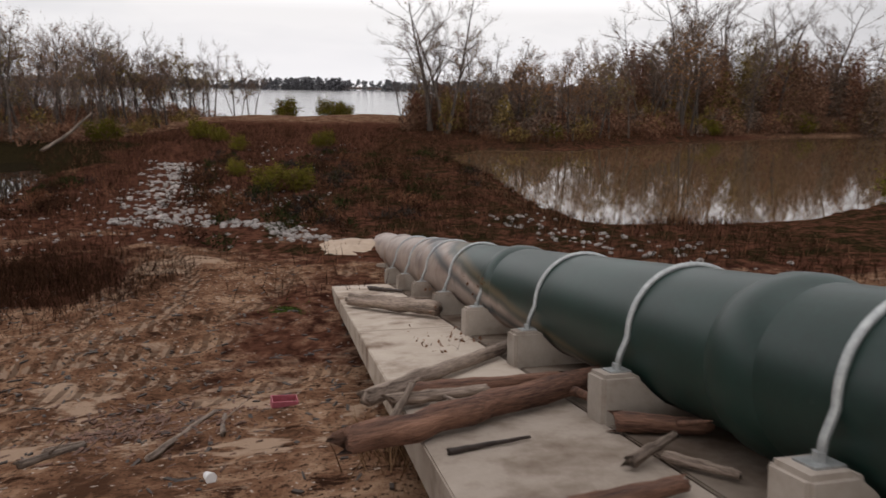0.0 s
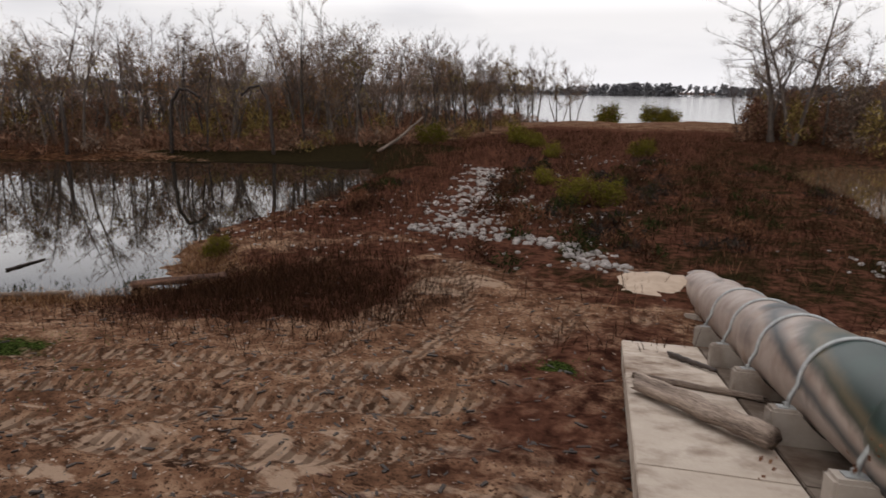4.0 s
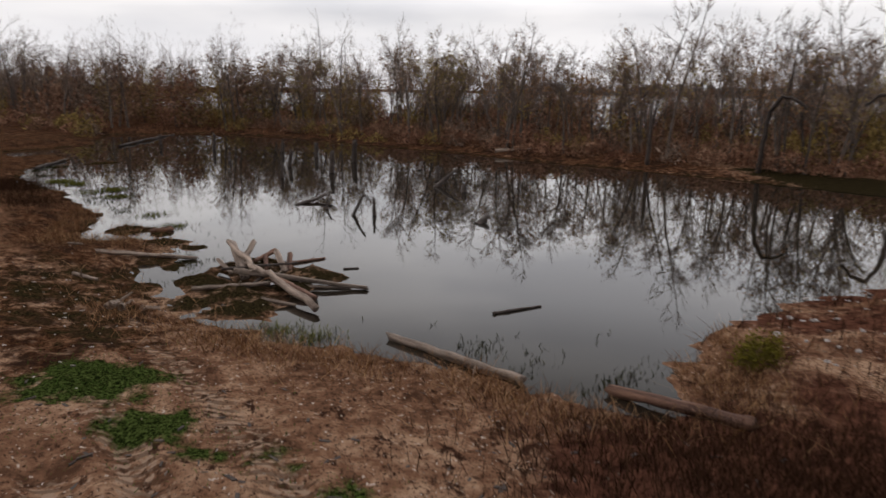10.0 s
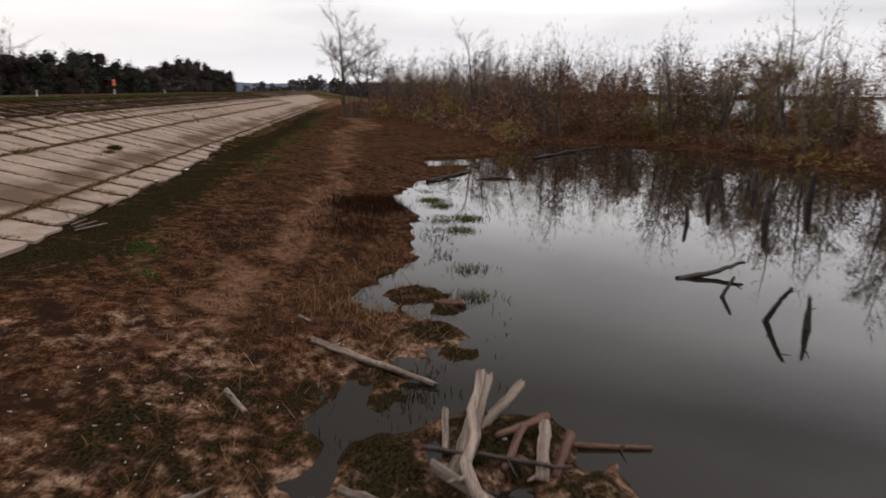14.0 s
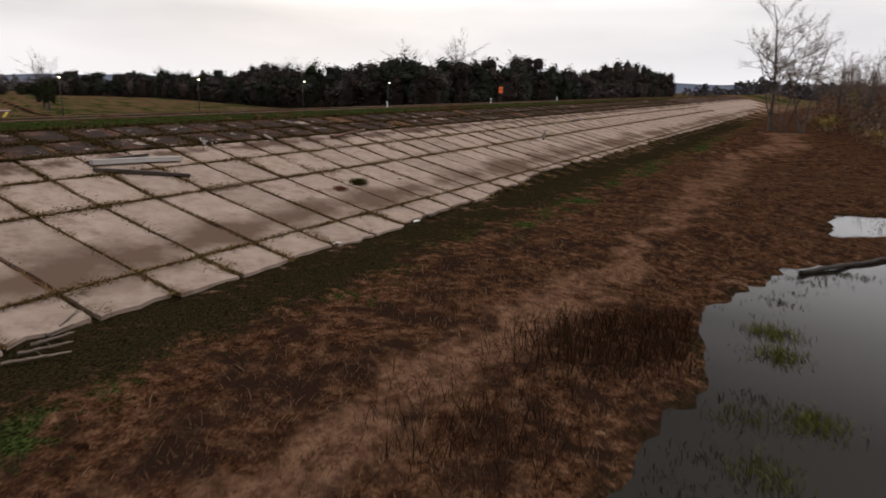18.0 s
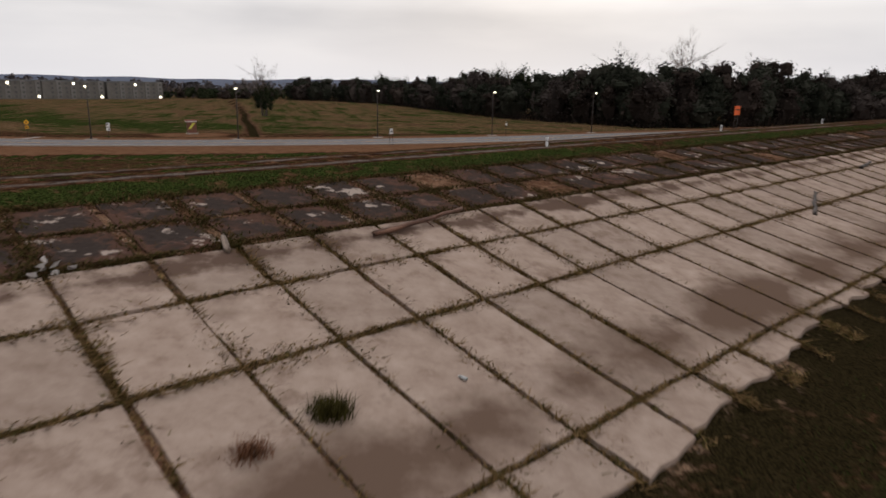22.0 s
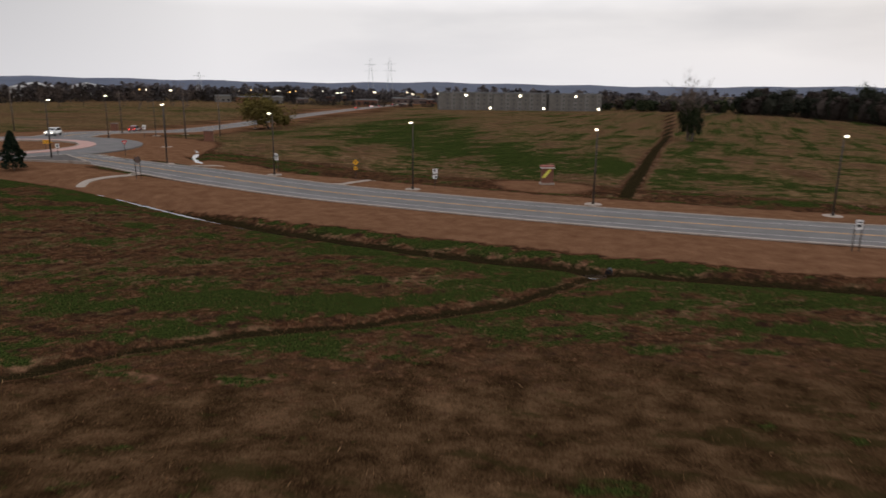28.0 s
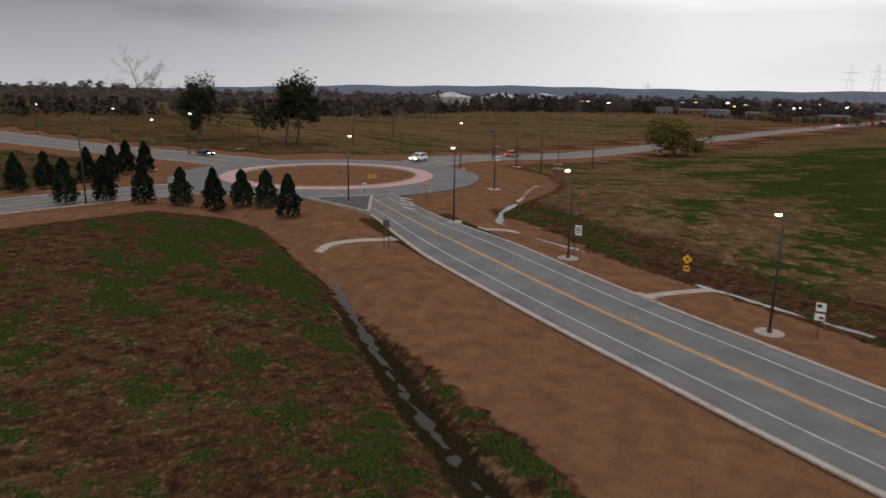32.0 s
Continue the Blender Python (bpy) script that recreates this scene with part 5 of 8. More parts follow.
tree_kind("bush3", 25, "yellow-green shrub still in leaf", leaf="leaf_yellow", per=3.0, size=0.10, gather=0.25, twig_mat="brush", h=2.6, r=0.04, stems=4, limbs=7, spread=0.5, first=0.05, depth=1, twig_n=4, lean=0.2)


def along(line, t):
    """Point at the share t of a line, with its left-hand normal."""
    pts = [Vector(p) for p in line]
    lens = [(b - a).length for a, b in zip(pts[:-1], pts[1:])]
    d = t * sum(lens)
    for a, b, l in zip(pts[:-1], pts[1:], lens):
        if d <= l:
            return a.lerp(b, d / l), Vector((-(b - a).y, (b - a).x)).normalized()
        d -= l
    return pts[-1], Vector((-(pts[-1] - pts[-2]).y, (pts[-1] - pts[-2]).x)).normalized()


# simple crowns for the depth of the woods, joined
FAR = {}


def twig_haze(tips, n, seed, w=0.022, length=0.85, spread=0.7):
    """Fine shoots that fill out a far crown."""
    r = np.random.RandomState(seed)
    T = np.array([tuple(t) for t in tips])
    T = T[r.randint(0, len(T), n)]
    c = T + r.normal(0, spread, (n, 3)) - np.stack([0 * T[:, 2], 0 * T[:, 2], r.uniform(0, 1, n) ** 3 * T[:, 2] * 0.3], 1)
    d = r.normal(0, 0.45, (n, 3)) + np.array((0, 0, 1.0))
    d /= np.linalg.norm(d, axis=1)[:, None]
    s = np.cross(d, r.normal(size=(n, 3)))
    s *= w / np.linalg.norm(s, axis=1)[:, None]
    e = d * length * r.uniform(0.5, 1.2, (n, 1))
    return np.stack([c - s, c + s, c + e], 1).reshape(-1, 3), np.arange(3 * n).reshape(n, 3)


def triangles(faces):
    """Faces of any size cut into triangles."""
    return np.array([(q[0], q[i], q[i + 1]) for q in faces for i in range(1, len(q) - 1)], int)


def far_kind(key, seed, leaf=None, per=1.0, size=0.2, gather=0.5, haze=0, **kw):
    wood, twig, tips = grow_tree(seed, **kw)
    sets = [(np.array(wood.v), wood.f, 0), (np.array(twig.v), twig.f, 1)]
    if leaf:
        v, f = leaf_cloud(tips, per, size, seed, gather)
        sets.append((v, f.tolist(), 2))
    if haze:
        v, f = twig_haze(tips, haze, seed)
        sets.append((v, f.tolist(), 1))
    V, F, I, k = [], [], [], 0
    for v, f, mi in sets:
        f = triangles(f)
        V.append(v)
        F.append(f + k)
        I.append(np.full(len(f), mi))
        k += len(v)
    FAR[key] = (np.concatenate(V), np.concatenate(F), np.concatenate(I))


CHEAP = dict(seg=2, twig_n=1)
far_kind("slim", 31, None, haze=330, h=12, r=0.17, limbs=11, spread=0.26, first=0.36, depth=1, twig_w=0.026, rise=0.6, **CHEAP)
far_kind("slim_rust", 32, "rust", 1.1, 0.11, 0.5, haze=300, h=11, r=0.16, limbs=10, spread=0.27, first=0.30, depth=1, twig_w=0.026, rise=0.5, **CHEAP)
far_kind("lean", 33, "rust", 1.2, 0.15, 0.6, haze=300, h=12, r=0.15, limbs=10, spread=0.32, first=0.2, depth=1, twig_w=0.026, rise=0.4, lean=0.3, **CHEAP)
far_kind("wide", 34, None, haze=700, h=18, r=0.32, limbs=10, spread=0.42, first=0.3, depth=1, twig_w=0.05, rise=0.3, seg=2, twig_n=2)


def woods(name, label, places, leaf):
    """One stand of trees, joined: places are (kind, x, y, scale, turn)."""
    V, F, I, k = [], [], [], 0
    zs = land_height(np.array([(p[1], p[2]) for p in places]))
    for (key, x, y, s, turn), z in zip(places, zs):
        c, sn = math.cos(radians(turn)) * s, math.sin(radians(turn)) * s
        v, f, mi = FAR[key]
        V.append(np.stack([v[:, 0] * c - v[:, 1] * sn + x, v[:, 0] * sn + v[:, 1] * c + y, v[:, 2] * s + z], 1))
        F.append(f + k)
        I.append(mi)
        k += len(v)
    me = from_arrays(name, np.concatenate(V), np.concatenate(F), M["bark"])
    for extra in ("twigs", leaf):
        me.materials.append(M[extra])
    me.polygons.foreach_set("material_index", np.concatenate(I))
    return tagged(new(name, me), label, "trees", kind="stuff")


def thicket(name, label, cols, mats, per, length=0.8, width=0.06, seed=0):
    """Dense brush: each column (x, y, height, radius) is filled with leaning shoots and leaves."""
    r = np.random.RandomState(seed)
    zs = land_height(np.array([c[:2] for c in cols]))
    V, I = [], []
    for (x, y, h, rad), z in zip(cols, zs):
        n = int(per * h * rad)
        t = r.uniform(0, 1, n) ** 0.85
        az = r.uniform(0, math.tau, n)
        spire = 1 - 0.45 * (0.5 + 0.5 * np.sin(az * 2 + x)) * r.uniform(0.4, 1)
        k = rad * np.sqrt(r.uniform(0, 1, n)) * (0.55 + 0.6 * np.sin(np.minimum(1, t * 1.15) * math.pi) ** 0.7)
        c = np.stack([x + k * np.cos(az), y + k * np.sin(az), z + h * t * spire - 0.1], 1)
        d = r.normal(0, 0.75, (n, 3)) + np.array((0, 0, 0.7))
        d /= np.linalg.norm(d, axis=1)[:, None]
        s = np.cross(d, r.normal(size=(n, 3)))
        s *= width * r.uniform(0.4, 1.3, (n, 1)) / np.linalg.norm(s, axis=1)[:, None]
        e = d * length * r.uniform(0.35, 1.2, (n, 1))
        V.append(np.stack([c - s, c + s, c + e], 1).reshape(-1, 3))
        I += [r.randint(0, len(mats))] * n
    v = np.concatenate(V)
    me = from_arrays(name, v, np.arange(len(v)).reshape(-1, 3), M[mats[0]])
    for extra in mats[1:]:
        me.materials.append(M[extra])
    me.polygons.foreach_set("material_index", I)
    return tagged(new(name, me), label, "thicket", kind="stuff")


def evergreens(name, label, cols, mats, leaves=420, size=0.5, seed=0):
    """Dark close-standing crowns: leaf clumps round inner masses."""
    r = np.random.RandomState(seed)
    zs = land_height(np.array([c[:2] for c in cols]))
    V, F, I, k = [], [], [], 0
    for (x, y, h, rad), z in zip(cols, zs):
        mi = r.randint(0, len(mats))
        lobes = [((0, 0, h * 0.42), rad * 0.9, h * 0.46)] + [((r.uniform(-0.7, 0.7) * rad, r.uniform(-0.7, 0.7) * rad, h * r.uniform(0.45, 0.86)), rad * r.uniform(0.35, 0.6), h * r.uniform(0.10, 0.17)) for _ in range(6)]
        for c, rx, rz in lobes:
            c = np.array(c) + np.array((x, y, z))
            n = int(leaves * (0.4 if rz > h * 0.3 else 0.1))
            u = r.normal(size=(n, 3))
            u /= np.linalg.norm(u, axis=1)[:, None]
            p = c + u * np.array((rx, rx, rz)) * r.uniform(0.85, 1.22, (n, 1))
            a = r.normal(size=(n, 3))
            a /= np.linalg.norm(a, axis=1)[:, None]
            b = np.cross(a, r.normal(size=(n, 3)))
            b /= np.linalg.norm(b, axis=1)[:, None]
            s = size * r.uniform(0.5, 1.3, (n, 1))
            lv, lf = lump(c, rx * 0.8, rz * 0.84, r)
            V += [np.stack([p - a * s, p + b * s * 0.6, p + a * s, p - b * s * 0.6], 1).reshape(-1, 3), lv]
            F += [np.arange(4 * n).reshape(n, 4) + k, lf + k + 4 * n]
            k += 4 * n + len(lv)
            I += [mi] * (n + len(lf))
    me = from_arrays(name, np.concatenate(V), np.concatenate(F), M[mats[0]])
    for extra in mats[1:]:
        me.materials.append(M[extra])
    me.polygons.foreach_set("material_index", I)
    return tagged(new(name, me), label, "trees", kind="stuff")


rng = random.Random(5)
NORTH_BANK = [(-110, 6), (-104, 15.5), (-88, 25.5), (-77, 33.5), (-70, 37), (-61, 44), (-51, 50), (-41, 55.5), (-34, 63), (-36, 85), (-40, 118), (-39, 136)]
for k in range(150):
    p, nrm = along(NORTH_BANK, rng.random() ** 1.3)
    off = 1.5 + 20 * rng.random() ** 1.3
    x, y = p.x + nrm.x * off, p.y + nrm.y * off
    if y > 62 and x > -33:
        continue
    key = rng.choice(["slim1", "slim1", "slim2", "slim2", "slim3", "twin", "rust", "olive", "slim3"])
    plant_tree(key, x, y, rng.uniform(0.72, 1.1), rng.uniform(0, 360))
deep = []
for k in range(190):
    p, nrm = along(NORTH_BANK, rng.random() ** 1.3)
    off = 8 + 36 * rng.random()
    deep.append((rng.choice(["slim", "slim_rust", "slim_rust", "lean"]), p.x + nrm.x * off, p.y + nrm.y * off, rng.uniform(0.72, 1.02), rng.uniform(0, 360)))
woods("bank_woods", "brown winter woods behind the pond", deep, "leaf_rust")
BRUSH_MIX = ["brush", "thick_olive", "thick_red", "thick_grey", "thick_red"]
cols = []
# low brush at the water, rising towards the river behind
for k in range(900):
    p, nrm = along(NORTH_BANK, rng.random() ** 1.2)
    off = 0.5 + 48 * rng.random() ** 1.15
    x, y = p.x + nrm.x * off, p.y + nrm.y * off
    if signed_distance(np.array([(x, y)]), RIVER)[0] < 4:
        continue
    rise = min(1.0, off / 30)
    cols.append((x, y, rng.uniform(0.9, 1.9) + rise * rng.uniform(2.0, 5.2), rng.uniform(0.8, 1.8)))
thicket("thicket", "brown and olive brush crowding the pond's bank", cols, BRUSH_MIX, 70, 0.55, 0.07, 71)
cols = []
for k in range(150):
    p, nrm = along(NORTH_BANK, rng.random() ** 1.3)
    off = 18 + 26 * rng.random()
    cols.append((p.x + nrm.x * off, p.y + nrm.y * off, rng.uniform(3.5, 7.5), rng.uniform(0.5, 1.1)))
END_BANK = [(-118, -14), (-119, -2), (-113, 10), (-104, 19), (-92, 27)]
for k in range(85):
    p, nrm = along(END_BANK, rng.random())
    off = 5 + 12 * rng.random()
    cols.append((p.x + nrm.x * off, p.y + nrm.y * off, rng.uniform(5, 10.5), rng.uniform(1.2, 2.2)))
cols += [(rng.uniform(-124, -113), rng.uniform(-2, 13), rng.uniform(6, 10), rng.uniform(1.2, 2.2)) for _ in range(26)]
thicket("thicket", "thin leafy saplings standing among the bank trees", cols, ["thick_olive", "thick_red", "thick_grey", "thick_olive"], 26, 0.55, 0.065, 72)
for x, y, key, s in ((-43, 128, "slim1", 1.05), (-41, 134, "slim3", 1.1), (-39.5, 139, "slim2", 1.1), (-42, 139, "twin", 1.05), (-45, 131, "slim1", 1.1), (-40, 144, "slim1", 0.95)):
    plant_tree(key, x, y, s, rng.uniform(0, 360))
plant_tree("snag", -105, 20.3, 1.02, 40)
plant_tree("snag", -108, 24, 0.9, 140)
# the clump that closes the river view, and the east pond's far bank
for x, y, key, s in ((0.5, 92, "big2", 1.15), (-2.0, 96, "big1", 0.92), (-2.5, 97, "slim1", 1.1), (3.5, 94, "slim2", 1.1), (-3.5, 108, "twin", 1.0), (2, 101, "rust", 1.1), (-6, 128, "slim3", 1.1), (-5, 143, "slim1", 1.0), (6, 97, "slim1", 0.95)):
    plant_tree(key, x, y, s, rng.uniform(0, 360))
EAST_BANK = [(4.4, 80), (14, 80), (33, 97), (56, 112), (80, 121), (130, 115)]
for k in range(52):
    p, nrm = along(EAST_BANK, rng.random())
    off = 1.5 + 24 * rng.random() ** 1.4
    x, y = p.x + nrm.x * off, p.y + nrm.y * off
    tall = x > 26
    key = rng.choice(["slim1", "slim2", "twin", "big1", "olive", "rust", "slim3"]) if tall else rng.choice(["rust", "slim2", "rust", "rust", "slim3"])
    plant_tree(key, x, y, rng.uniform(0.85, 1.25) * (1.3 if tall else 0.85) * (0.75 if key == "big1" else 1), rng.uniform(0, 360))
deep = []
for k in range(110):
    p, nrm = along(EAST_BANK, rng.random())
    off = 3 + 34 * rng.random()
    x = p.x + nrm.x * off
    deep.append((rng.choice(["slim", "slim_rust"]), x, p.y + nrm.y * off, rng.uniform(0.8, 1.2) * (1 if x > 30 else 0.7), rng.uniform(0, 360)))
woods("east_woods", "brown winter woods behind the muddy pond", deep, "leaf_rust")
cols = []
for k in range(320):
    p, nrm = along(EAST_BANK, rng.random())
    off = 0.2 + 26 * rng.random() ** 1.2
    cols.append((p.x + nrm.x * off, p.y + nrm.y * off, rng.uniform(1.8, 3.6) + (4.0 if off > 10 else 0) * rng.random(), rng.uniform(1.0, 2.2)))
cols += [(rng.uniform(28, 120), rng.uniform(112, 138), rng.uniform(8, 15), rng.uniform(1.3, 2.6)) for _ in range(130)]
cols += [(rng.uniform(-5, 5), rng.uniform(90, 106), rng.uniform(3.5, 6.5), rng.uniform(0.8, 1.4)) for _ in range(12)]
cols += [(rng.uniform(-7, 8), rng.uniform(92, 132), rng.uniform(3, 6), rng.uniform(1, 2)) for _ in range(36)]
cols += [(rng.uniform(8, 130), rng.uniform(138, 160), rng.uniform(5, 8), rng.uniform(1.5, 2.6)) for _ in range(70)]
thicket("thicket", "brown and rust brush on the far bank of the muddy pond", cols, BRUSH_MIX, 52, 0.75, 0.09, 73)
cols = []
for k in range(75):
    x, y = rng.uniform(-12, 2), rng.uniform(30, 64)
    cols.append((x, y, rng.uniform(0.3, 0.8), rng.uniform(0.4, 1.1)))
for k in range(30):
    cols.append((rng.gauss(-9.5, 1.3), rng.gauss(42, 8), rng.uniform(0.5, 1.0), rng.uniform(0.4, 0.8)))
for line, n in (([(-18.5, 58), (-16.3, 44), (-13.4, 36.5), (-11.4, 32.5)], 46), ([(-11, 36), (-8, 33), (-5, 29.5)], 34), ([(-19, 31), (-22, 36), (-24, 44)], 22)):
    for k in range(n):
        p, nrm = along(line, rng.random())
        cols.append((p.x + rng.gauss(0, 0.7), p.y + rng.gauss(0, 0.9), rng.uniform(0.35, 0.9), rng.uniform(0.35, 0.8)))
thicket("thicket", "low dark scrub on the neck of land", cols, ["dark_brush", "weed", "scrub_green", "brush_rust"], 240, 0.4, 0.035, 77)
plant_tree("big1", 38, 110, 1.0, 30)
plant_tree("big2", 52, 120, 1.0, 80)
plant_tree("big1", 70, 128, 1.05, 200)
plant_tree("twin", 30, 104, 1.5, 200)
for x, y, s in ((-10.1, 39.3, 0.62), (-8.7, 39.8, 0.6), (-12.5, 70, 0.7), (-28, 78, 0.9), (-24.5, 74, 0.7), (-31.5, 137, 1.8), (-23.5, 141, 1.7), (-21, 142, 1.4), (13, 84, 1.0), (59, 114, 1.3), (40, 103, 1.0), (30, 43.5, 1.1), (-33, 66, 0.9), (-20, 66, 0.6), (-14.5, 47, 0.5), (-19.5, 22.6, 0.35)):
    plant_tree("bush3", x, y, s, rng.uniform(0, 360))
# woods at the west end of the pond
def west_edge(x):
    return -10 - 0.78 * (-106 - x)


deep, cols = [], []
for k in range(1000):
    x, y = rng.uniform(-250, -104), rng.uniform(-92, 60)
    d = y - west_edge(x)
    if d < 0 or d > 46 or signed_distance(np.array([(x, y)]), RIVER)[0] < 3 or signed_distance(np.array([(x, y)]), POND)[0] < 2:
        continue
    if len(deep) < 150:
        deep.append((rng.choice(["slim", "slim_rust", "slim"]), x, y, rng.uniform(0.85, 1.15), rng.uniform(0, 360)))
    elif rng.random() < 0.75:
        cols.append((x, y, rng.uniform(4.0, 6.5) + 5.5 * smooth(1, 12, d) * rng.uniform(0.4, 1), rng.uniform(1.3, 2.6)))
for k in range(90):
    x = rng.uniform(-200, -98)
    y = west_edge(x) + rng.uniform(-4, 5)
    if signed_distance(np.array([(x, y)]), POND)[0] > 1:
        cols.append((x, y, rng.uniform(1.2, 3.2), rng.uniform(1.0, 2.2)))
woods("west_woods", "reddish-brown winter woods beyond the pond", deep, "leaf_rust")
thicket("thicket", "reddish-brown wall of brush at the pond's end", cols, ["thick_red", "thick_grey", "brush", "thick_red", "thick_olive"], 38, 0.8, 0.105, 74)
for x, y, key, s in ((-149, -60.5, "big1", 1.05), (-152.5, -57, "big2", 0.98), (-147.5, -57.5, "twin", 1.4), (-149.5, -59.5, "twin", 1.55), (-163, -52, "big2", 0.8), (-140, -28, "big1", 0.8), (-172, -62, "big1", 0.7), (-128, -20, "big2", 0.72)):
    plant_tree(key, x, y, s, rng.uniform(0, 360))
# the dark wood on the dry side
WOOD_EDGE = [(-60, -592), (-88, -568), (-126, -490), (-134, -400), (-138, -330), (-142, -255), (-146, -205), (-150, -176), (-186, -180), (-260, -214), (-420, -305)]
cols = []
for k in range(340):
    u = (k + rng.random()) / 340
    p, nrm = along(WOOD_EDGE, u)
    off = 1 + 30 * rng.random() ** 1.2
    swell = 0.5 + 0.5 * math.sin(u * 61) * math.sin(u * 23 + 1)
    cols.append((p.x + nrm.x * off, p.y + nrm.y * off, rng.uniform(8.0, 13.0) * (1 + 0.5 * smooth(0.79, 0.88, u)) + min(1, off / 8) * (4 + 8.5 * swell * rng.random()), rng.uniform(3.2, 6.0)))
evergreens("dark_woods", "dark close-grown woods along the field's edge", cols, ["wood_green", "dark_brush", "wood_grey", "wood_green"], 620, 0.5, 75)
for k in range(20):
    p, nrm = along(WOOD_EDGE, 0.06 + 0.8 * rng.random())
    off = 8 + 24 * rng.random()
    plant_tree(("oak1", "big1", "oak2", "big2")[k % 4], p.x + nrm.x * off, p.y + nrm.y * off, rng.uniform(0.95, 1.25), rng.uniform(0, 360))
for x, y, key, s in ((-172, -200, "big1", 1.1), (-180, -196, "big1", 1.0), (-165, -205, "big2", 1.1), (-160, -232, "big1", 0.95), (-48.5, -291, "big1", 0.98), (-49.5, -289, "big1", 0.85),
                     (125.5, -149, "oak1", 1.02), (131, -154, "oak1", 1.0), (186, -124, "big1", 1.15), (95.1, -263.6, "willow", 1.32), (175, -205, "big1", 0.75), (160, -190, "slim1", 0.9)):
    plant_tree(key, x, y, s, rng.uniform(0, 360))
plant_tree("oak2", 148.3, -132, 1.4, 50, wide=0.72)
plant_tree("oak2", -48.2, -292, 1.0, 30, wide=0.55)
plant_tree("oak2", -50, -290, 0.95, 110, wide=0.6)
deep, cols = [], []
for k in range(150):
    a = rng.random()
    x, y = 270 + 260 * rng.random(), -60 - 420 * a + rng.uniform(-30, 30)
    if k % 3:
        deep.append((rng.choice(["slim", "wide", "slim_rust"]), x, y, rng.uniform(0.7, 1.0), rng.uniform(0, 360)))
for k in range(90):
    x = rng.uniform(-150, 60)
    y = -612 + rng.uniform(-25, 15) + 0.05 * x
    if k % 3 == 0:
        deep.append((rng.choice(["slim", "wide"]), x, y, rng.uniform(0.55, 0.95), rng.uniform(0, 360)))
    else:
        cols.append((x, y, rng.uniform(4, 10), rng.uniform(3, 5.5)))
woods("field_woods", "bare hedgerow trees beyond the fields", deep, "leaf_rust")
evergreens("field_woods", "dark hedgerow trees beyond the fields", cols, ["leaf_dark", "dark_brush"], 260, 0.6, 76)


# ---- magnolias by the roundabout ----
def magnolia(seed):
    r = np.random.RandomState(seed)
    n = 3600
    t = r.uniform(0, 1, n) ** 0.8
    lumps = 1 + 0.22 * np.sin(t * 17 + seed) * np.sin(3 * t + seed)
    rad = 1.5 * (1 - t) ** 0.66 * (0.80 + 0.35 * np.minimum(1, t * 6)) * lumps
    az = r.uniform(0, math.tau, n)
    k = rad * np.sqrt(r.uniform(0.30, 1.05, n)) * (1 + 0.18 * np.sin(az * 4 + t * 11 + seed))
    c = np.stack([k * np.cos(az), k * np.sin(az), 0.25 + t * 4.3], 1)
    a = r.normal(size=(n, 3)) + np.stack([np.cos(az), np.sin(az), 0 * az], 1) * 0.8
    a /= np.linalg.norm(a, axis=1)[:, None]
    b = np.cross(a, r.normal(size=(n, 3)))
    b /= np.linalg.norm(b, axis=1)[:, None]
    s = 0.15 * r.uniform(0.6, 1.3, (n, 1))
    v = np.stack([c - a * s, c + b * s * 0.6, c + a * s, c - b * s * 0.6], 1).reshape(-1, 3)
    t = thing("magnolia", "dark conical magnolia in a mulched bed", "tree", "magnolias by the roundabout")
    part("trunk", Shape().tube([(0, 0, -0.2), (0.03, 0, 1.5), (0, 0, 4.2)], [0.09, 0.06, 0.02], 6), M["bark"], t)
    tagged(part("foliage", from_arrays("foliage", v, np.arange(4 * n).reshape(n, 4), M["leaf_magnolia"]), None, t), kind="stuff")
    return t


MAGS = [magnolia(s) for s in (1, 2, 3)]
for i, (x, y) in enumerate(((62.1, -90.1), (64.1, -93.8), (47.8, -95.8), (69.6, -99.6), (48.1, -100.4), (77.9, -106.1), (79.2, -109.2), (44.7, -104.6), (41.7, -108.8), (40.9, -112.7), (38.4, -115.8), (35.4, -118.1), (28.5, -118.8), (74.5, -103.5))):
    m = pose(x, y, height(x, y), 0, 0, 77 * i) @ Matrix.Diagonal((1, 1, rng.uniform(1.05, 1.3) * (1.15 if i in (2, 4) else 1), 1))
    if i < 3:
        MAGS[i].matrix_basis = m
    else:
        t = MAGS[i % 3].copy()
        scene.collection.objects.link(t)
        for c in MAGS[i % 3].children:
            k = c.copy()
            scene.collection.objects.link(k)
            k.parent = t
        t.matrix_basis = m


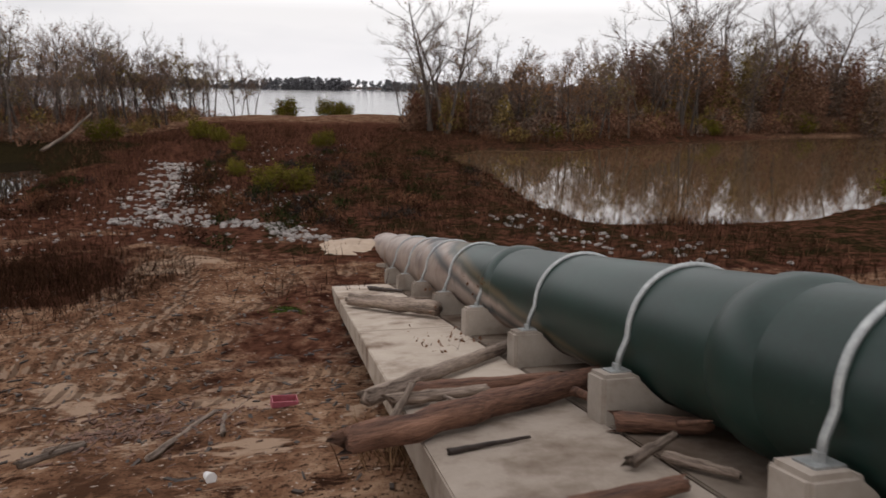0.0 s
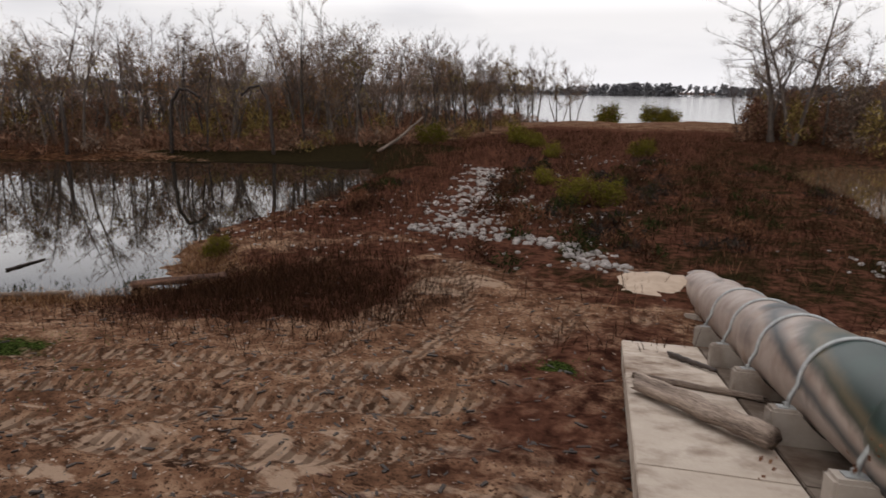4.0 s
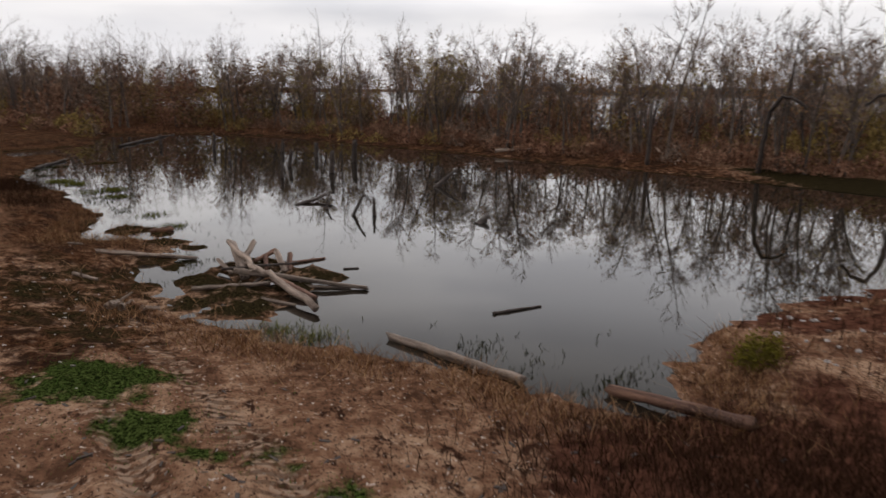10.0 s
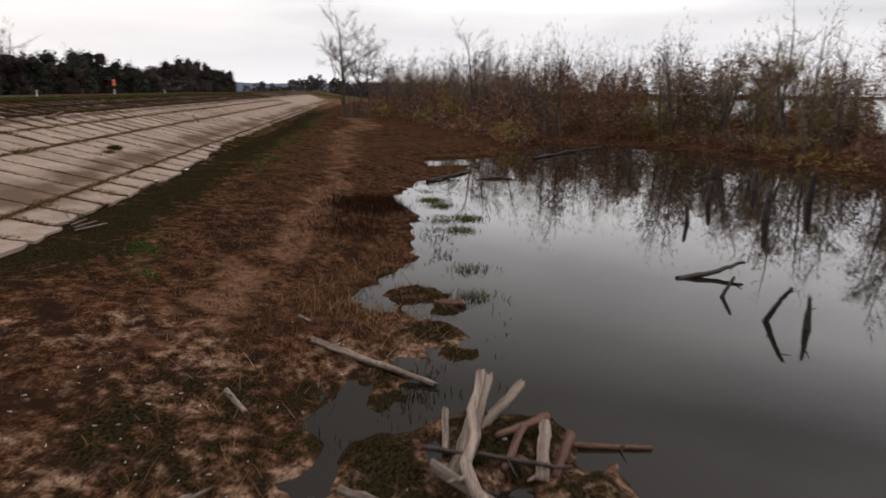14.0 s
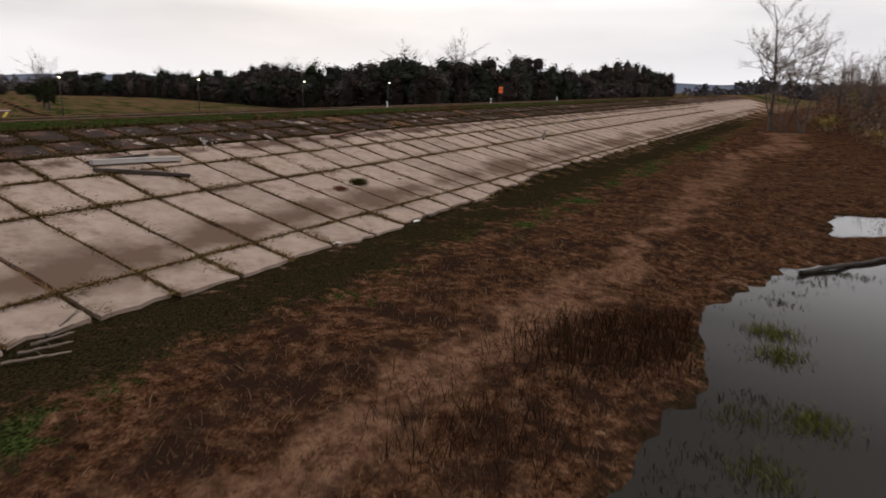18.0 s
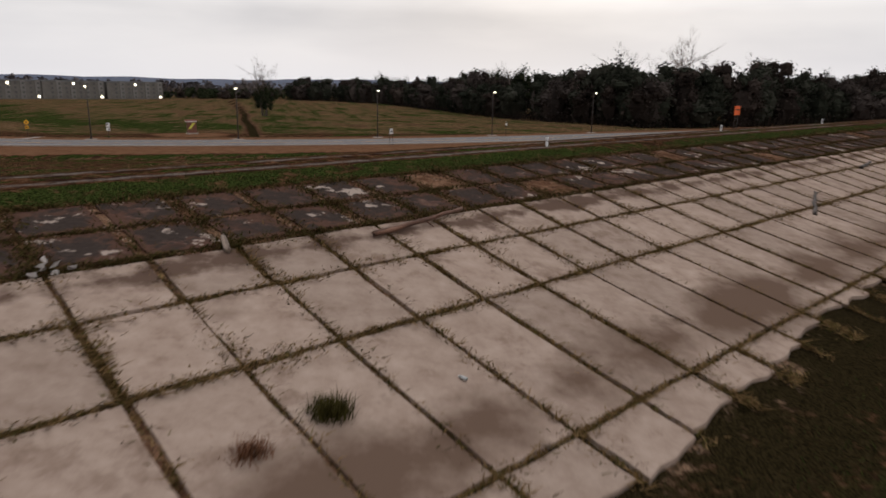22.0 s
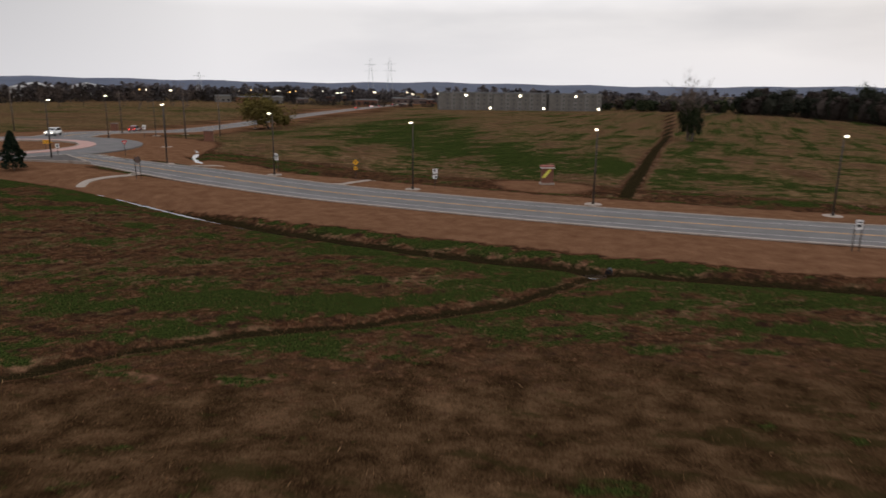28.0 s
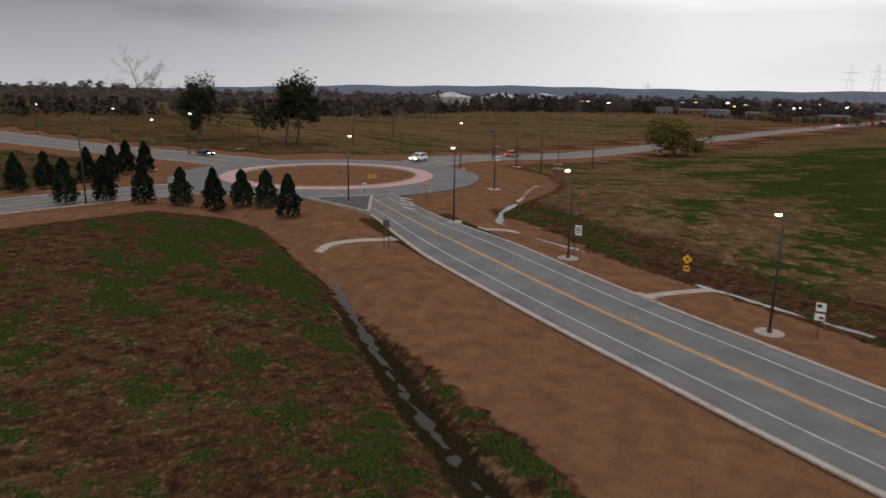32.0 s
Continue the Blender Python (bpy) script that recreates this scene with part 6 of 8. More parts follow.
# ---- low growth, as scattered blades ----
def blades(name, label, category, pts, h, w, mat, lean=0.35, seed=0, levels=True):
    """Thin pointed blades at the given places."""
    r = np.random.RandomState(seed)
    P = np.asarray(pts, float)
    n = len(P)
    z = land_height(P) if levels else np.full(n, WATER)
    a = r.uniform(0, math.tau, n)
    hh = h * r.uniform(0.5, 1.25, n)
    ww = w * r.uniform(0.6, 1.4, n)
    base = np.column_stack([P, z - 0.03])
    side = np.stack([np.cos(a), np.sin(a), 0 * a], 1) * ww[:, None]
    tip = base + np.stack([r.normal(0, lean, n) * hh, r.normal(0, lean, n) * hh, hh], 1)
    mid = base * 0.5 + tip * 0.5 + np.stack([0 * a, 0 * a, hh * 0.12], 1)
    v = np.stack([base - side, base + side, mid + side * 0.7, mid - side * 0.7, tip], 1).reshape(-1, 3)
    k = 5 * np.arange(n)[:, None]
    f = [tuple(q) for q in (k + np.array([0, 1, 2, 3])).tolist()] + [tuple(q) for q in (k + np.array([3, 2, 4])).tolist()]
    return tagged(new(name, from_arrays(name, v, f, M[mat])), label, category, kind="stuff")


def scatter(n, x0, x1, y0, y1, keep, seed):
    """n places in a rectangle, thinned by keep(P) in 0..1."""
    r = np.random.RandomState(seed)
    P = np.stack([r.uniform(x0, x1, n), r.uniform(y0, y1, n)], 1)
    return P[r.uniform(0, 1, n) < keep(P)]


def off_water(P, lo=0.15):
    return (land_height(P) > WATER + lo - 0.1).astype(float)


neck = lambda P: smooth(15, 24, P[:, 1] + 0.3 * P[:, 0] + 3 * waves(P, 9, 21)) * (1 - smooth(110, 130, P[:, 1])) * off_water(P) * np.clip(0.55 + 0.6 * waves(P, 6, 40), 0.06, 1) * (1 - 0.9 * np.exp(-(line_distance(P, [(-21, 53), (-15, 37), (-13, 31), (-6, 27)]) / 1.8) ** 2)) * (1 - 0.93 * np.exp(-(line_distance(P, [(-9, 25), (-4, 24), (4, 24)]) / 3.5) ** 2))
blades("weeds", "dense dark red-brown weeds on the neck of land", "weeds", scatter(90000, -36, 14, 16, 100, neck, 1), 0.5, 0.013, "weed", 0.35, 1)
blades("weeds", "rusty dead weed stalks on the neck of land", "weeds", scatter(44000, -36, 14, 20, 110, lambda P: neck(P) * np.clip(0.4 + waves(P, 8, 44), 0, 1), 2), 0.6, 0.014, "brush_rust", 0.35, 2)
blades("weeds", "dark red-brown weed bank beside the pond", "weeds", scatter(44000, -22, -8, 13, 25, lambda P: np.exp(-(((P[:, 0] + 13.6) / 4.4) ** 2 + ((P[:, 1] - 19.0) / 3.6) ** 2) ** 1.3) * off_water(P), 3), 0.42, 0.008, "weed", 0.4, 3)
blades("weeds", "dark red-brown weed clump beside the pond", "weeds", scatter(30000, -62, -44, -8, 5, lambda P: (np.exp(-(((P[:, 0] + 54.5) / 4.5) ** 2 + ((P[:, 1] + 3.0) / 1.9) ** 2) ** 2) + 0.5 * np.exp(-(((P[:, 0] + 47) / 2) ** 2 + ((P[:, 1] + 0.5) / 1.4) ** 2))) * off_water(P), 4), 0.6, 0.010, "weed", 0.35, 4)


def river_s(P):
    return (P - LEVEE_O) @ LEVEE_D, (P - LEVEE_O) @ LEVEE_N


def flats(P):
    s, p = river_s(P)
    return smooth(-24, -12, s) * (1 - smooth(-8, -2.5, p)) * off_water(P) * np.clip(0.5 + 0.7 * waves(P, 7, 50), 0.08, 1)


blades("dry_grass", "matted tan and russet grass on the flats", "grass", scatter(200000, -100, -26, -34, 12, flats, 5), 0.18, 0.009, "straw", 0.8, 5)
blades("dry_grass", "russet grass on the flats", "grass", scatter(130000, -100, -26, -34, 12, lambda P: flats(P) * np.clip(0.5 - waves(P, 9, 51), 0, 1), 6), 0.2, 0.010, "brush_rust", 0.7, 6)
blades("green_grass", "dark green grass along the levee's toe", "grass", scatter(110000, -110, -28, -48, 2, lambda P: smooth(-20, -10, river_s(P)[0]) * np.exp(-((river_s(P)[1] + 2.6) / 2.2) ** 2) * np.clip(0.35 + 0.7 * waves(P, 4, 52), 0, 1), 7), 0.14, 0.014, "grass", 0.5, 7)
shore = lambda P: np.exp(-((signed_distance(P, POND) - 1.0) / 1.2) ** 2) * off_water(P, 0.1) * np.clip(0.5 + 0.6 * waves(P, 3, 53), 0.03, 1) * (1 - 0.92 * np.exp(-((P[:, 0] + 31.5) / 5.5) ** 4)) * (1 - 0.9 * np.exp(-(((P[:, 0] + 13.5) / 5.0) ** 2 + ((P[:, 1] - 19) / 4.5) ** 2) ** 2))
blades("dry_grass", "tan grass fringing the pond", "grass", scatter(150000, -46, -14, 2, 24, shore, 8), 0.38, 0.009, "shore_straw", 0.8, 8)
blades("reeds", "thin dark reeds standing in the pond's margin", "reeds", scatter(240000, -70, -18, -10, 21, lambda P: np.exp(-((signed_distance(P, POND) + 1.3) / 0.9) ** 2) * np.clip(-0.1 + 0.8 * waves(P, 4, 54), 0, 1), 9), 0.15, 0.014, "reed", 0.45, 9, False)
for x, y, n in ((-59.2, -1.9, 500), (-57.6, -0.6, 420), (-54.4, 2.3, 460), (-51.3, 3.0, 300), (-53.2, 1.2, 160), (-41.2, 7.4, 260), (-44.5, 6.0, 200), (-25.3, 11.6, 240), (-24.4, 12.6, 240)):
    r_ = np.random.RandomState(int(-x * 10))
    blades("reeds", "yellow-green water plants in the pond's margin", "reeds", np.array((x, y)) + r_.normal(0, 1, (n, 2)) * np.array((0.42, 0.42)), 0.20, 0.012, "pond_weed", 0.6, n, False)
blades("dry_grass", "pale dead grass leaning over the concrete pad", "grass", scatter(7000, -1.6, 2.4, 4.6, 8.0, lambda P: np.exp(-(line_distance(P, [(-0.3, 7.1), (0.2, 6.2), (1.1, 5.6)]) / 0.45) ** 2), 10), 0.55, 0.006, "straw", 0.35, 10)
blades("green_grass", "bright green grass patches on the bank", "grass", scatter(60000, -28, -1, 4, 18, lambda P: np.clip(sum(k * np.exp(-(((P[:, 0] - a) ** 2 + (P[:, 1] - b) ** 2) / c ** 2)) for a, b, c, k in ((-20.5, 8, 2.2, 0.8), (-18.3, 9.5, 1.4, 0.9), (-15.2, 12.3, 1.1, 0.8), (-21.8, 7.6, 0.9, 0.8), (-17, 10.2, 0.8, 0.7), (-3.9, 16.3, 0.7, 0.8), (-11.5, 11.5, 2.5, 0.15))) * np.clip(0.5 + waves(P, 1.5, 55), 0, 1), 0, 1), 11), 0.09, 0.007, "grass_bright", 0.6, 11)
M["joint_olive"] = leafy("olive_joint_grass", (0.024, 0.023, 0.007), (0.060, 0.052, 0.015), (0.115, 0.092, 0.030))
M["joint_brown"] = leafy("dark_brown_joint_grass", (0.036, 0.021, 0.010), (0.082, 0.048, 0.022), (0.135, 0.083, 0.038))
M["joint_green"] = leafy("dark_olive_joint_grass", (0.016, 0.016, 0.005), (0.040, 0.037, 0.011), (0.078, 0.066, 0.022))
M["straw_dark"] = leafy("brown_joint_grass", (0.070, 0.042, 0.018), (0.140, 0.086, 0.037), (0.210, 0.136, 0.064))
crest_keep = lambda P: np.exp(-((river_s(P)[1] - 18.3) / 0.85) ** 2) * smooth(-20, -10, river_s(P)[0])
blades("green_grass", "long green grass along the levee's crest", "grass", scatter(60000, -130, -34, -82, -22, crest_keep, 12), 0.22, 0.014, "joint_green", 0.6, 12)


def dry_slope(P):
    s, p = river_s(P)
    return smooth(22.6, 24, p) * np.clip(0.55 + 0.4 * waves(P, 5, 61), 0.1, 1) * (line_distance(P, DITCH) > 3.0) * (line_distance(P, ROAD) > 14)


blades("dry_grass", "brown winter grass on the levee's dry slope", "grass", scatter(60000, -76, -2, -108, -34, lambda P: dry_slope(P) * smooth(36, 48, river_s(P)[1]), 21), 0.17, 0.016, "slope_grass", 0.6, 21)
blades("dry_grass", "straw-coloured tufts on the levee's dry slope", "grass", scatter(34000, -76, -2, -108, -34, lambda P: dry_slope(P) * np.clip(0.3 + waves(P, 3, 62), 0, 1), 22), 0.16, 0.014, "shore_straw", 0.6, 22)


def joint_weeds():
    """Grass that fills the slab joints in uneven mats."""
    r = np.random.RandomState(13)
    pts = []
    for k in range(-6, 62):
        s = SLAB_S + k * SLAB_W
        for p0, p1, mat, _ in ROWS_UP:
            clean = mat == "slab"
            n = int((300 if clean else 190) * (1 if k < 30 else 0.4) * (p1 - p0) * r.uniform(0.2, 1.5) * (0.45 if p0 == 1.7 else 1))
            u = r.uniform(p0, p1, n)
            lump = 0.5 + 0.5 * np.sin(u * 2.3 + k * 1.9) * np.sin(u * 1.1 + k)
            u = u[r.uniform(0, 1, n) < 0.25 + 0.75 * lump]
            wide = (0.085 + 0.20 * (0.5 + 0.5 * np.sin(u * 1.7 + k * 2.7)) ** 2) * (0.55 if p0 == 1.7 else 1) if clean else 0.26
            pts.append(np.stack([s + r.normal(0, 1, len(u)) * wide, u], 1))
    for p, n, sd in ((1.7, 26000, 0.11), (6.9, 48000, 0.17), (9.8, 34000, 0.18), (12.28, 42000, 0.24), (14.8, 20000, 0.22), (17.3, 26000, 0.30)):
        s = -9 + 160 * r.uniform(0, 1, n) ** 1.7
        lump = 0.5 + 0.5 * np.sin(s * 1.7 + p) * np.sin(s * 0.63 + 2 * p)
        s = s[r.uniform(0, 1, n) < 0.25 + 0.75 * lump]
        wide = sd * (0.45 + 0.9 * (0.5 + 0.5 * np.sin(s * 0.9 + 3 * p)) ** 2)
        pts.append(np.stack([s, p + r.normal(0, 1, len(s)) * wide], 1))
    q = np.concatenate(pts)
    xy = LEVEE_O + q[:, :1] * LEVEE_D + q[:, 1:] * LEVEE_N
    pick = r.uniform(0, 1, len(q))
    upper = q[:, 1] > 11.9
    for mask, mat, label in (((pick < 0.76) & ~upper, "straw_dark", "brown dead grass rooted in the slab joints"), ((pick >= 0.76) & ~upper, "joint_olive", "olive grass rooted in the slab joints"),
                             ((pick < 0.5) & upper, "joint_brown", "dark brown grass rooted in the upper joints"), ((pick >= 0.5) & upper, "joint_green", "dark olive grass rooted in the upper joints")):
        ob = blades("joint_grass", label, "grass", xy[mask], 0.12, 0.020, mat, 1.5, 14)
        ob.location.z = 0.09


joint_weeds()
blades("undergrowth", "tangled brown undergrowth below the bank trees", "undergrowth", np.array([(p.x + n.x * o, p.y + n.y * o) for p, n, o in ((*along(NORTH_BANK, rng.random()), 4 + 18 * rng.random()) for _ in range(14000))]), 1.7, 0.022, "brush", 0.3, 15)
blades("undergrowth", "rusty undergrowth below the bank trees", "undergrowth", np.array([(p.x + n.x * o, p.y + n.y * o) for p, n, o in ((*along(NORTH_BANK, rng.random()), 1.5 + 12 * rng.random()) for _ in range(8000))]), 1.0, 0.024, "brush_rust", 0.4, 16)
blades("undergrowth", "brown undergrowth on the east bank", "undergrowth", np.array([(p.x + n.x * o, p.y + n.y * o) for p, n, o in ((*along(EAST_BANK, rng.random()), 0.5 + 24 * rng.random() ** 1.5) for _ in range(9000))]), 1.6, 0.025, "brush_rust", 0.3, 17)
blades("undergrowth", "rusty undergrowth at the pond's west end", "undergrowth", scatter(22000, -200, -96, -85, 40, lambda P: (signed_distance(P, POND) > 1.0) * (P[:, 1] > -12 - 0.76 * (-102 - P[:, 0])), 18), 1.5, 0.03, "brush_rust", 0.35, 18)
blades("undergrowth", "dark undergrowth along the wood's edge", "undergrowth", np.array([(p.x + n.x * o, p.y + n.y * o) for p, n, o in ((*along(WOOD_EDGE, rng.random()), 30 * rng.random() ** 1.6) for _ in range(9000))]), 3.5, 0.09, "dark_brush", 0.3, 19)


# ---- far distance ----
def far_belt(name, label, pts, h, spread, mat, seed, n, leaves=44):
    """A distant tree line: many ragged crowns of leaf clumps along a line."""
    r = np.random.RandomState(seed)
    ps = [along(pts, t) for t in r.uniform(0, 1, n)]
    P = np.array([(p.x + nn.x * o, p.y + nn.y * o) for (p, nn), o in zip(ps, r.uniform(0, spread, n))])
    z = land_height(P)
    hh = h * r.uniform(0.6, 1.12, n) * (1 + 0.22 * np.sin(P[:, 0] * 0.021) * np.sin(P[:, 1] * 0.017 + 1))
    w = hh * r.uniform(0.28, 0.5, n)
    t = r.uniform(0, 1, (n, leaves)) ** 0.8
    az = r.uniform(0, math.tau, (n, leaves))
    k = w[:, None] * np.sqrt(r.uniform(0.1, 1, (n, leaves))) * (1.05 - 0.75 * t ** 2)
    c = np.stack([P[:, :1] + k * np.cos(az), P[:, 1:] + k * np.sin(az), z[:, None] + hh[:, None] * t], -1).reshape(-1, 3)
    m = len(c)
    a = r.normal(size=(m, 3))
    a /= np.linalg.norm(a, axis=1)[:, None]
    b = np.cross(a, r.normal(size=(m, 3)))
    b /= np.linalg.norm(b, axis=1)[:, None]
    q = (np.repeat(hh, leaves) * r.uniform(0.07, 0.17, m))[:, None]
    v = np.stack([c - a * q, c + b * q * 0.7, c + a * q, c - b * q * 0.7], 1).reshape(-1, 3)
    return tagged(new(name, from_arrays(name, v, np.arange(4 * m).reshape(m, 4), M[mat])), label, "trees", kind="stuff")


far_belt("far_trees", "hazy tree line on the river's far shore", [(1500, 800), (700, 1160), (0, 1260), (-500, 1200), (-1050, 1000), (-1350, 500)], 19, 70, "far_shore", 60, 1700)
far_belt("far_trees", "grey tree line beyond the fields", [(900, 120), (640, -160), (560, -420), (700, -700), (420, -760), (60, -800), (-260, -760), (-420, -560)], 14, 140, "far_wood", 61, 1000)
far_belt("far_trees", "grey winter tree belt beyond the meadow", [(300, -30), (320, -150), (370, -280), (450, -420), (420, -560), (330, -640)], 10, 60, "wood_grey", 63, 420)
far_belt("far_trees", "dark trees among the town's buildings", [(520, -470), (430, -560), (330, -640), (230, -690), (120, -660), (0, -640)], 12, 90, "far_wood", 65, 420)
far_belt("hedge", "low dark hedge along the town road", [(330, -560), (250, -545), (200, -560), (150, -575)], 3.2, 16, "wood_grey", 66, 160)
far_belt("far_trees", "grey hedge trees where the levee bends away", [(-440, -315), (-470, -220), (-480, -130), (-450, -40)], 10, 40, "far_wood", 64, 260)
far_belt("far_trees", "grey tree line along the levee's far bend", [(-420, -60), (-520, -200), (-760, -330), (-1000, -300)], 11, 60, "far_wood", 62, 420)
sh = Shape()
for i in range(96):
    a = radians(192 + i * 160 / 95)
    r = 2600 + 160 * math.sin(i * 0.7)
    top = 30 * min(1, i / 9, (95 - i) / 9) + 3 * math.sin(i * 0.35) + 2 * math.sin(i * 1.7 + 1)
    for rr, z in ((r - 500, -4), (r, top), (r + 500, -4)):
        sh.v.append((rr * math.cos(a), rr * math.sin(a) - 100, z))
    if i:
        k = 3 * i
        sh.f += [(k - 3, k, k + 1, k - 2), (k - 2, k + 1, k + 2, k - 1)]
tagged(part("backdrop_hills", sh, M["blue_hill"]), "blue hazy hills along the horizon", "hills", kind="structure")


# ---- driftwood ----
def log(name, label, pts, r0, r1, mat, seed, group="driftwood", category="log", snags=0):
    """A weathered log along a line of points, with an uneven round and broken ends."""
    r = random.Random(seed)
    P = [Vector(p) for p in pts]
    fine = []
    steps = max(4, int(10 / max(1, len(P) - 1)))
    for a, b in zip(P[:-1], P[1:]):
        for k in range(steps):
            fine.append(a.lerp(b, k / steps))
    fine.append(P[-1])
    n = len(fine)
    length = (P[-1] - P[0]).length
    fine = [p + Vector((r.gauss(0, 1), r.gauss(0, 1), r.gauss(0, 0.6))) * 0.006 * length * (0 < i < n - 1) for i, p in enumerate(fine)]
    sides = 14
    sh = Shape().tube(fine, [(r0 + (r1 - r0) * i / (n - 1)) * r.uniform(0.94, 1.05) for i in range(n)], sides)
    # ridges and checks that run the length of the log, and splintered ends
    ridge = [1 + r.gauss(0, 0.075) for _ in range(sides)]
    ridge[r.randrange(sides)] = 0.72
    ends = [[r.gauss(0, 0.5) for _ in range(sides)] for _ in range(2)]
    along_log = (fine[-1] - fine[0]).normalized()
    sh.v = [tuple(fine[k // sides] + (Vector(v) - fine[k // sides]) * (ridge[k % sides] + r.gauss(0, 0.03)) + along_log * (ends[k // sides > 0][k % sides] * r0 if k // sides in (0, n - 1) else 0)) for k, v in enumerate(sh.v)]
    c = fine[0]
    d = (fine[-1] - fine[0]).normalized()
    m = Matrix.Translation(c) @ d.to_track_quat("Z", "X").to_matrix().to_4x4()
    t = tagged(new(name, sh.turned(m.inverted()).mesh(name, M[mat], True)), label, category, group)
    t.matrix_basis = m
    for k in range(snags):
        q = fine[int(n * r.uniform(0.25, 0.85))]
        e = (d.cross(Vector((r.gauss(0, 1), r.gauss(0, 1), 1))).normalized() + d * 0.5) * r.uniform(0.25, 0.5)
        part("snag", Shape().tube([q, q + e * 0.6, q + e], [r1 * 0.5, r1 * 0.35, r1 * 0.12], 6).turned(m.inverted()), M[mat], t, smooth=True)
    return t


def lying(a, b, r0, r1, lift=0.0):
    """Two ground places turned into a log's ends, resting on the land."""
    return [(*a, max(WATER, height(*a)) + r0 * 0.8 + lift), (*b, max(WATER, height(*b)) + r1 * 0.8 + lift)]


GREY, RED = "bleached grey driftwood log on the mud", "reddish wet log"
PILE = [
    ([(-33.74, 10.15, 1.35), (-30.6, 11.0, 1.12), (-29.3, 11.75, 0.98), (-26.6, 12.85, 0.72)], 0.12, 0.14, "wood", 2), ([(-30.4, 10.45, 1.02), (-28.7, 14.69, 0.62)], 0.13, 0.09, "wood", 1),
    ([(-29.56, 9.15, 0.72), (-29.2, 11.55, 0.85)], 0.10, 0.08, "wood", 1), ([(-33.75, 10.3, 1.25), (-30.7, 10.76, 0.72)], 0.16, 0.20, "wood", 0), ([(-33.6, 11.1, 1.3), (-32.2, 10.6, 0.75)], 0.13, 0.12, "wood", 0),
    ([(-32.7, 11.85, 1.12), (-31.9, 11.1, 0.95)], 0.11, 0.08, "wood_red", 0), ([(-32.3, 11.5, 1.05), (-31.1, 11.5, 0.8)], 0.10, 0.09, "wood_red", 0), ([(-32.4, 11.9, 1.15), (-31.2, 12.15, 0.7)], 0.13, 0.14, "wood", 1),
    ([(-32.4, 12.4, 1.05), (-31.5, 12.3, 0.6)], 0.12, 0.12, "wood_red", 0), ([(-29.6, 11.7, 0.9), (-27.88, 12.93, 0.6)], 0.15, 0.17, "wood_red", 1), ([(-27.9, 11.3, 0.72), (-27.4, 12.3, 0.6)], 0.09, 0.06, "wood", 1),
    ([(-32.78, 12.37, 0.6), (-33.32, 13.78, 0.58)], 0.07, 0.05, "wood_red", 2), ([(-29.5, 12.6, 0.62), (-28.99, 14.21, 0.56)], 0.08, 0.05, "wood", 0), ([(-31.56, 14.31, 0.57), (-31.53, 14.84, 0.57)], 0.05, 0.04, "wood_dark", 0),
    ([(-31.0, 10.0, 0.95), (-31.4, 12.6, 0.95)], 0.07, 0.05, "wood_dark", 1), ([(-30.2, 11.4, 0.85), (-29.0, 10.7, 0.66)], 0.08, 0.06, "wood_dark", 0), ([(-32.6, 9.8, 0.9), (-31.4, 10.3, 0.7)], 0.09, 0.08, "wood", 0),
]
for i, (pts, r0, r1, mat, sn) in enumerate(PILE):
    log("driftwood_log", "bleached log in the driftwood heap" if mat == "wood" else "dark wet log in the driftwood heap", pts, r0 * 0.82, r1 * 0.82, mat, 100 + i, "driftwood heap", snags=sn)
for i, (a, b, r0, r1, mat, label) in enumerate((
        ((-34.77, 5.24), (-34.23, 8.9), 0.10, 0.07, "wood", "bleached pole lying over the pond's edge"), ((-27.6, 7.0), (-28.25, 7.15), 0.13, 0.11, "wood", "short pale stump piece on the mud"), ((-27.55, 7.3), (-27.95, 7.35), 0.10, 0.10, "wood", "short pale stump piece on the mud"),
        ((-27.7, 7.85), (-27.95, 8.3), 0.08, 0.07, "wood", "short grey log on the mud"), ((-24.04, 14.6), (-20.4, 17.0), 0.10, 0.13, "wood", "long weathered log at the pond's edge"), ((-19.56, 18.74), (-17.0, 20.5), 0.12, 0.14, "wood_red", "weathered log on the weedy point"),
        ((-25.35, 18.04), (-25.72, 19.76), 0.05, 0.03, "wood_dark", "thin branch floating on the pond"), ((-73.85, 35.5), (-73.4, 42.0), 0.2, 0.12, "wood", "pale fallen trunk on the far bank"), ((-31.5, 5.2), (-31.1, 6.0), 0.06, 0.05, "wood", "small grey log on the mud"),
        ((-39.9, 6.5), (-40.2, 7.4), 0.09, 0.12, "wood_red", "reddish log end at the pond's edge"), ((-36.0, 4.0), (-35.7, 4.6), 0.05, 0.04, "wood", "small pale log on the flats"), ((-67.0, -5.6), (-74.0, -5.0), 0.12, 0.08, "wood_dark", "dark log along the waterline"),
        ((-88, -3.0), (-108, 0.5), 0.14, 0.1, "wood_dark", "half-sunk trunk across the pond's end"))):
    log("driftwood_log", label, lying(a, b, r0, r1), r0, r1, mat, 200 + i, "loose driftwood", snags=i % 3)
log("fallen_tree", "pale fallen tree leaning down the far bank", [(-35.1, 59.1, 1.3), (-33.5, 61.4, 2.9), (-32.4, 63.0, 4.5)], 0.20, 0.08, "wood", 260, "loose driftwood", "log", 3)
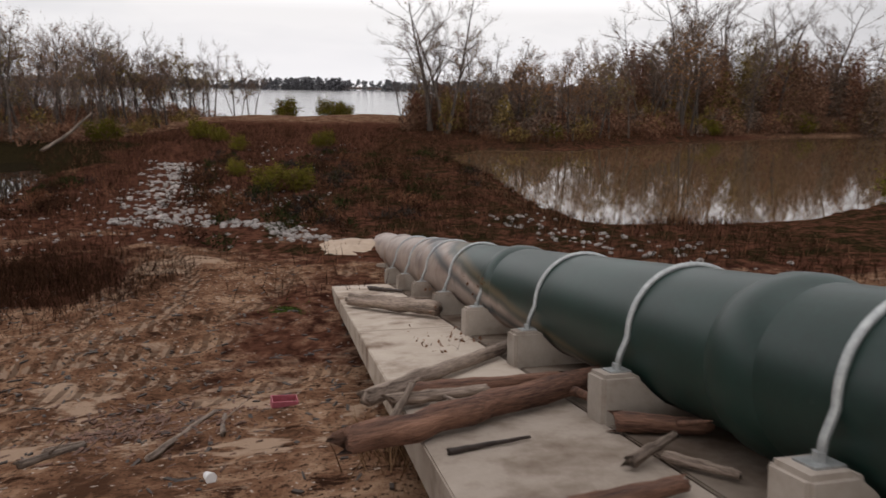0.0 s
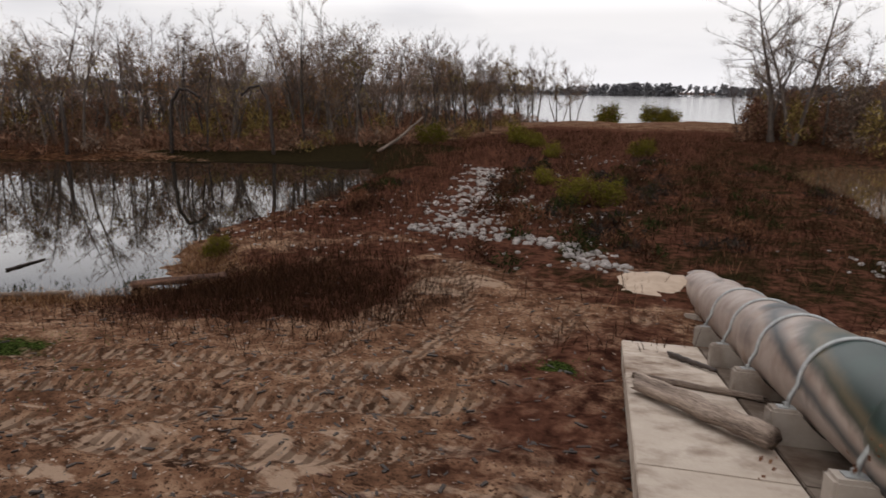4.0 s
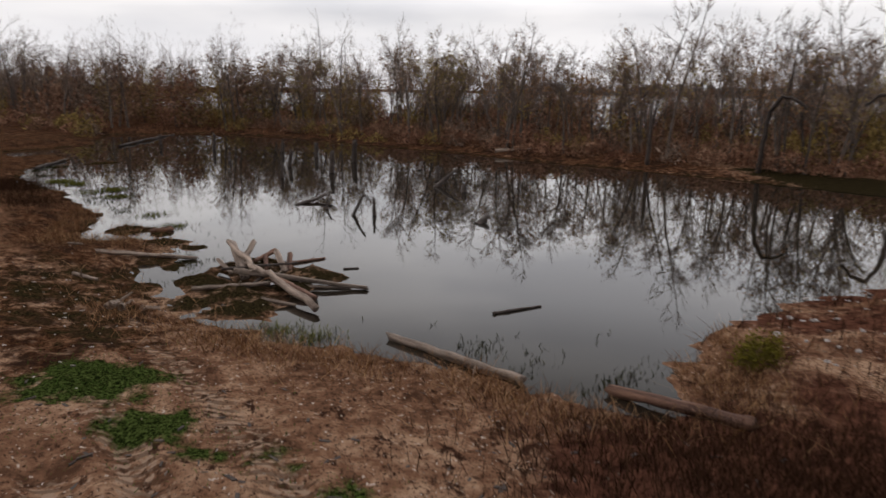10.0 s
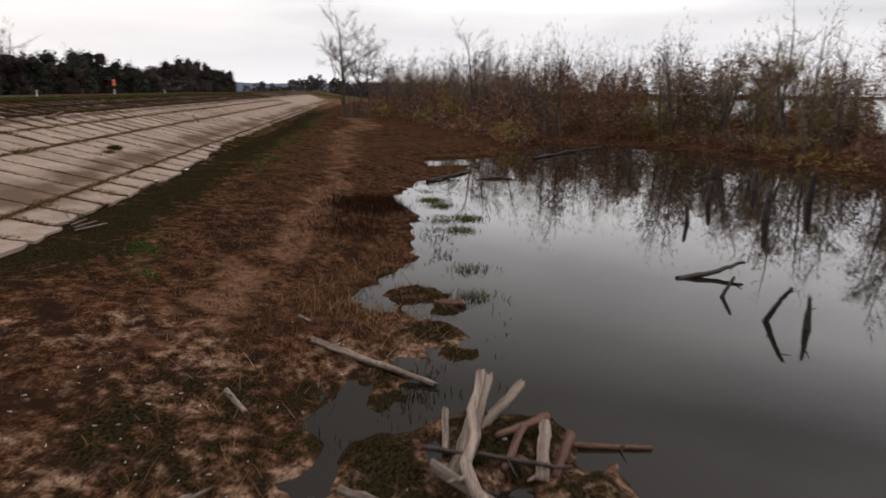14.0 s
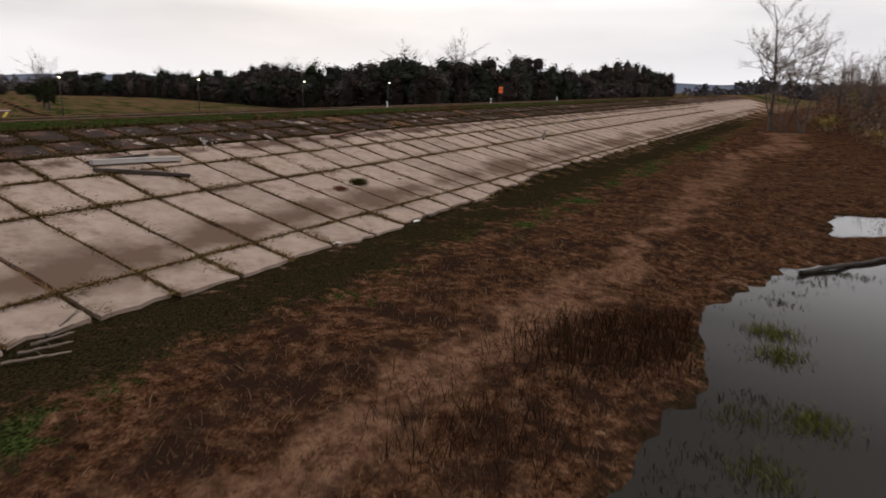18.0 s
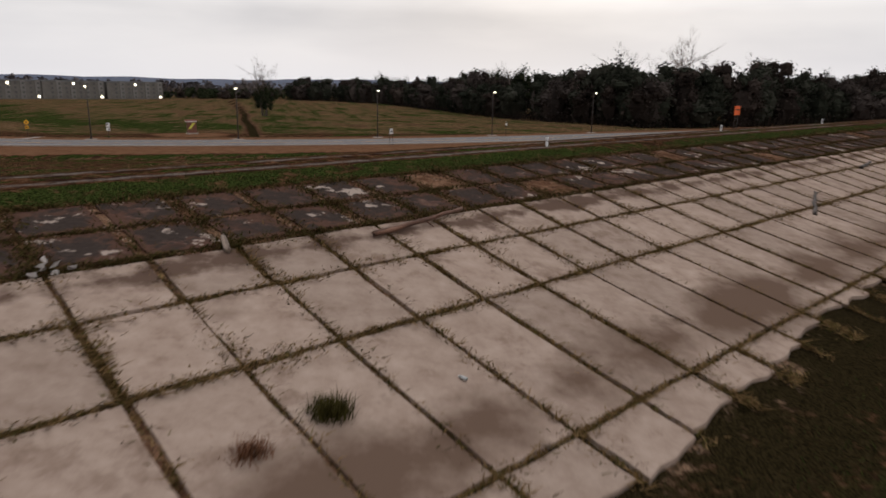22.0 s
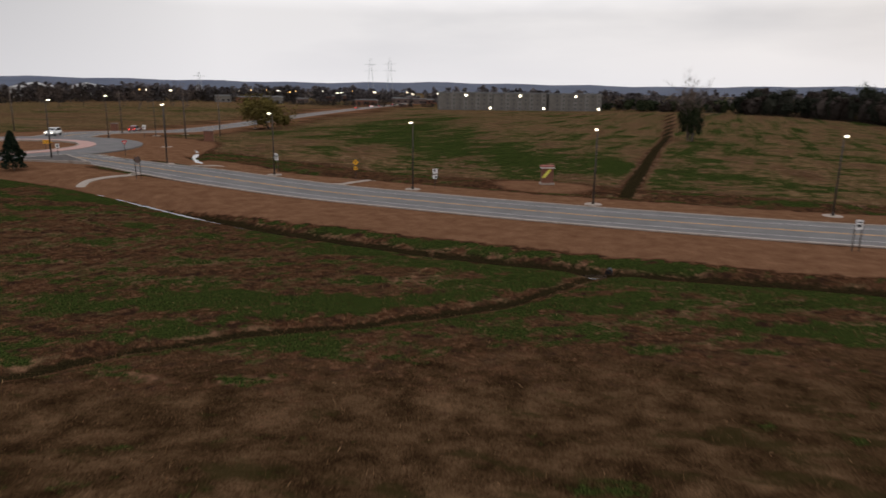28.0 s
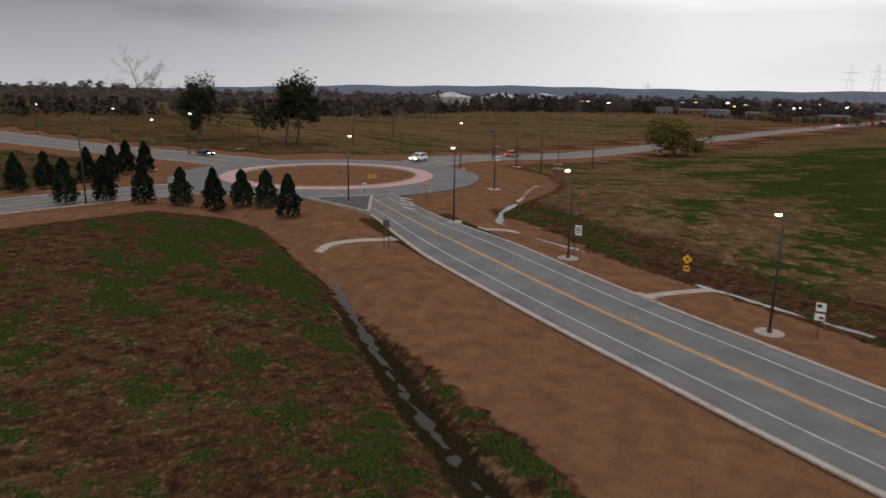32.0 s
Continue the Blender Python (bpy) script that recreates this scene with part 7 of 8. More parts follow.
for i, (x, y, h, turn) in enumerate(((-44.0, 54.6, 6.4, 200), (-52.6, 50.2, 6.0, 30), (-60.5, 45.0, 5.2, 150))):
    c, sn = math.cos(radians(turn)), math.sin(radians(turn))
    arc = [(0, -0.3), (0.1, h * 0.5), (0.3, h * 0.8), (1.1, h), (2.0, h * 0.98), (2.9, h * 0.86)]
    log("dead_tree", "dark dead tree arching over on the bank", [(x + c * o, y + sn * o, height(x, y) + z) for o, z in arc], 0.20, 0.10, "wood_dark", 270 + i, "arched dead trees", "tree", 2)
# dead wood standing in the pond
for i, (pts, r0, r1) in enumerate((
        ([(-46.5, 13.4, 0.5), (-47.3, 14.6, 0.72), (-48.3, 15.7, 1.0)], 0.11, 0.06), ([(-44.7, 14.9, 0.4), (-45.0, 15.3, 1.2)], 0.08, 0.05), ([(-42.6, 16.1, 0.3), (-42.5, 16.5, 1.2), (-42.4, 16.8, 1.7)], 0.10, 0.05),
        ([(-42.3, 17.3, 0.2), (-42.3, 17.28, 1.5)], 0.16, 0.05), ([(-52.3, 23.2, 0.4), (-52.9, 25.0, 1.7)], 0.18, 0.08), ([(-49.6, 24.5, 0.3), (-49.7, 24.6, 0.95)], 0.25, 0.17), ([(-39.1, 22.0, 0.4), (-39.4, 22.7, 0.85)], 0.22, 0.12),
        ([(-61.5, 17.1, 0.3), (-61.5, 17.2, 2.2)], 0.24, 0.14), ([(-69.4, 20, 0.3), (-69.3, 20.1, 2.4)], 0.28, 0.2), ([(-61.9, 24.4, 0.5), (-63.5, 24.9, 1.0)], 0.15, 0.08), ([(-58.5, 13.2, 0.3), (-58.6, 13.1, 1.6)], 0.14, 0.08),
        ([(-66, 14, 0.3), (-66, 14.2, 1.9)], 0.2, 0.12), ([(-74, 17, 0.3), (-74.2, 17, 2.0)], 0.22, 0.15), ([(-80, 14, 0.3), (-80, 14.1, 1.6)], 0.2, 0.14), ([(-84, 7, 0.3), (-84, 7.1, 2.2)], 0.22, 0.1), ([(-72, 9, 0.3), (-72.3, 9, 1.3)], 0.18, 0.1), ([(-90, 1, 0.3), (-90, 1, 1.7)], 0.2, 0.12), ([(-55.7, 24.3, 0.3), (-55.9, 24.4, 1.5)], 0.2, 0.12))):
    log("pond_snag", "dark broken snag standing in the pond", pts, r0, r1, "wood_dark", 300 + i, "snags in the pond", "stump", 2 if i % 2 == 0 else 1)


# logs and sticks on the pipe's pad, in the pad's own axes
PAD = Matrix.Translation(PIPE_P) @ PIPE_D.to_track_quat("Y", "Z").to_matrix().to_4x4()
for i, (a, b, r0, r1, mat, label) in enumerate((
        ((-3.25, -0.30, -0.54), (-0.52, 1.02, -0.54), 0.12, 0.125, "wood_red", "thick wet log lying across the pad"), ((-2.95, 1.05, -0.58), (-0.78, 3.25, -0.58), 0.085, 0.075, "wood", "grey log propped across the pad"),
        ((-2.45, 1.30, -0.60), (-0.75, 1.42, -0.60), 0.09, 0.06, "wood_red", "split log beside the thick one"), ((-2.75, 0.95, -0.60), (-1.7, 1.15, -0.60), 0.08, 0.05, "wood", "splintered grey branch on the pad"), ((-2.46, -0.41, -0.66), (-1.75, -0.26, -0.66), 0.025, 0.012, "wood_dark", "thin twig on the pad"),
        ((-0.95, -0.28, -0.58), (-0.30, -0.60, -0.60), 0.09, 0.06, "wood_red", "broken branch under the pipe"), ((-1.29, -1.10, -0.62), (-0.78, -0.84, -0.55), 0.05, 0.03, "wood", "grey root piece under the pipe"), ((-0.98, -1.05, -0.63), (-0.70, -1.5, -0.63), 0.04, 0.03, "wood", "split stake under the pipe"),
        ((-2.0, -1.75, -0.60), (-1.15, -1.6, -0.60), 0.07, 0.06, "wood_red", "short wet log on the pad"), ((-2.47, 9.1, -0.50), (-1.05, 6.75, -0.50), 0.14, 0.13, "wood", "pale log lying beside the saddles"), ((-2.5, 10.2, -0.63), (-0.6, 9.4, -0.63), 0.05, 0.05, "wood", "grey pole on the pad"),
        ((-1.7, 12.6, -0.62), (-1.0, 11.3, -0.62), 0.06, 0.04, "wood_dark", "dark branch near the pad's end"), ((-2.9, 0.6, -0.9), (-2.5, 1.0, -0.45), 0.04, 0.03, "wood", "pale stake leaning on the logs"))):
    log("pad_log", label, [PAD @ Vector(a), PAD @ Vector(b)], r0, r1, mat, 400 + i, "driftwood on the pad", snags=1 if i in (0, 1, 3, 5) else 0)


def dead_shrub():
    wood, twig, tips = grow_tree(61, h=0.75, r=0.012, stems=4, limbs=4, spread=0.5, first=0.2, depth=1, twig_n=2, lean=0.35, twig_w=0.006, seg=2)
    t = thing("dead_shrub", "dead brown weed growing from a pad joint", "weed", m=PAD @ Matrix.Translation((-1.35, 4.1, -0.68)))
    part("stems", wood, M["bark"], t)
    v, f = leaf_cloud(tips, 1.2, 0.03, 61, 0.05)
    tagged(part("seed_heads", from_arrays("seed_heads", v, f, M["brush_rust"]), None, t), kind="stuff")


dead_shrub()

# ---- debris on the dirt ramp ----
for i, (a, b, r0, label) in enumerate((((-5.24, 7.54), (-4.82, 8.3), 0.06, "rotten pale plank on the dirt"), ((-3.6, 7.5), (-3.45, 9.5), 0.05, "long grey branch on the dirt"), ((-5.2, 8.0), (-4.9, 8.4), 0.05, "bark strip on the dirt"), ((-2.9, 8.2), (-3.2, 9.2), 0.04, "grey branch on the dirt"))):
    log("branch", label, lying(a, b, r0, r0 * 0.7), r0, r0 * 0.6, "wood", 500 + i, "sticks on the ramp", "branch", 1)


def chips(name, label, n, centre, spread, size, mat, seed, keep=None):
    """Loose flat chips scattered on the land, joined."""
    r = np.random.RandomState(seed)
    P = np.array(centre) + r.normal(0, 1, (n, 2)) * np.array(spread)
    P = P[land_height(P) > WATER + 0.1]
    z = land_height(P)
    sh = Shape()
    for (x, y), h in zip(P, z):
        a, l, w = r.uniform(0, 3.14), size * r.uniform(0.4, 1.8), size * r.uniform(0.15, 0.5)
        c, s = math.cos(a), math.sin(a)
        t = size * r.uniform(0.1, 0.3)
        q = [(x + c * u * l - s * v * w, y + s * u * l + c * v * w, h + k) for k in (-0.01, t) for u, v in ((-1, -0.6), (0.8, -1), (1, 0.7), (-0.7, 1))]
        sh.add(q, [(4, 5, 6, 7), (0, 1, 5, 4), (1, 2, 6, 5), (2, 3, 7, 6), (3, 0, 4, 7)])
    return tagged(new(name, sh.mesh(name, M[mat])), label, "debris", kind="stuff")


chips("wood_chips", "pale splintered wood scattered on the dirt", 240, (-4.75, 9.0), (0.55, 0.6), 0.07, "wood_red", 1)
chips("wood_chips", "pale splinters along the dirt ramp", 160, (-3.3, 8.9), (0.5, 0.9), 0.05, "wood_red", 2)
chips("litter", "small pale litter and bark over the ramp", 700, (-8, 11), (5.5, 4.0), 0.035, "wood", 3)
chips("litter", "small pale litter over the flats", 220, (-27, 5.5), (5, 3), 0.035, "stone", 4)
chips("clods", "dark clods of earth on the ramp", 900, (-8, 11.5), (5.5, 4.0), 0.07, "wood_dark", 5)


def crate():
    t = thing("plastic_crate", "faded pink plastic crate lying on the dirt", "crate", m=pose(-2.44, 9.69, height(-2.44, 9.69) - 0.02, 0, 6, 20))
    part("base", Shape().box(-0.2, 0.2, -0.13, 0.13, 0.0, 0.02), M["pink"], t)
    for x0, x1, y0, y1 in ((-0.2, 0.2, -0.13, -0.115), (-0.2, 0.2, 0.115, 0.13), (-0.2, -0.185, -0.115, 0.115), (0.185, 0.2, -0.115, 0.115)):
        part("side", Shape().box(x0, x1, y0, y1, 0.02, 0.15), M["pink"], t)


M["pink"] = two_tone("faded_pink_plastic", (0.30, 0.07, 0.09), (0.42, 0.12, 0.15), 8.0, 0.5, 0.05, 0.002)
crate()
cup = thing("cup", "crushed white foam cup on the dirt", "litter", m=pose(-2.5, 6.56, height(-2.5, 6.56) + 0.05, 80, 0, 40))
part("wall", Shape().tube([(0, 0, -0.07), (0, 0, 0.07)], [0.04, 0.06], 12), M["white"], cup, smooth=True)
part("rim", Shape().tube([(0, 0, 0.065), (0, 0, 0.078)], [0.064, 0.064], 12), M["white"], cup)


# ---- stones of the old causeway ----
def stone_mesh(seed):
    r = random.Random(seed)
    bm = bmesh.new()
    bmesh.ops.create_icosphere(bm, subdivisions=1, radius=0.5)
    for v in bm.verts:
        v.co = Vector((v.co.x * r.uniform(0.7, 1.2), v.co.y * r.uniform(0.6, 1.0), v.co.z * r.uniform(0.4, 0.7)))
    me = bpy.data.meshes.new("stone")
    bm.to_mesh(me)
    bm.free()
    me.materials.append(M["stone"])
    return me


def build_riprap():
    meshes = [stone_mesh(s) for s in range(8)]
    r = random.Random(9)
    rip = tagged(new("ground_riprap"), "pale broken stones strewn over the neck of land", "riprap", kind="structure")
    lines = (([(-21, 53), (-16.5, 41), (-14.0, 33), (-12.5, 31)], 1.1, 420), ([(-15, 30.5), (-10.2, 30), (-7, 28.3), (-5.2, 26.0)], 0.7, 240), ([(-14, 40), (-10, 36), (-9, 33)], 1.0, 90))
    rest = Shape()
    spots = []
    for line, sd, n in lines:
        for _ in range(n):
            p, nrm = along(line, r.random())
            spots.append((p.x + nrm.x * r.gauss(0, sd), p.y + nrm.y * r.gauss(0, sd), r.uniform(0.18, 0.52)))
    for _ in range(330):
        spots.append((r.uniform(-25, -6), r.uniform(24, 40), r.uniform(0.1, 0.34)))
    for _ in range(110):
        p, nrm = along([(2.5, 32), (6, 26), (8, 22)], r.random())
        spots.append((p.x + r.gauss(0, 1.4), p.y + r.gauss(0, 1.0), r.uniform(0.12, 0.4)))
    for _ in range(60):
        spots.append((r.uniform(-20, -9), r.uniform(50, 75), r.uniform(0.2, 0.5)))
    zs = land_height(np.array([(x, y) for x, y, s in spots]))
    count = 0
    for (x, y, s), z in zip(spots, zs):
        if z < WATER - 0.05:
            continue
        m = pose(x, y, z + 0.06 * s, r.uniform(-20, 20), r.uniform(-20, 20), r.uniform(0, 360)) @ Matrix.Scale(s * 0.85, 4)
        me = meshes[r.randrange(8)]
        if count < 290:
            part("stone", me, None, rip, m=m)
        else:
            rest.add([m @ v.co for v in me.vertices], [tuple(p.vertices) for p in me.polygons])
        count += 1
    tagged(part("small_stones", rest, M["stone"], rip), kind="stuff")


build_riprap()
sand = Shape()
for k in range(22):
    a = k * math.tau / 22
    sand.v.append((-3.6 + 1.15 * math.cos(a) * (1 + 0.1 * math.sin(3 * a)), 25.3 + 1.9 * math.sin(a), height(-3.6 + 1.15 * math.cos(a), 25.3 + 1.9 * math.sin(a)) - 0.03))
sand.v.append((-3.6, 25.3, height(-3.6, 25.3) + 0.28))
sand.f = [(k, (k + 1) % 22, 22) for k in range(22)]
M["sand"] = two_tone("pale_sand", (0.36, 0.27, 0.20), (0.48, 0.37, 0.28), 3.0, 0.95, 0.3, 0.02)
tagged(part("sand_mound", sand, M["sand"], smooth=True), "low heap of pale sand at the pipe's outlet", "sand")

# ---- things on the revetment ----


def on_slab(s, p, lift=0.12):
    return levee_point(s, p, lift)


def board(label, a, b, w, t, mat, seed):
    r = random.Random(seed)
    A, B = on_slab(*a, 0.15), on_slab(*b, 0.15)
    d = B - A
    m = Matrix.Translation(A) @ d.to_track_quat("X", "Z").to_matrix().to_4x4()
    L = d.length
    sh = Shape()
    n = 6
    for i in range(n + 1):
        x = L * i / n
        dy, dz = r.gauss(0, 0.012), 0.02 * math.sin(i / n * 3.1)
        sh.v += [(x, -w / 2 + dy, dz), (x, w / 2 + dy, dz), (x, w / 2 + dy, dz + t), (x, -w / 2 + dy, dz + t)]
        if i:
            k = 4 * i
            sh.f += [(k - 4 + j, k + j, k + (j + 1) % 4, k - 4 + (j + 1) % 4) for j in range(4)]
    sh.f += [(3, 2, 1, 0), (4 * n, 4 * n + 1, 4 * n + 2, 4 * n + 3)]
    ob = tagged(new("plank", sh.mesh("plank", M[mat])), label, "plank", "planks on the slabs")
    ob.matrix_basis = m
    return ob


board("weathered dark timber on the slabs", (2.5, 10.2), (5.9, 8.4), 0.26, 0.12, "wood_dark", 1)
board("bleached square beam on the slabs", (2.9, 10.85), (7.0, 10.3), 0.36, 0.20, "bleached", 2)
board("thin dark board on the slabs", (2.9, 11.1), (6.1, 11.35), 0.16, 0.07, "wood_dark", 3)
log("driftwood_log", "long grey driftwood log stranded high on the slabs", [on_slab(19.6, 11.25, 0.26), on_slab(21.5, 11.5, 0.28), on_slab(24.3, 12.0, 0.28)], 0.10, 0.075, "wood_red", 600, "loose driftwood", snags=2)
log("driftwood_log", "short dark log on the grimy slabs", [on_slab(14.9, 11.8, 0.2), on_slab(15.2, 12.7, 0.2)], 0.09, 0.08, "wood", 601, "loose driftwood")
log("driftwood_log", "dark stick at the revetment's toe", [on_slab(12.4, -0.3, 0.14), on_slab(14.0, 0.1, 0.14)], 0.05, 0.03, "wood_dark", 602, "loose driftwood")
log("driftwood_log", "dark driftwood stranded on the far slabs", [on_slab(44, 6.2, 0.16), on_slab(49, 8.0, 0.2)], 0.10, 0.06, "wood_dark", 603, "loose driftwood", snags=2)
log("driftwood_log", "dark driftwood on the far slabs", [on_slab(62, 9.5, 0.2), on_slab(66, 10.0, 0.2)], 0.14, 0.08, "wood_dark", 604, "loose driftwood", snags=1)
for i in range(5):
    log("branch", "grey branch washed up at the revetment's toe", [on_slab(-7.5 + 0.5 * i, -0.9 + 0.25 * i, 0.1), on_slab(-6.3 + 0.35 * i, -1.6 + 0.5 * i, 0.16)], 0.04, 0.02, "wood", 610 + i, "sticks at the toe", "branch", 1)


def tuft(label, s, p, mat, n, h, seed):
    r = np.random.RandomState(seed)
    c = on_slab(s, p, 0.1)
    a = r.uniform(0, math.tau, n)
    hh = h * r.uniform(0.4, 1.2, n)
    base = np.array(c) + np.stack([r.normal(0, 0.19, n), r.normal(0, 0.19, n), 0 * a], 1)
    side = np.stack([-np.sin(a), np.cos(a), 0 * a], 1) * 0.012
    tip = base + np.stack([np.cos(a) * hh * 0.8, np.sin(a) * hh * 0.8, hh], 1)
    v = np.stack([base - side, base + side, tip], 1).reshape(-1, 3)
    return tagged(new("grass_tuft", from_arrays("grass_tuft", v, np.arange(3 * n).reshape(n, 3), M[mat])), label, "weed", "weeds on the slabs")


tuft("dark green rush clump growing from a joint", 13.6, 4.75, "joint_olive", 1000, 0.30, 1)
tuft("withered brown weed on a slab", 11.7, 4.5, "brush_rust", 420, 0.22, 2)
bottle = thing("bottle", "clear crumpled bottle lying on a slab", "litter", m=Matrix.Translation(on_slab(16.9, 4.3, 0.17)) @ pose(0, 0, 0, 90, 0, 30))
part("wall", Shape().tube([(0, 0, -0.13), (0, 0, 0.06), (0, 0, 0.10)], [0.045, 0.045, 0.02], 10), M["steel"], bottle, smooth=True)
part("cap", Shape().tube([(0, 0, 0.10), (0, 0, 0.13)], [0.018, 0.018], 8), M["white"], bottle)
for s, p, label in ((11.2, -0.35, "white plastic scrap at the slabs' toe"), (5.6, -0.1, "white paper scrap on a slab"), (29.1, 34.0, "crumpled white plastic on the grass slope")):
    q = on_slab(s, p, 0.14)
    sc = Shape().add([(-0.18, -0.07, 0), (0.16, -0.09, 0.03), (0.2, 0.08, 0), (-0.14, 0.1, 0.05), (0, 0, 0.09)], [(0, 1, 4), (1, 2, 4), (2, 3, 4), (3, 0, 4), (3, 2, 1, 0)])
    tagged(part("scrap", sc, M["white"], None, m=Matrix.Translation(q)), label, "litter", "litter")
rub = thing("rubble_heap", "small heap of broken concrete on the slabs", "rubble")
for k in range(9):
    r = random.Random(k)
    c = on_slab(10.4 + r.gauss(0, 0.25), 12.3 + r.gauss(0, 0.2), 0.16 + 0.08 * (k > 5))
    chunk = Shape().add([c + Vector((r.uniform(-1, 1), r.uniform(-1, 1), r.uniform(-0.6, 0.8))) * 0.13 for _ in range(6)], [(0, 1, 2), (0, 2, 3), (0, 3, 4), (1, 2, 5), (2, 3, 5), (3, 4, 5), (0, 4, 1), (4, 1, 5)])
    part("chunk", chunk, M["stone"], rub)


# ---- posts, signs and lamps ----
def post(x, y, label, h=0.9, w=0.14, mat="white"):
    t = thing("marker_post", label, "post", "levee marker posts", m=pose(x, y, height(x, y), 0, 0, 20))
    part("shaft", Shape().box(-w / 2, w / 2, -w / 2, w / 2, -0.2, h - 0.08), M[mat], t)
    part("cap", Shape().box(-w / 2 - 0.015, w / 2 + 0.015, -w / 2 - 0.015, w / 2 + 0.015, h - 0.08, h, 0.25), M[mat], t)
    part("band", Shape().box(-w / 2 - 0.004, w / 2 + 0.004, -w / 2 - 0.004, w / 2 + 0.004, h * 0.55, h * 0.62), M["black"], t)


post(-69.22, -48.72, "white concrete marker post on the levee's crest", 0.55, 0.11)
for s, p in ((66, 22), (92, 22.5)):
    q = levee_point(s, p)
    post(q.x, q.y, "white concrete marker post on the levee's crest", 0.55, 0.11)


def street_lamp(lit):
    t = thing("street_lamp", "tall dark street lamp, lit at dusk, on a concrete collar" if lit else "tall dark unlit street lamp on a concrete collar", "street lamp", "street lamps")
    part("collar", Shape().tube([(0, 0, -0.2), (0, 0, 0.06)], 1.05, 24), M["kerb"], t, "round concrete collar")
    part("base_cover", Shape().tube([(0, 0, 0.06), (0, 0, 0.42)], [0.20, 0.16], 12), M["dark_steel"], t)
    part("pole", Shape().tube([(0, 0, 0.05), (0, 0, 5), (0, 0, 9.0)], [0.11, 0.09, 0.07], 10), M["dark_steel"], t, smooth=True)
    part("arm", Shape().tube([(0, 0, 8.85), (0, 0.25, 9.0), (0, 0.55, 9.05)], [0.04, 0.035, 0.03], 8), M["dark_steel"], t, smooth=True)
    head = Shape()
    for y, w, h in ((0.35, 0.08, 0.05), (0.5, 0.15, 0.09), (0.8, 0.17, 0.10), (1.0, 0.12, 0.06)):
        k = len(head.v)
        head.v += [(-w, y, 9.0), (w, y, 9.0), (w * 0.7, y, 9.02 + h), (-w * 0.7, y, 9.02 + h)]
        if k:
            head.f += [(k - 4 + j, k + j, k + (j + 1) % 4, k - 4 + (j + 1) % 4) for j in range(4)]
    head.f += [(3, 2, 1, 0), (12, 13, 14, 15)]
    part("head", head, M["dark_steel"], t)
    lens = Shape()
    for i, (r, z) in enumerate(((0.17, 9.0), (0.22, 8.93), (0.15, 8.84), (0.03, 8.80))):
        lens.v += [(r * math.cos(j * math.tau / 12), 0.72 + 1.25 * r * math.sin(j * math.tau / 12), z) for j in range(12)]
        if i:
            lens.f += [((i - 1) * 12 + j, i * 12 + j, i * 12 + (j + 1) % 12, (i - 1) * 12 + (j + 1) % 12) for j in range(12)]
    part("lens", lens, M["lamp"] if lit else M["glass"], t, "glowing lamp lens" if lit else "dark lamp lens", smooth=True)
    return t


LAMPS = [street_lamp(True), street_lamp(False)]
spots = [(0.55, -138.8, 0, 1), (-22.0, -138.8, 0, 1), (-46.5, -137.7, 0, 1), (-72.4, -142.4, 12, 1), (-97.6, -148.0, 14, 1), (-124, -155.2, 16, 1), (18.2, -135.9, 40, 1), (34.3, -129.0, 90, 1), (36.3, -154.3, -50, 0), (63.6, -178.7, -60, 0), (71.6, -196.6, -60, 0),
         (46.8, -98.0, -70, 0), (110.3, -122.2, 160, 1), (144.6, -109.6, 160, 1), (183.1, -92.9, 160, 1), (83.3, -110.7, 180, 1), (62, -164, 60, 1), (120, -136, 0, 0), (100, -262, -60, 0)]
seen = [False, False]
for x, y, turn, lit in spots:
    k = 0 if lit else 1
    m = pose(x, y, height(x, y), 0, 0, turn)
    if not seen[k]:
        LAMPS[k].matrix_basis, seen[k] = m, True
    else:
        copy_thing(LAMPS[k], m)


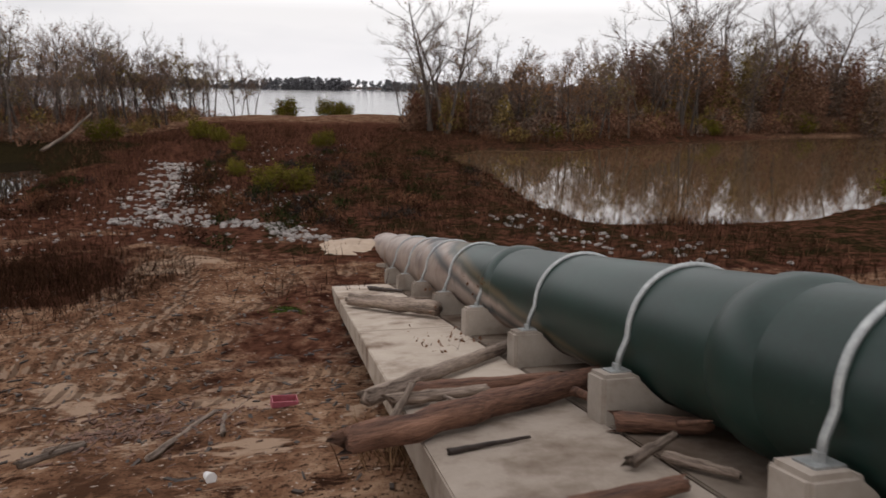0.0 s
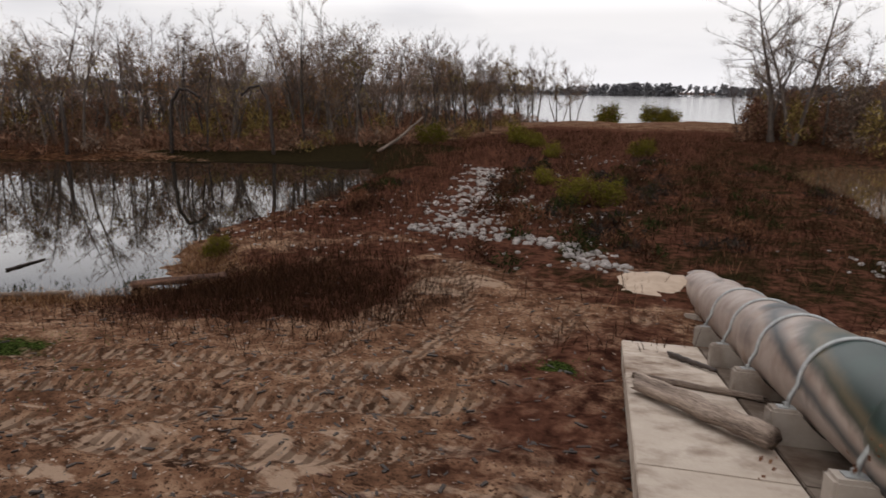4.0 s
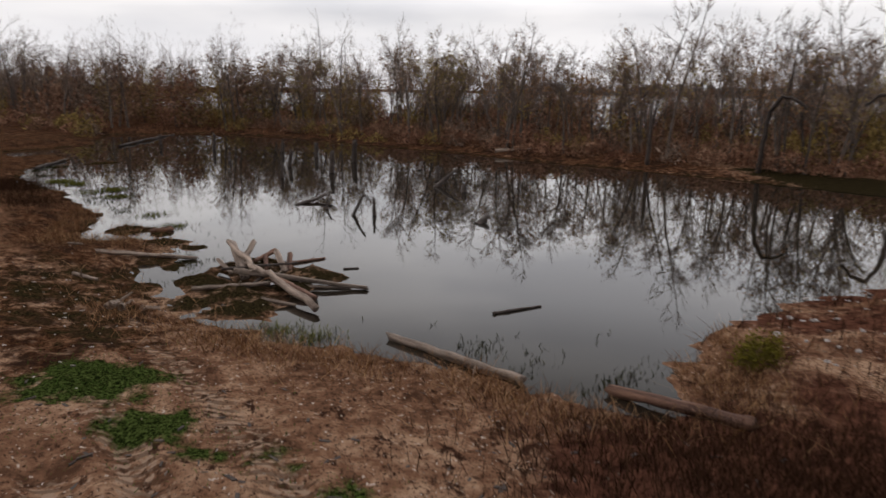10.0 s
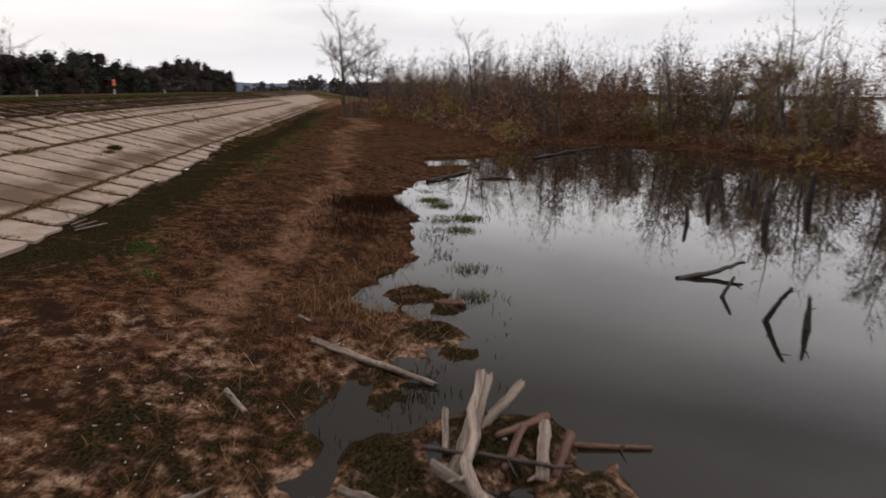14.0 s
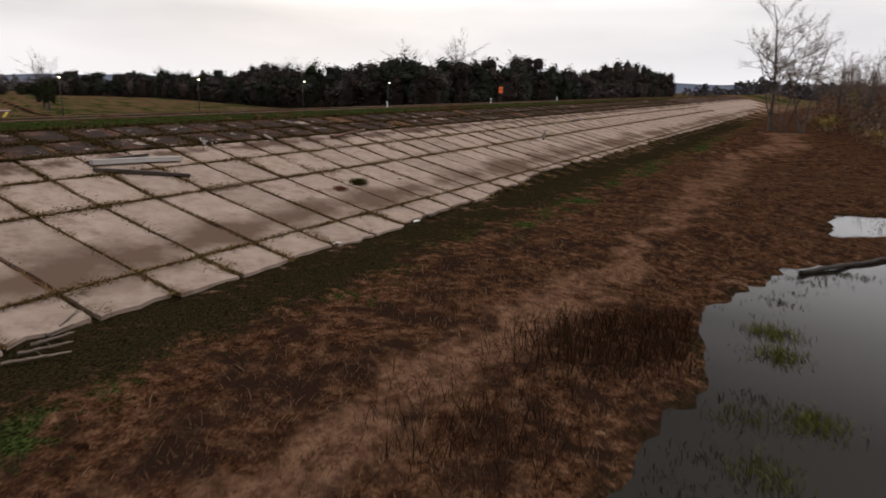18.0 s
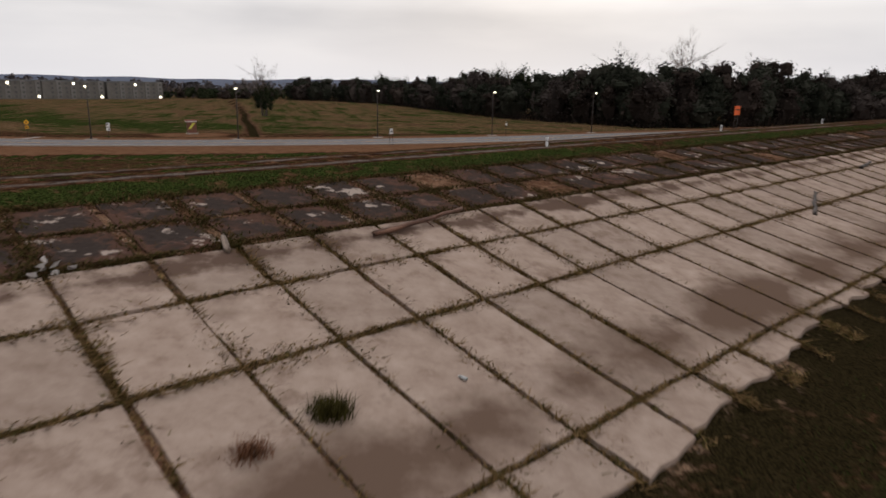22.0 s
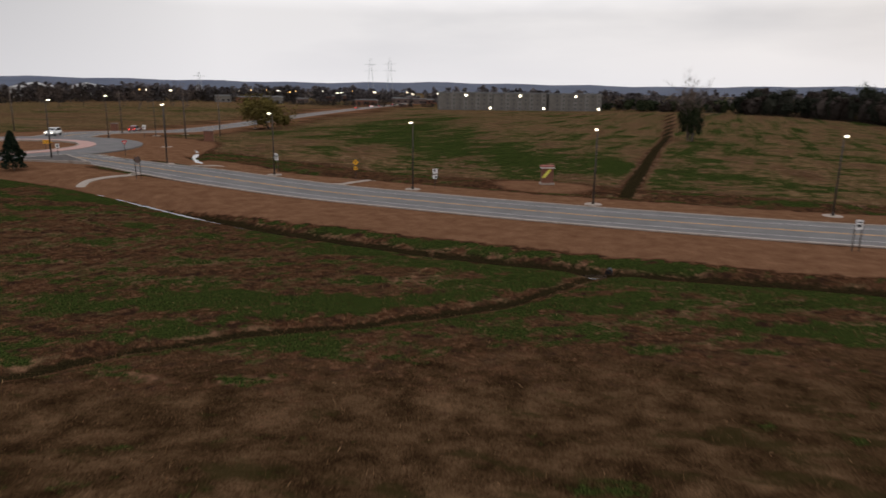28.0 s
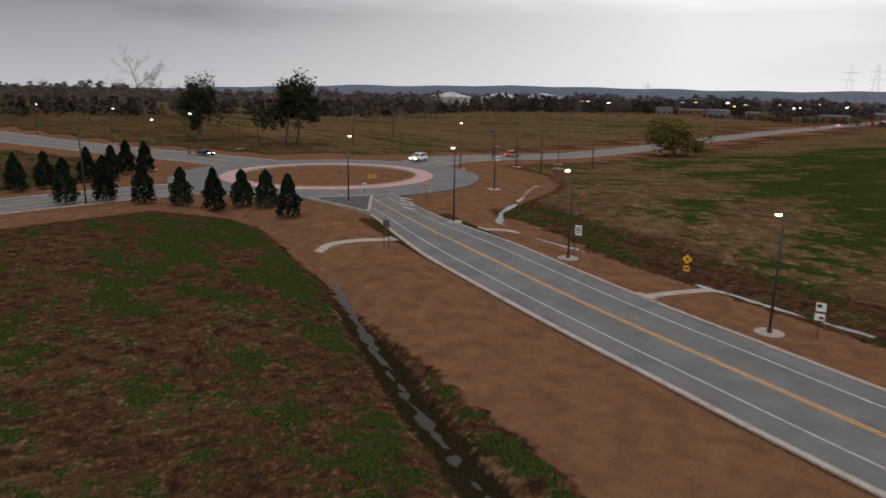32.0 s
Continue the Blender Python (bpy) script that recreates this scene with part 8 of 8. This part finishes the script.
def sign(name, label, x, y, turn, plates, h=2.3, posts=1, post_mat="dark_steel"):
    """A road sign: plates are (shape, width, height, z of the middle, face, bars)."""
    t = thing(name, label, "road sign", "road signs", m=pose(x, y, height(x, y), 0, 0, turn))
    for k in range(posts):
        px = 0.0 if posts == 1 else (-0.32 + 0.64 * k)
        part("post", Shape().box(px - 0.035, px + 0.035, -0.03, 0.03, -0.2, h), M[post_mat], t)
    for shape, w, hh, z, face, bars in plates:
        if shape == "diamond":
            o = [(0, -hh / 2), (w / 2, 0), (0, hh / 2), (-w / 2, 0)]
        elif shape == "triangle":
            o = [(0, -hh / 2), (w / 2, hh / 2), (-w / 2, hh / 2)]
        elif shape == "octagon":
            o = [(w / 2 * math.cos(radians(22.5 + 45 * k)), hh / 2 * math.sin(radians(22.5 + 45 * k))) for k in range(8)]
        else:
            o = [(-w / 2, -hh / 2), (w / 2, -hh / 2), (w / 2, hh / 2), (-w / 2, hh / 2)]
        n = len(o)
        o = [(a * 0.85, b * 0.85) for a, b in o]
        sh = Shape().add([(a, 0.035, z + b) for a, b in o] + [(a, 0.045, z + b) for a, b in o], [tuple(range(n)), tuple(range(2 * n - 1, n - 1, -1))] + [(k, n + k, n + (k + 1) % n, (k + 1) % n) for k in range(n)])
        p = part("plate", sh, M[face], t)
        part("plate_back", Shape().add([(a * 0.99, 0.033, z + b * 0.99) for a, b in o], [tuple(range(n))]), M["sign_back"], t)
        for bx, bz, bw, bh, bm_ in bars:
            part("bar", Shape().box(bx - bw / 2, bx + bw / 2, 0.046, 0.049, z + (bz - bh / 2) * 0.85, z + (bz + bh / 2) * 0.85), M[bm_], p)
    return t


# faces look along +y of the sign
sign("route_sign", "white road sign with dark lettering bars on two posts", 2.3, -141.6, 20, [("box", 0.9, 1.2, 2.3, "white", [(0, 0.3, 0.6, 0.14, "black"), (0, 0.0, 0.5, 0.2, "black"), (0, -0.32, 0.6, 0.1, "black")])], 2.8, 2)
sign("warning_sign", "yellow diamond warning sign with a plate below", -11.0, -142.6, 30, [("diamond", 1.05, 1.05, 2.55, "yellow", [(0, 0.0, 0.2, 0.3, "black")]), ("box", 0.6, 0.6, 1.7, "yellow", [(0, 0, 0.36, 0.16, "black")])], 3.0)
sign("marker_sign", "white and black road marker sign on one post", -24.4, -140.8, 30, [("box", 0.75, 0.75, 2.4, "white", [(0.1, 0.1, 0.3, 0.3, "black")]), ("box", 0.75, 0.6, 1.65, "white", [(-0.1, -0.05, 0.3, 0.25, "black")])], 2.8)
sign("speed_sign", "white road sign seen beside the near kerb", -71.9, -123.2, 25, [("box", 0.75, 1.0, 2.4, "white", [(0, 0.25, 0.5, 0.12, "black"), (0, -0.12, 0.4, 0.3, "black")])], 2.9, 2)
sign("diamond_sign", "pale diamond road sign turned from the road", -99.4, -144.2, 40, [("diamond", 1.0, 1.0, 2.5, "white", [])], 3.0)
sign("warning_sign", "diamond warning sign seen from its brown back on two posts", 10.9, -123.4, 200, [("diamond", 1.3, 1.3, 2.5, "yellow", [])], 3.0, 2)
sign("yield_sign", "red and white triangular yield sign", 29.2, -138.2, 60, [("triangle", 0.95, 0.85, 2.2, "red", [(0, 0.12, 0.3, 0.16, "white")])], 2.6)
sign("chevron_sign", "orange chevron sign on the roundabout's island", 47.5, -138.5, 75, [("box", 1.5, 0.75, 1.6, "yellow", [(-0.35, 0, 0.12, 0.5, "black"), (0.05, 0, 0.12, 0.5, "black"), (0.4, 0, 0.12, 0.5, "black")])], 2.0, 2)
sign("keep_right_sign", "small white sign on the traffic island", 38.0, -133.0, 60, [("box", 0.6, 0.75, 1.7, "white", [(0, 0, 0.25, 0.4, "black")])], 2.1)
sign("sign", "orange work sign beside the crest road", -99.2, -71.2, 30, [("box", 1.6, 1.1, 1.9, "orange", [(0, 0.1, 1.0, 0.14, "black")])], 2.4, 2)
sign("route_sign", "white road sign beyond the roundabout", 58, -170, 60, [("box", 0.9, 1.1, 2.4, "white", [(0, 0, 0.5, 0.3, "black")])], 2.9)


def entrance_pillar():
    t = thing("brick_pillar", "brown brick sign pillar with a yellow drape and a red cap", "pillar", m=pose(-37.0, -152.6, height(-37.0, -152.6), 0, 0, 25))
    part("plinth", Shape().box(-1.0, 1.0, -0.7, 0.7, -0.2, 0.25), M["kerb"], t)
    body = part("shaft", Shape().box(-0.8, 0.8, -0.5, 0.5, 0.25, 2.35), M["brick"], t)
    for k in range(9):
        part("brick_course", Shape().box(-0.815, 0.815, -0.515, 0.515, 0.30 + 0.23 * k, 0.46 + 0.23 * k), M["brick"], body)
    part("cornice", Shape().box(-0.95, 0.95, -0.65, 0.65, 2.35, 2.55), M["white"], t, "white cornice")
    part("cap", Shape().box(-1.05, 1.05, -0.75, 0.75, 2.55, 2.75, 0.12), M["red_tile"], t, "dull red cap")
    r = random.Random(3)
    dr = Shape()
    for k in range(7):
        x0, z0 = -0.5 + 0.13 * k, 2.2 - 0.16 * k
        dr.add([(x0, 0.56, z0), (x0 + 0.5, 0.60, z0 - 0.05), (x0 + 0.55, 0.58, z0 - 0.26), (x0 + 0.04, 0.62, z0 - 0.2), (x0, 0.52, z0), (x0 + 0.5, 0.52, z0 - 0.05), (x0 + 0.55, 0.52, z0 - 0.26), (x0 + 0.04, 0.52, z0 - 0.2)],
               [(0, 1, 2, 3), (0, 4, 5, 1), (1, 5, 6, 2), (2, 6, 7, 3), (3, 7, 4, 0)])
    part("drape", dr, M["yellow_cloth"], t, "bright yellow drape")


M["yellow_cloth"] = two_tone("bright_yellow_cloth", (0.62, 0.58, 0.08), (0.80, 0.76, 0.16), 3.0, 0.8, 0.2, 0.01)
M["red_tile"] = two_tone("dull_red_tile", (0.20, 0.06, 0.045), (0.28, 0.09, 0.07), 3.0, 0.8, 0.2, 0.01)
entrance_pillar()
for x, y in ((41, -171), (96, -196), (66, -82)):
    t = thing("brick_pillar", "low brown brick pillar beside the road", "pillar", "brick pillars", m=pose(x, y, height(x, y), 0, 0, 20))
    part("shaft", Shape().box(-0.8, 0.8, -0.6, 0.6, -0.2, 2.0), M["brick"], t)
    part("cap", Shape().box(-0.95, 0.95, -0.75, 0.75, 2.0, 2.2, 0.1), M["sign_back"], t)
for x, y in ((59.5, -196), (80, -184), (52, -176), (100, -170), (120, -166), (140, -146), (210, -75), (190, -140)):
    t = thing("utility_pole", "plain wooden utility pole in the field", "utility pole", "utility poles", m=pose(x, y, height(x, y), 0, 0, 30))
    part("pole", Shape().tube([(0, 0, -0.3), (0, 0, 10.5)], [0.16, 0.11], 8), M["bark"], t, smooth=True)
    part("crossarm", Shape().box(-0.9, 0.9, -0.05, 0.05, 9.7, 9.85), M["bark"], t)


# ---- concrete flumes, islands and ditch water ----
def flume(name, pts, w, label):
    line = offset_line(pts, 0)
    P = np.array(line)
    z = land_height(P) + 0.07
    sh = Shape()
    a, b = np.array(offset_line(pts, w / 2)), np.array(offset_line(pts, -w / 2))
    n = len(line)
    sh.v = [(*p, zz) for p, zz in zip(a, z)] + [(*p, zz - 0.06) for p, zz in zip(P, z)] + [(*p, zz) for p, zz in zip(b, z)] + [(*p, zz - 0.4) for p, zz in zip(a, z)] + [(*p, zz - 0.4) for p, zz in zip(b, z)]
    for i in range(n - 1):
        sh.f += [(i, n + i, n + i + 1, i + 1), (n + i, 2 * n + i, 2 * n + i + 1, n + i + 1), (i + 1, 3 * n + i + 1, 3 * n + i, i), (2 * n + i, 4 * n + i, 4 * n + i + 1, 2 * n + i + 1)]
    return tagged(part(name, sh, M["kerb"]), label, "drain", "concrete flumes")


flume("drain_flume", [(13.4, -125.3), (14.4, -122.5), (15.2, -119.5), (14.6, -117.4)], 1.3, "pale concrete flume from the kerb to the ditch")
flume("drain_flume", [(-11.6, -137.1), (-12.0, -141), (-13.2, -145.6)], 1.0, "pale concrete flume from the kerb to the far ditch")
flume("drain_flume", [(13.4, -137.6), (12.6, -139), (11.2, -140.6)], 1.0, "pale concrete flume beside the roundabout's approach")
for x, y in ((13.4, -125.3), (-11.6, -137.0), (13.5, -137.2)):
    part_ob = thing("drain_inlet", "dark kerb inlet opening", "drain", "kerb inlets", m=pose(x, y, float(road_height(np.array([(x, y)]))[0]) + 0.09, 0, 0, 0))
    part("slot", Shape().box(-0.9, 0.9, -0.28, 0.28, 0.0, 0.03), M["black"], part_ob)
    part("lid", Shape().box(-1.0, 1.0, -0.32, 0.32, 0.03, 0.09), M["kerb"], part_ob)
# the splitter island and its kerb
tri = [(39.0, -124.6), (37.2, -134.0), (25.0, -128.0)]
cx, cy = sum(p[0] for p in tri) / 3, sum(p[1] for p in tri) / 3
isl = thing("traffic_island", "worn paved splitter island with a pale kerb", "traffic island", m=pose(cx, cy, HUB_Z + 0.16, 0, 0, 0))
part("paving", Shape().add([((x - cx) * 0.86, (y - cy) * 0.86, 0.16) for x, y in tri] + [((x - cx) * 0.86, (y - cy) * 0.86, -0.5) for x, y in tri], [(2, 1, 0), (0, 1, 4, 3), (1, 2, 5, 4), (2, 0, 3, 5)]), M["island"], isl)
part("kerb", Shape().add([(x - cx, y - cy, 0.14) for x, y in tri] + [(x - cx, y - cy, -0.6) for x, y in tri], [(2, 1, 0), (0, 1, 4, 3), (1, 2, 5, 4), (2, 0, 3, 5)]), M["kerb"], isl)
for k in range(4):
    x, y = 33.5 - 2.2 * k, -137.2 + 0.95 * k
    q = part("yield_bar", Shape().box(-1.3, 1.3, -0.2, 0.2, 0.0, 0.01), M["white_paint"], bpy.data.objects["road"], m=pose(x, y, float(road_height(np.array([(x, y)]))[0]) + 0.10, 0, 0, 15))


def ditch_water(line, w, depth, label):
    a, b = offset_line(line, w / 2), offset_line(line, -w / 2)
    P = np.array(offset_line(line, 0))
    z = road_height(P) - depth
    n = len(a)
    sh = Shape()
    sh.v = [(*p, zz) for p, zz in zip(a, z)] + [(*p, zz) for p, zz in zip(b, z)]
    sh.f = [(i, n + i, n + i + 1, i + 1) for i in range(n - 1)]
    return tagged(part("water_ditch", sh, M["puddle"]), label, "water", kind="structure")


ditch_water(DITCH[3:9], 4.0, 1.03, "shallow water standing in the roadside ditch")
ditch_water(DITCH[8:11], 4.0, 1.03, "shallow water standing in the roadside ditch")
ditch_water(FAR_DITCH[3:9], 4.0, 0.44, "pale water in the far roadside ditch")
ditch_water(FAR_DITCH[:4], 4.0, 0.40, "pale water in the far roadside ditch")
ditch_water([(-10, -145.4), (-27, -146.4), (-40, -146.7)], 4.0, 0.46, "pale water in the far roadside ditch")
ditch_water([(-50, -100.5), (-46.5, -96)], 3.0, 0.42, "small puddle in the branch ditch")
cul = thing("culvert_pipe", "dark corrugated culvert mouth in the ditch", "culvert", m=pose(-53.0, -110.6, -0.82, 0, 0, 0) @ Matrix.Scale(0.62, 4))
cy_ = Shape()
for r, y in ((0.42, -0.9), (0.45, -0.6), (0.42, -0.3), (0.45, 0.0), (0.42, 0.3), (0.45, 0.6), (0.45, 1.2), (0.37, 1.2), (0.37, -0.9)):
    cy_.v += [(r * math.cos(j * math.tau / 18), y, r * math.sin(j * math.tau / 18)) for j in range(18)]
for i in range(8):
    cy_.f += [(i * 18 + j, (i + 1) * 18 + j, (i + 1) * 18 + (j + 1) % 18, i * 18 + (j + 1) % 18) for j in range(18)]
part("barrel", cy_, M["black"], cul, smooth=True)
part("lip", Shape().tube([(0, 1.2, 0.0), (0, 1.25, 0.0)], 0.2, 12), M["black"], cul)
head = thing("culvert_headwall", "pale concrete culvert headwall in the grass", "culvert", m=pose(-112, -118.2, height(-112, -118.2) - 0.1, 0, 0, 27))
part("deck", Shape().box(-5.2, 5.2, -1.1, 1.1, 0.35, 0.62), M["kerb"], head)
for k in range(5):
    part("pier", Shape().box(-4.9 + 2.4 * k, -4.6 + 2.4 * k, -1.0, 1.0, -0.5, 0.35), M["kerb"], head)


# ---- vehicles ----
def car(label, paint, suv, x, y, turn, lights=True):
    t = thing("car", label, "car", "cars", m=pose(x, y, float(road_height(np.array([(x, y)]))[0]) + (0.14 if abs(x) < 95 and y > -165 else 0.09), 0, 0, turn))
    L, W = (4.8, 1.9) if suv else (4.6, 1.8)
    prof = [(-L / 2, 0.45), (-L / 2 + 0.05, 0.95), (-L / 2 + 0.25, 1.05), (-1.9, 1.65), (0.2, 1.72), (1.0, 1.15), (L / 2 - 0.2, 0.98), (L / 2, 0.75), (L / 2, 0.4)] if suv else [(-L / 2, 0.45), (-L / 2 + 0.03, 0.9), (-1.75, 0.98), (-1.0, 1.42), (0.25, 1.45), (1.05, 0.98), (L / 2 - 0.2, 0.82), (L / 2, 0.65), (L / 2, 0.35)]
    bm = bmesh.new()
    cols = []
    for s in (-1, 1):
        cols.append([bm.verts.new((xx, s * W / 2 * (1 if zz < 1.02 else 0.84), zz)) for xx, zz in prof])
    n = len(prof)
    for i in range(n):
        j = (i + 1) % n
        bm.faces.new((cols[0][i], cols[0][j], cols[1][j], cols[1][i]))
    bm.faces.new(cols[0][::-1])
    bm.faces.new(cols[1])
    bmesh.ops.recalc_face_normals(bm, faces=bm.faces[:])
    bmesh.ops.bevel(bm, geom=bm.edges[:], offset=0.05, segments=2, affect="EDGES")
    me = bpy.data.meshes.new("body")
    bm.to_mesh(me)
    bm.free()
    me.materials.append(M[paint])
    part("body", me, None, t, smooth=False)
    top = 1.6 if suv else 1.36
    for s in (-1, 1):
        part("side_window", Shape().add([(xx, s * (W / 2 * 0.90 + 0.012), zz) for xx, zz in ((-1.75 if suv else -1.2, 1.12), (0.75, 1.12), (0.2, top), (-1.6 if suv else -0.9, top))], [(0, 1, 2, 3)] if s < 0 else [(3, 2, 1, 0)]), M["glass"], t)
    part("windscreen", Shape().add([(1.0 + 0.03, -0.72, 1.18), (1.03, 0.72, 1.18), (0.32, 0.66, top + 0.04), (0.32, -0.66, top + 0.04)], [(0, 1, 2, 3)]), M["glass"], t)
    for xx in (-1.45, 1.45):
        for s in (-1, 1):
            w = part("wheel", Shape().tube([(xx, s * (W / 2 - 0.2), 0.34), (xx, s * (W / 2 + 0.02), 0.34)], 0.34, 16), M["rubber"], t)
            part("rim", Shape().tube([(xx, s * (W / 2 + 0.02), 0.34), (xx, s * (W / 2 + 0.03), 0.34)], 0.2, 12), M["steel"], w)
    for s in (-0.65, 0.65):
        part("headlight", Shape().box(L / 2 - 0.04, L / 2 + 0.03, s - 0.18, s + 0.18, 0.66, 0.80), M["lamp"] if lights else M["glass"], t)
        part("tail_light", Shape().box(-L / 2 - 0.03, -L / 2 + 0.04, s - 0.16, s + 0.16, 0.78, 0.95), M["red_light"], t)


car("white sport utility car on the roundabout's exit", "car_white", True, 77.3, -162.9, 120)
car("black saloon car on the far road", "car_black", False, 104.8, -124.5, 205)
car("dark red car on the road to the town", "car_red", True, 88.5, -196, -65, False)
for i, tt in enumerate((0.55, 0.62, 0.66, 0.74, 0.8)):
    p, nrm = along(ROAD_SOUTH, tt)
    q, _ = along(ROAD_SOUTH, tt + 0.01)
    car("car queueing on the road to the town", ("car_red", "car_white", "car_black")[i % 3], i % 2 == 0, p.x - nrm.x * 2.2, p.y - nrm.y * 2.2, math.degrees(math.atan2(q.y - p.y, q.x - p.x)), False)


# ---- distant town ----
def tank(x, y, r, h):
    t = thing("storage_tank", "large white storage tank with a low cone roof", "storage tank", "storage tanks", m=pose(x, y, height(x, y), 0, 0, 0))
    part("wall", Shape().tube([(0, 0, -1), (0, 0, h)], r, 40), M["tank"], t, smooth=False)
    part("roof", Shape().tube([(0, 0, h), (0, 0, h + 0.4), (0, 0, h + 5.5)], [r + 0.3, r, 0.6], 40), M["tank"], t)


tank(606, -488, 23, 11)
tank(613, -561, 23, 11)
tank(618, -628, 23, 11)


def apartment(x, y, turn, length, floors, label):
    t = thing("apartment_building", label, "building", "apartment blocks", m=pose(x, y, height(x, y), 0, 0, turn))
    h = 3.0 * floors
    part("wall", Shape().box(-length / 2, length / 2, -7, 7, -2, h), M["plaster"], t)
    part("roof", Shape().box(-length / 2 - 0.4, length / 2 + 0.4, -7.4, 7.4, h, h + 1.0, 0.03), M["roof"], t)
    for k in range(int(length / 9)):
        part("bay_front", Shape().box(-length / 2 + 9 * k + 1, -length / 2 + 9 * k + 4.2, 7, 7.8, -1, h + 0.6), M["plaster_pale"], t)
    for f in range(floors):
        for k in range(int(length / 4.5)):
            xx = -length / 2 + 2.3 + 4.5 * k
            lit = (k * 7 + f * 3) % 37 == 0
            part("window", Shape().box(xx - 0.7, xx + 0.7, 7.82 if (k % 2 == 0) else 7.02, 7.9 if (k % 2 == 0) else 7.1, 3.0 * f + 0.9, 3.0 * f + 2.3), M["lamp"] if lit else M["far_glass"], t)


for x, y in ((124, -540), (88, -557), (51, -577)):
    apartment(x, y, 27.8, 40, 4, "long cream apartment block with lit entrances")
r = random.Random(77)
for i in range(16):
    x, y = 230 + r.uniform(-40, 190), -560 - r.uniform(0, 220)
    w, d, h = r.uniform(8, 22), r.uniform(8, 14), r.uniform(3.5, 6.5)
    t = thing("town_building", "low commercial building in the distant town", "building", "town buildings", m=pose(x, y, height(x, y), 0, 0, r.uniform(20, 60)))
    part("wall", Shape().box(-w / 2, w / 2, -d / 2, d / 2, -1, h), M[r.choice(["plaster", "brick", "brick", "sign_back"])], t)
    part("roof", Shape().box(-w / 2 - 0.4, w / 2 + 0.4, -d / 2 - 0.4, d / 2 + 0.4, h, h + 0.9, 0.12), M["roof"], t)
    for k in range(3):
        part("window", Shape().box(-w / 3 + k * w / 3 - 1, -w / 3 + k * w / 3 + 1, d / 2, d / 2 + 0.08, 1, 2.6), M["glass"], t)
for i in range(28):
    x, y = 190 + r.uniform(-60, 230), -470 - r.uniform(0, 280)
    t = thing("area_light", "tall lit lamp over the distant town", "street lamp", "town lamps", m=pose(x, y, height(x, y), 0, 0, r.uniform(0, 360)))
    part("pole", Shape().tube([(0, 0, -0.3), (0, 0, 11)], 0.12, 6), M["dark_steel"], t)
    part("lens", Shape().box(-0.6, 0.6, -0.35, 0.35, 10.8, 11.2, 0.3), M["lamp_amber" if i % 3 == 0 else "lamp"], t)
for x, y, h in ((300, -760, 48), (330, -770, 48), (520, -700, 30)):
    t = thing("pylon", "grey lattice pylon on the horizon", "pylon", "pylons", m=pose(x, y, height(x, y), 0, 0, 30))
    for sx, sy in ((-1, -1), (1, -1), (1, 1), (-1, 1)):
        part("leg", Shape().tube([(sx * 4, sy * 4, -1), (sx * 0.6, sy * 0.6, h)], 0.14, 4), M["steel"], t)
    for z in (h * 0.7, h * 0.85):
        part("crossarm", Shape().box(-7, 7, -0.12, 0.12, z, z + 0.25), M["steel"], t)
